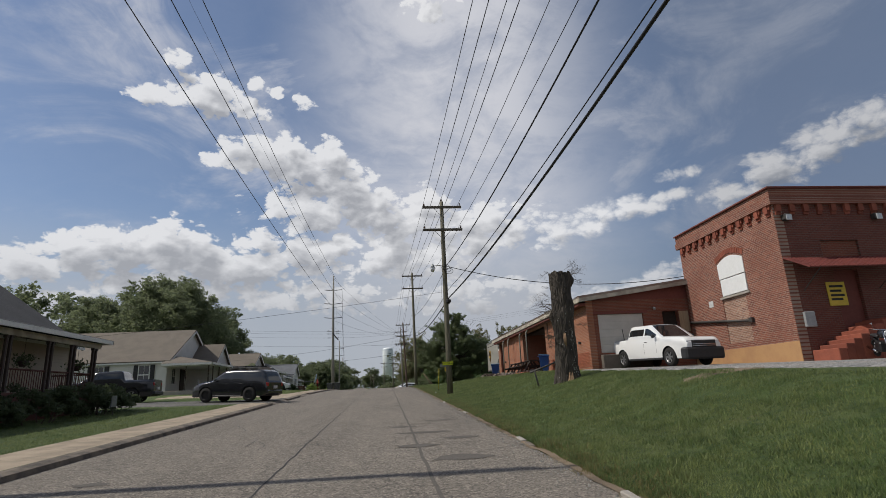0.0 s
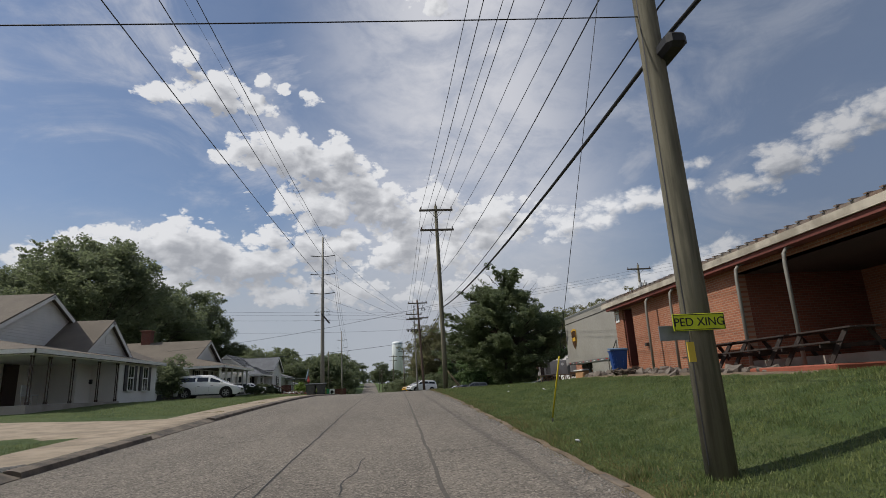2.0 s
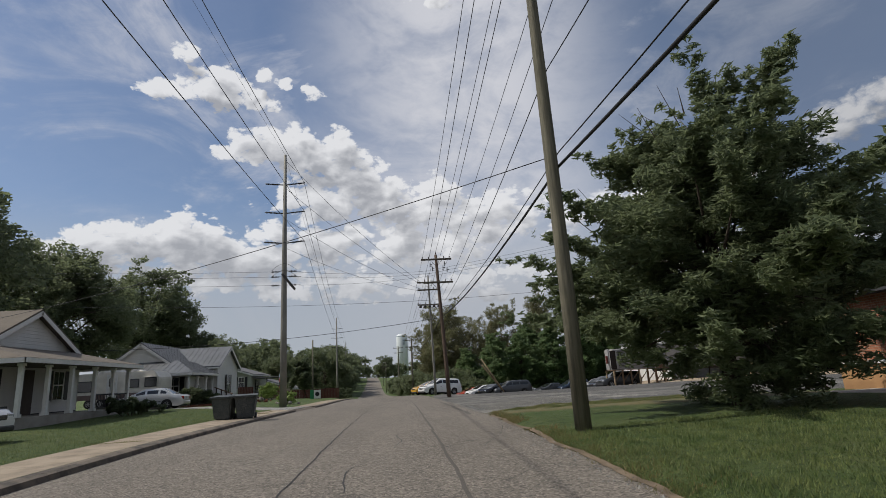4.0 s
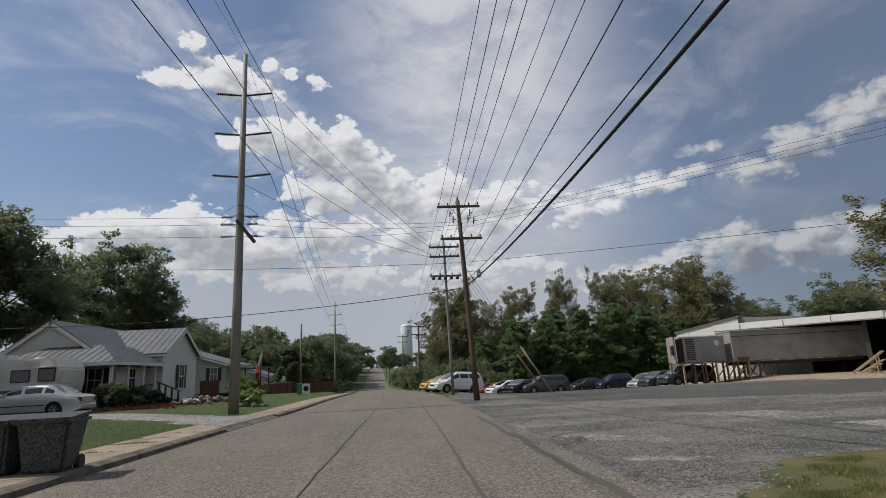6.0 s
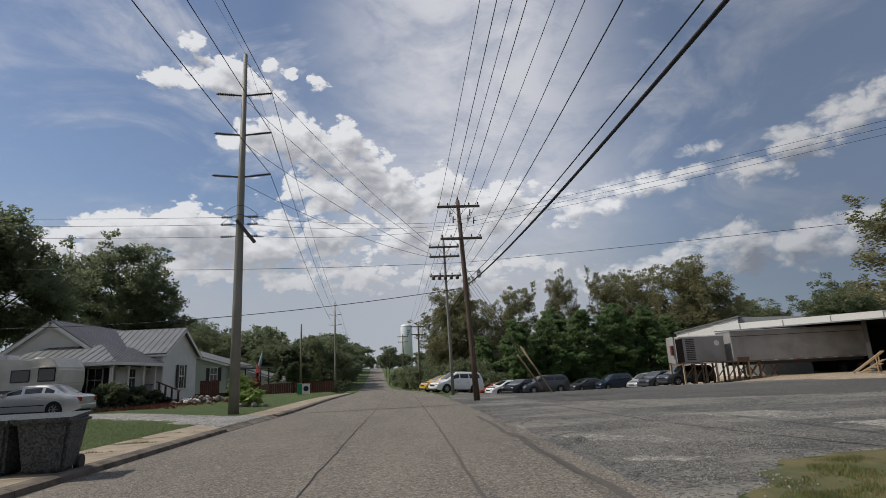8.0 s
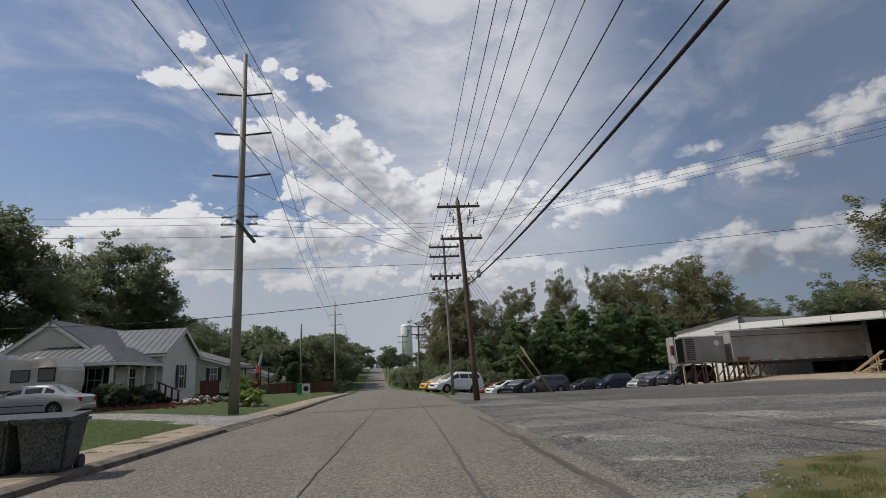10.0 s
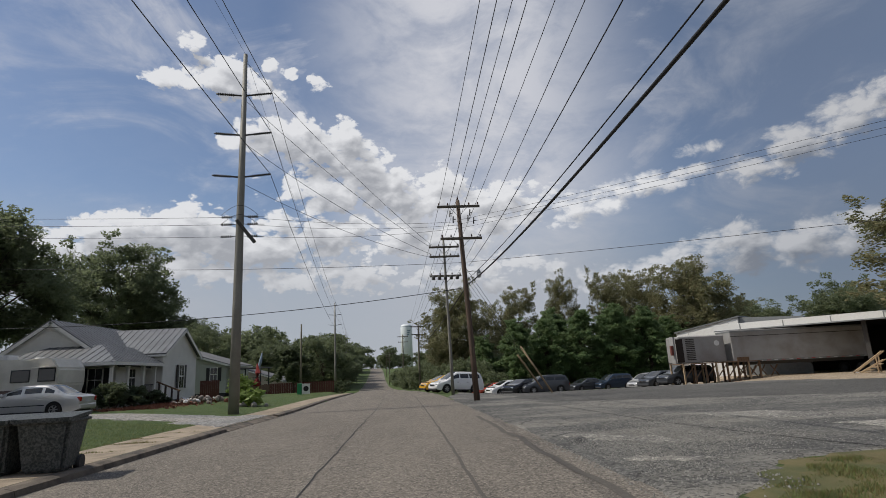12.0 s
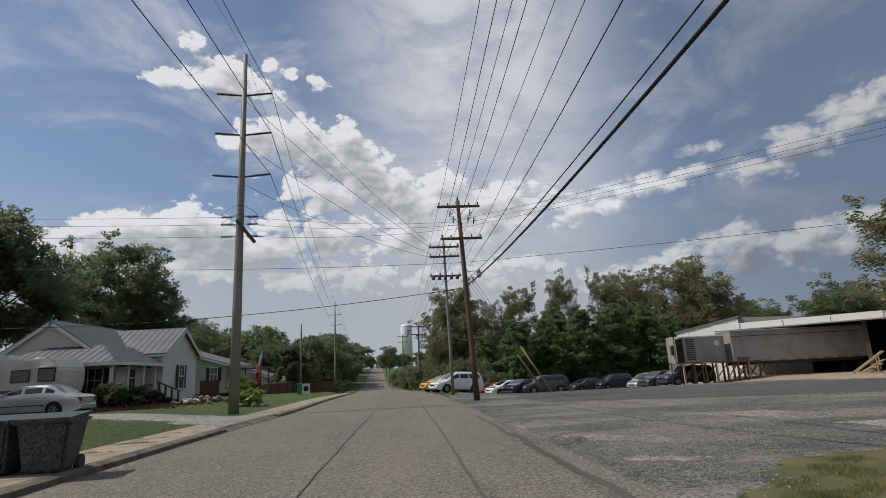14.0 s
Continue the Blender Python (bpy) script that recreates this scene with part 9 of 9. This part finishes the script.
for s in (-1, 1):
    part("fork", rod((0.74, s * 0.09, 0.32), (0.46, s * 0.09, 1.0), 0.028, n=8), "chrome", mc)
part("handlebar", sweep([(0.36, -0.38, 1.08), (0.44, -0.15, 1.04), (0.44, 0.15, 1.04), (0.36, 0.38, 1.08)], 0.016, 6), "chrome", mc)
part("headlamp", sweep([(0.5, 0, 0.92), (0.6, 0, 0.92), (0.64, 0, 0.92)], [0.06, 0.11, 0.1], 10), "lamp_clear", mc)
part("exhaust", rod((-0.05, -0.2, 0.25), (-0.8, -0.22, 0.32), 0.04, 0.05, 8), "chrome", mc)
part("rear_fender", box((-0.95, -0.08, 0.55), (-0.55, 0.08, 0.68), bevel=0.03), "paint_black", mc)
for s in (-1, 1):
    part("mirror", sweep([(0.4, s * 0.3, 1.08), (0.38, s * 0.34, 1.25), (0.37, s * 0.35, 1.28)], [0.008, 0.01, 0.06], 6), "chrome", mc)
part("stand", rod((-0.05, 0.1, 0.25), (-0.1, 0.3, 0.0), 0.015, n=5), "steel_dark", mc)
# ---- water tank on the skyline ----
tk = thing("water_tank", pose(3.4, 700, road_z(700)), "white water tower tank above the trees", "water tower")
bm = sweep([(0, 0, -2), (0, 0, 48.8), (0, 0, 50.6), (0, 0, 51.6), (0, 0, 52)], [6.6, 6.6, 6.0, 4.2, 1.2], 36)
part("bowl", bm, "tank", tk)
part("rim_band", sweep([(0, 0, 48.5), (0, 0, 49.0)], [6.7, 6.7], 36), "tank_mark", tk)
for k in range(3):
    part("marking", box((0.8, -6.62, 43.5 - 2.2 * k), (4.2 - 0.5 * k, -4.6, 44.6 - 2.2 * k)), "tank_mark", tk)
# ---- litter and small yard things ----
for x, y, s in ((4.9, 49.0, 0.10), (5.7, 46.2, 0.12), (3.1, 34.8, 0.08), (6.1, 55, 0.09), (33.5, 104.0, 0.4)):
    lt = thing("litter", pose(x, y, land(x, y) + 0.03, 10, 20, RNG.uniform(0, 90)), "scrap of white litter on the ground", "litter", "litter")
    part("scrap", box((-s * 0.7, -s * 0.5, -0.02), (s * 0.7, s * 0.5, 0.012), bevel=0.01), "litter", lt)
ys = thing("yard_sign", pose(-11.2, 24.6, land(-11.2, 24.6)), "small pale yard sign before the hedge", "sign")
part("panel", box((-0.02, -0.22, 0.35), (0.02, 0.22, 0.8), bevel=0.005), "sign_back", ys)
part("stake", rod((0, 0, 0), (0, 0, 0.36), 0.012, n=5), "steel_dark", ys)
root = thing("root_clump", pose(8.6, 45.4, land(8.6, 45.4)), "tangled dead root clump on the bank", "stump")
bm = bmesh.new()
for k in range(40):
    a = RNG.uniform(0, math.tau)
    p = Vector((0.25 * math.cos(a), 0.4 * math.sin(a), 0.0))
    sweep([p, p * 0.8 + Vector((RNG.gauss(0, 0.1), RNG.gauss(0, 0.1), 0.18)), p * 0.6 + Vector((RNG.gauss(0, 0.2), RNG.gauss(0, 0.25), 0.3 * RNG.random()))], [0.05, 0.035, 0.012], 5, bm)
part("root_tangle", bm, "trunk", root)

# worn brown band along the top of the bank
patch("bare_soil", [(6.9, 12.6), (8.6, 12.0), (10.5, 12.4), (13, 11.9), (13, 12.9), (9.6, 13.6), (7.6, 13.3)], "soil", "bare brown soil worn into the lawn", 0.012, "soil", 0.15)
# ---- loose gravel on the lot and in the gutters ----
g = np.random.default_rng(77)
vs, fs = [], []
tet = np.array([(1, 0, -0.5), (-0.5, 0.87, -0.5), (-0.5, -0.87, -0.5), (0.1, 0.0, 0.7)])
heaps = [(3.9, 76.6, 1.3, 1.4), (4.9, 75.3, 1.0, 0.9), (3.4, 73.6, 0.8, 1.2), (9.5, 80.5, 3.0, 1.6), (12.5, 84, 4.0, 1.5), (6.5, 78.5, 1.5, 1.0)]
for k in range(26000):
    if k % 3 == 0:
        y = 70.8 + 26 * g.random() ** 1.5
        x = 2.4 + 17 * g.random() ** 1.4
    else:
        hx, hy, sx, sy = heaps[k % 6]
        x, y = g.normal(hx, sx), g.normal(hy, sy)
    if x < 2.4 or y < 70.2 or y < 72.8 and x > 4.2:
        continue
    if k % 12 == 0:
        y, x = 6 + 62 * g.random(), mid_x(0) + HALF - abs(g.normal(0, 0.25))
    lift = 0.035 if x > 2.75 else 0.01
    s = 0.008 + 0.018 * g.random() ** 2
    a = g.uniform(0, math.tau)
    z = (land(x, y) if x > 2.7 else road_z(y)) + lift
    i = len(vs)
    for p in tet:
        vs.append((x + s * (p[0] * math.cos(a) - p[1] * math.sin(a)), y + s * (p[0] * math.sin(a) + p[1] * math.cos(a)), z + s * p[2]))
    fs += [(i, i + 1, i + 3), (i + 1, i + 2, i + 3), (i + 2, i, i + 3)]
tagged(quads("loose_gravel", vs, fs, "gravel_bit"), "loose pale gravel scattered over asphalt", "gravel", kind="stuff")
# ---- bricks of the lower courses of the warehouse wall ----
wall_ob = [o for o in shed.children if o.name.startswith("side_wall")][0]
M["brick_piece"] = mat("single_brick", (0.36, 0.115, 0.060), 0.88, dark=(0.26, 0.08, 0.045), scale=9, fine=60, bump=0.5, island=0.35)
bmk = box((-0.006, -0.105, -0.032), (0.02, 0.105, 0.032), bevel=0.006)
first = part("brick", bmk, "brick_piece", wall_ob)
k = 0
for row in range(10):
    for col in range(30):
        yy = 27.35 + 0.225 * col + (0.1125 if row % 2 else 0)
        zz = 2.36 + 0.075 * row + 0.0375
        ob = first if k == 0 else new("brick", first.data)
        ob.parent = wall_ob
        ob.matrix_local = pose(LX - 0.012 - 0.004 * RNG.random(), yy, zz, RNG.uniform(-0.8, 0.8), 0, RNG.uniform(-1, 1))
        k += 1
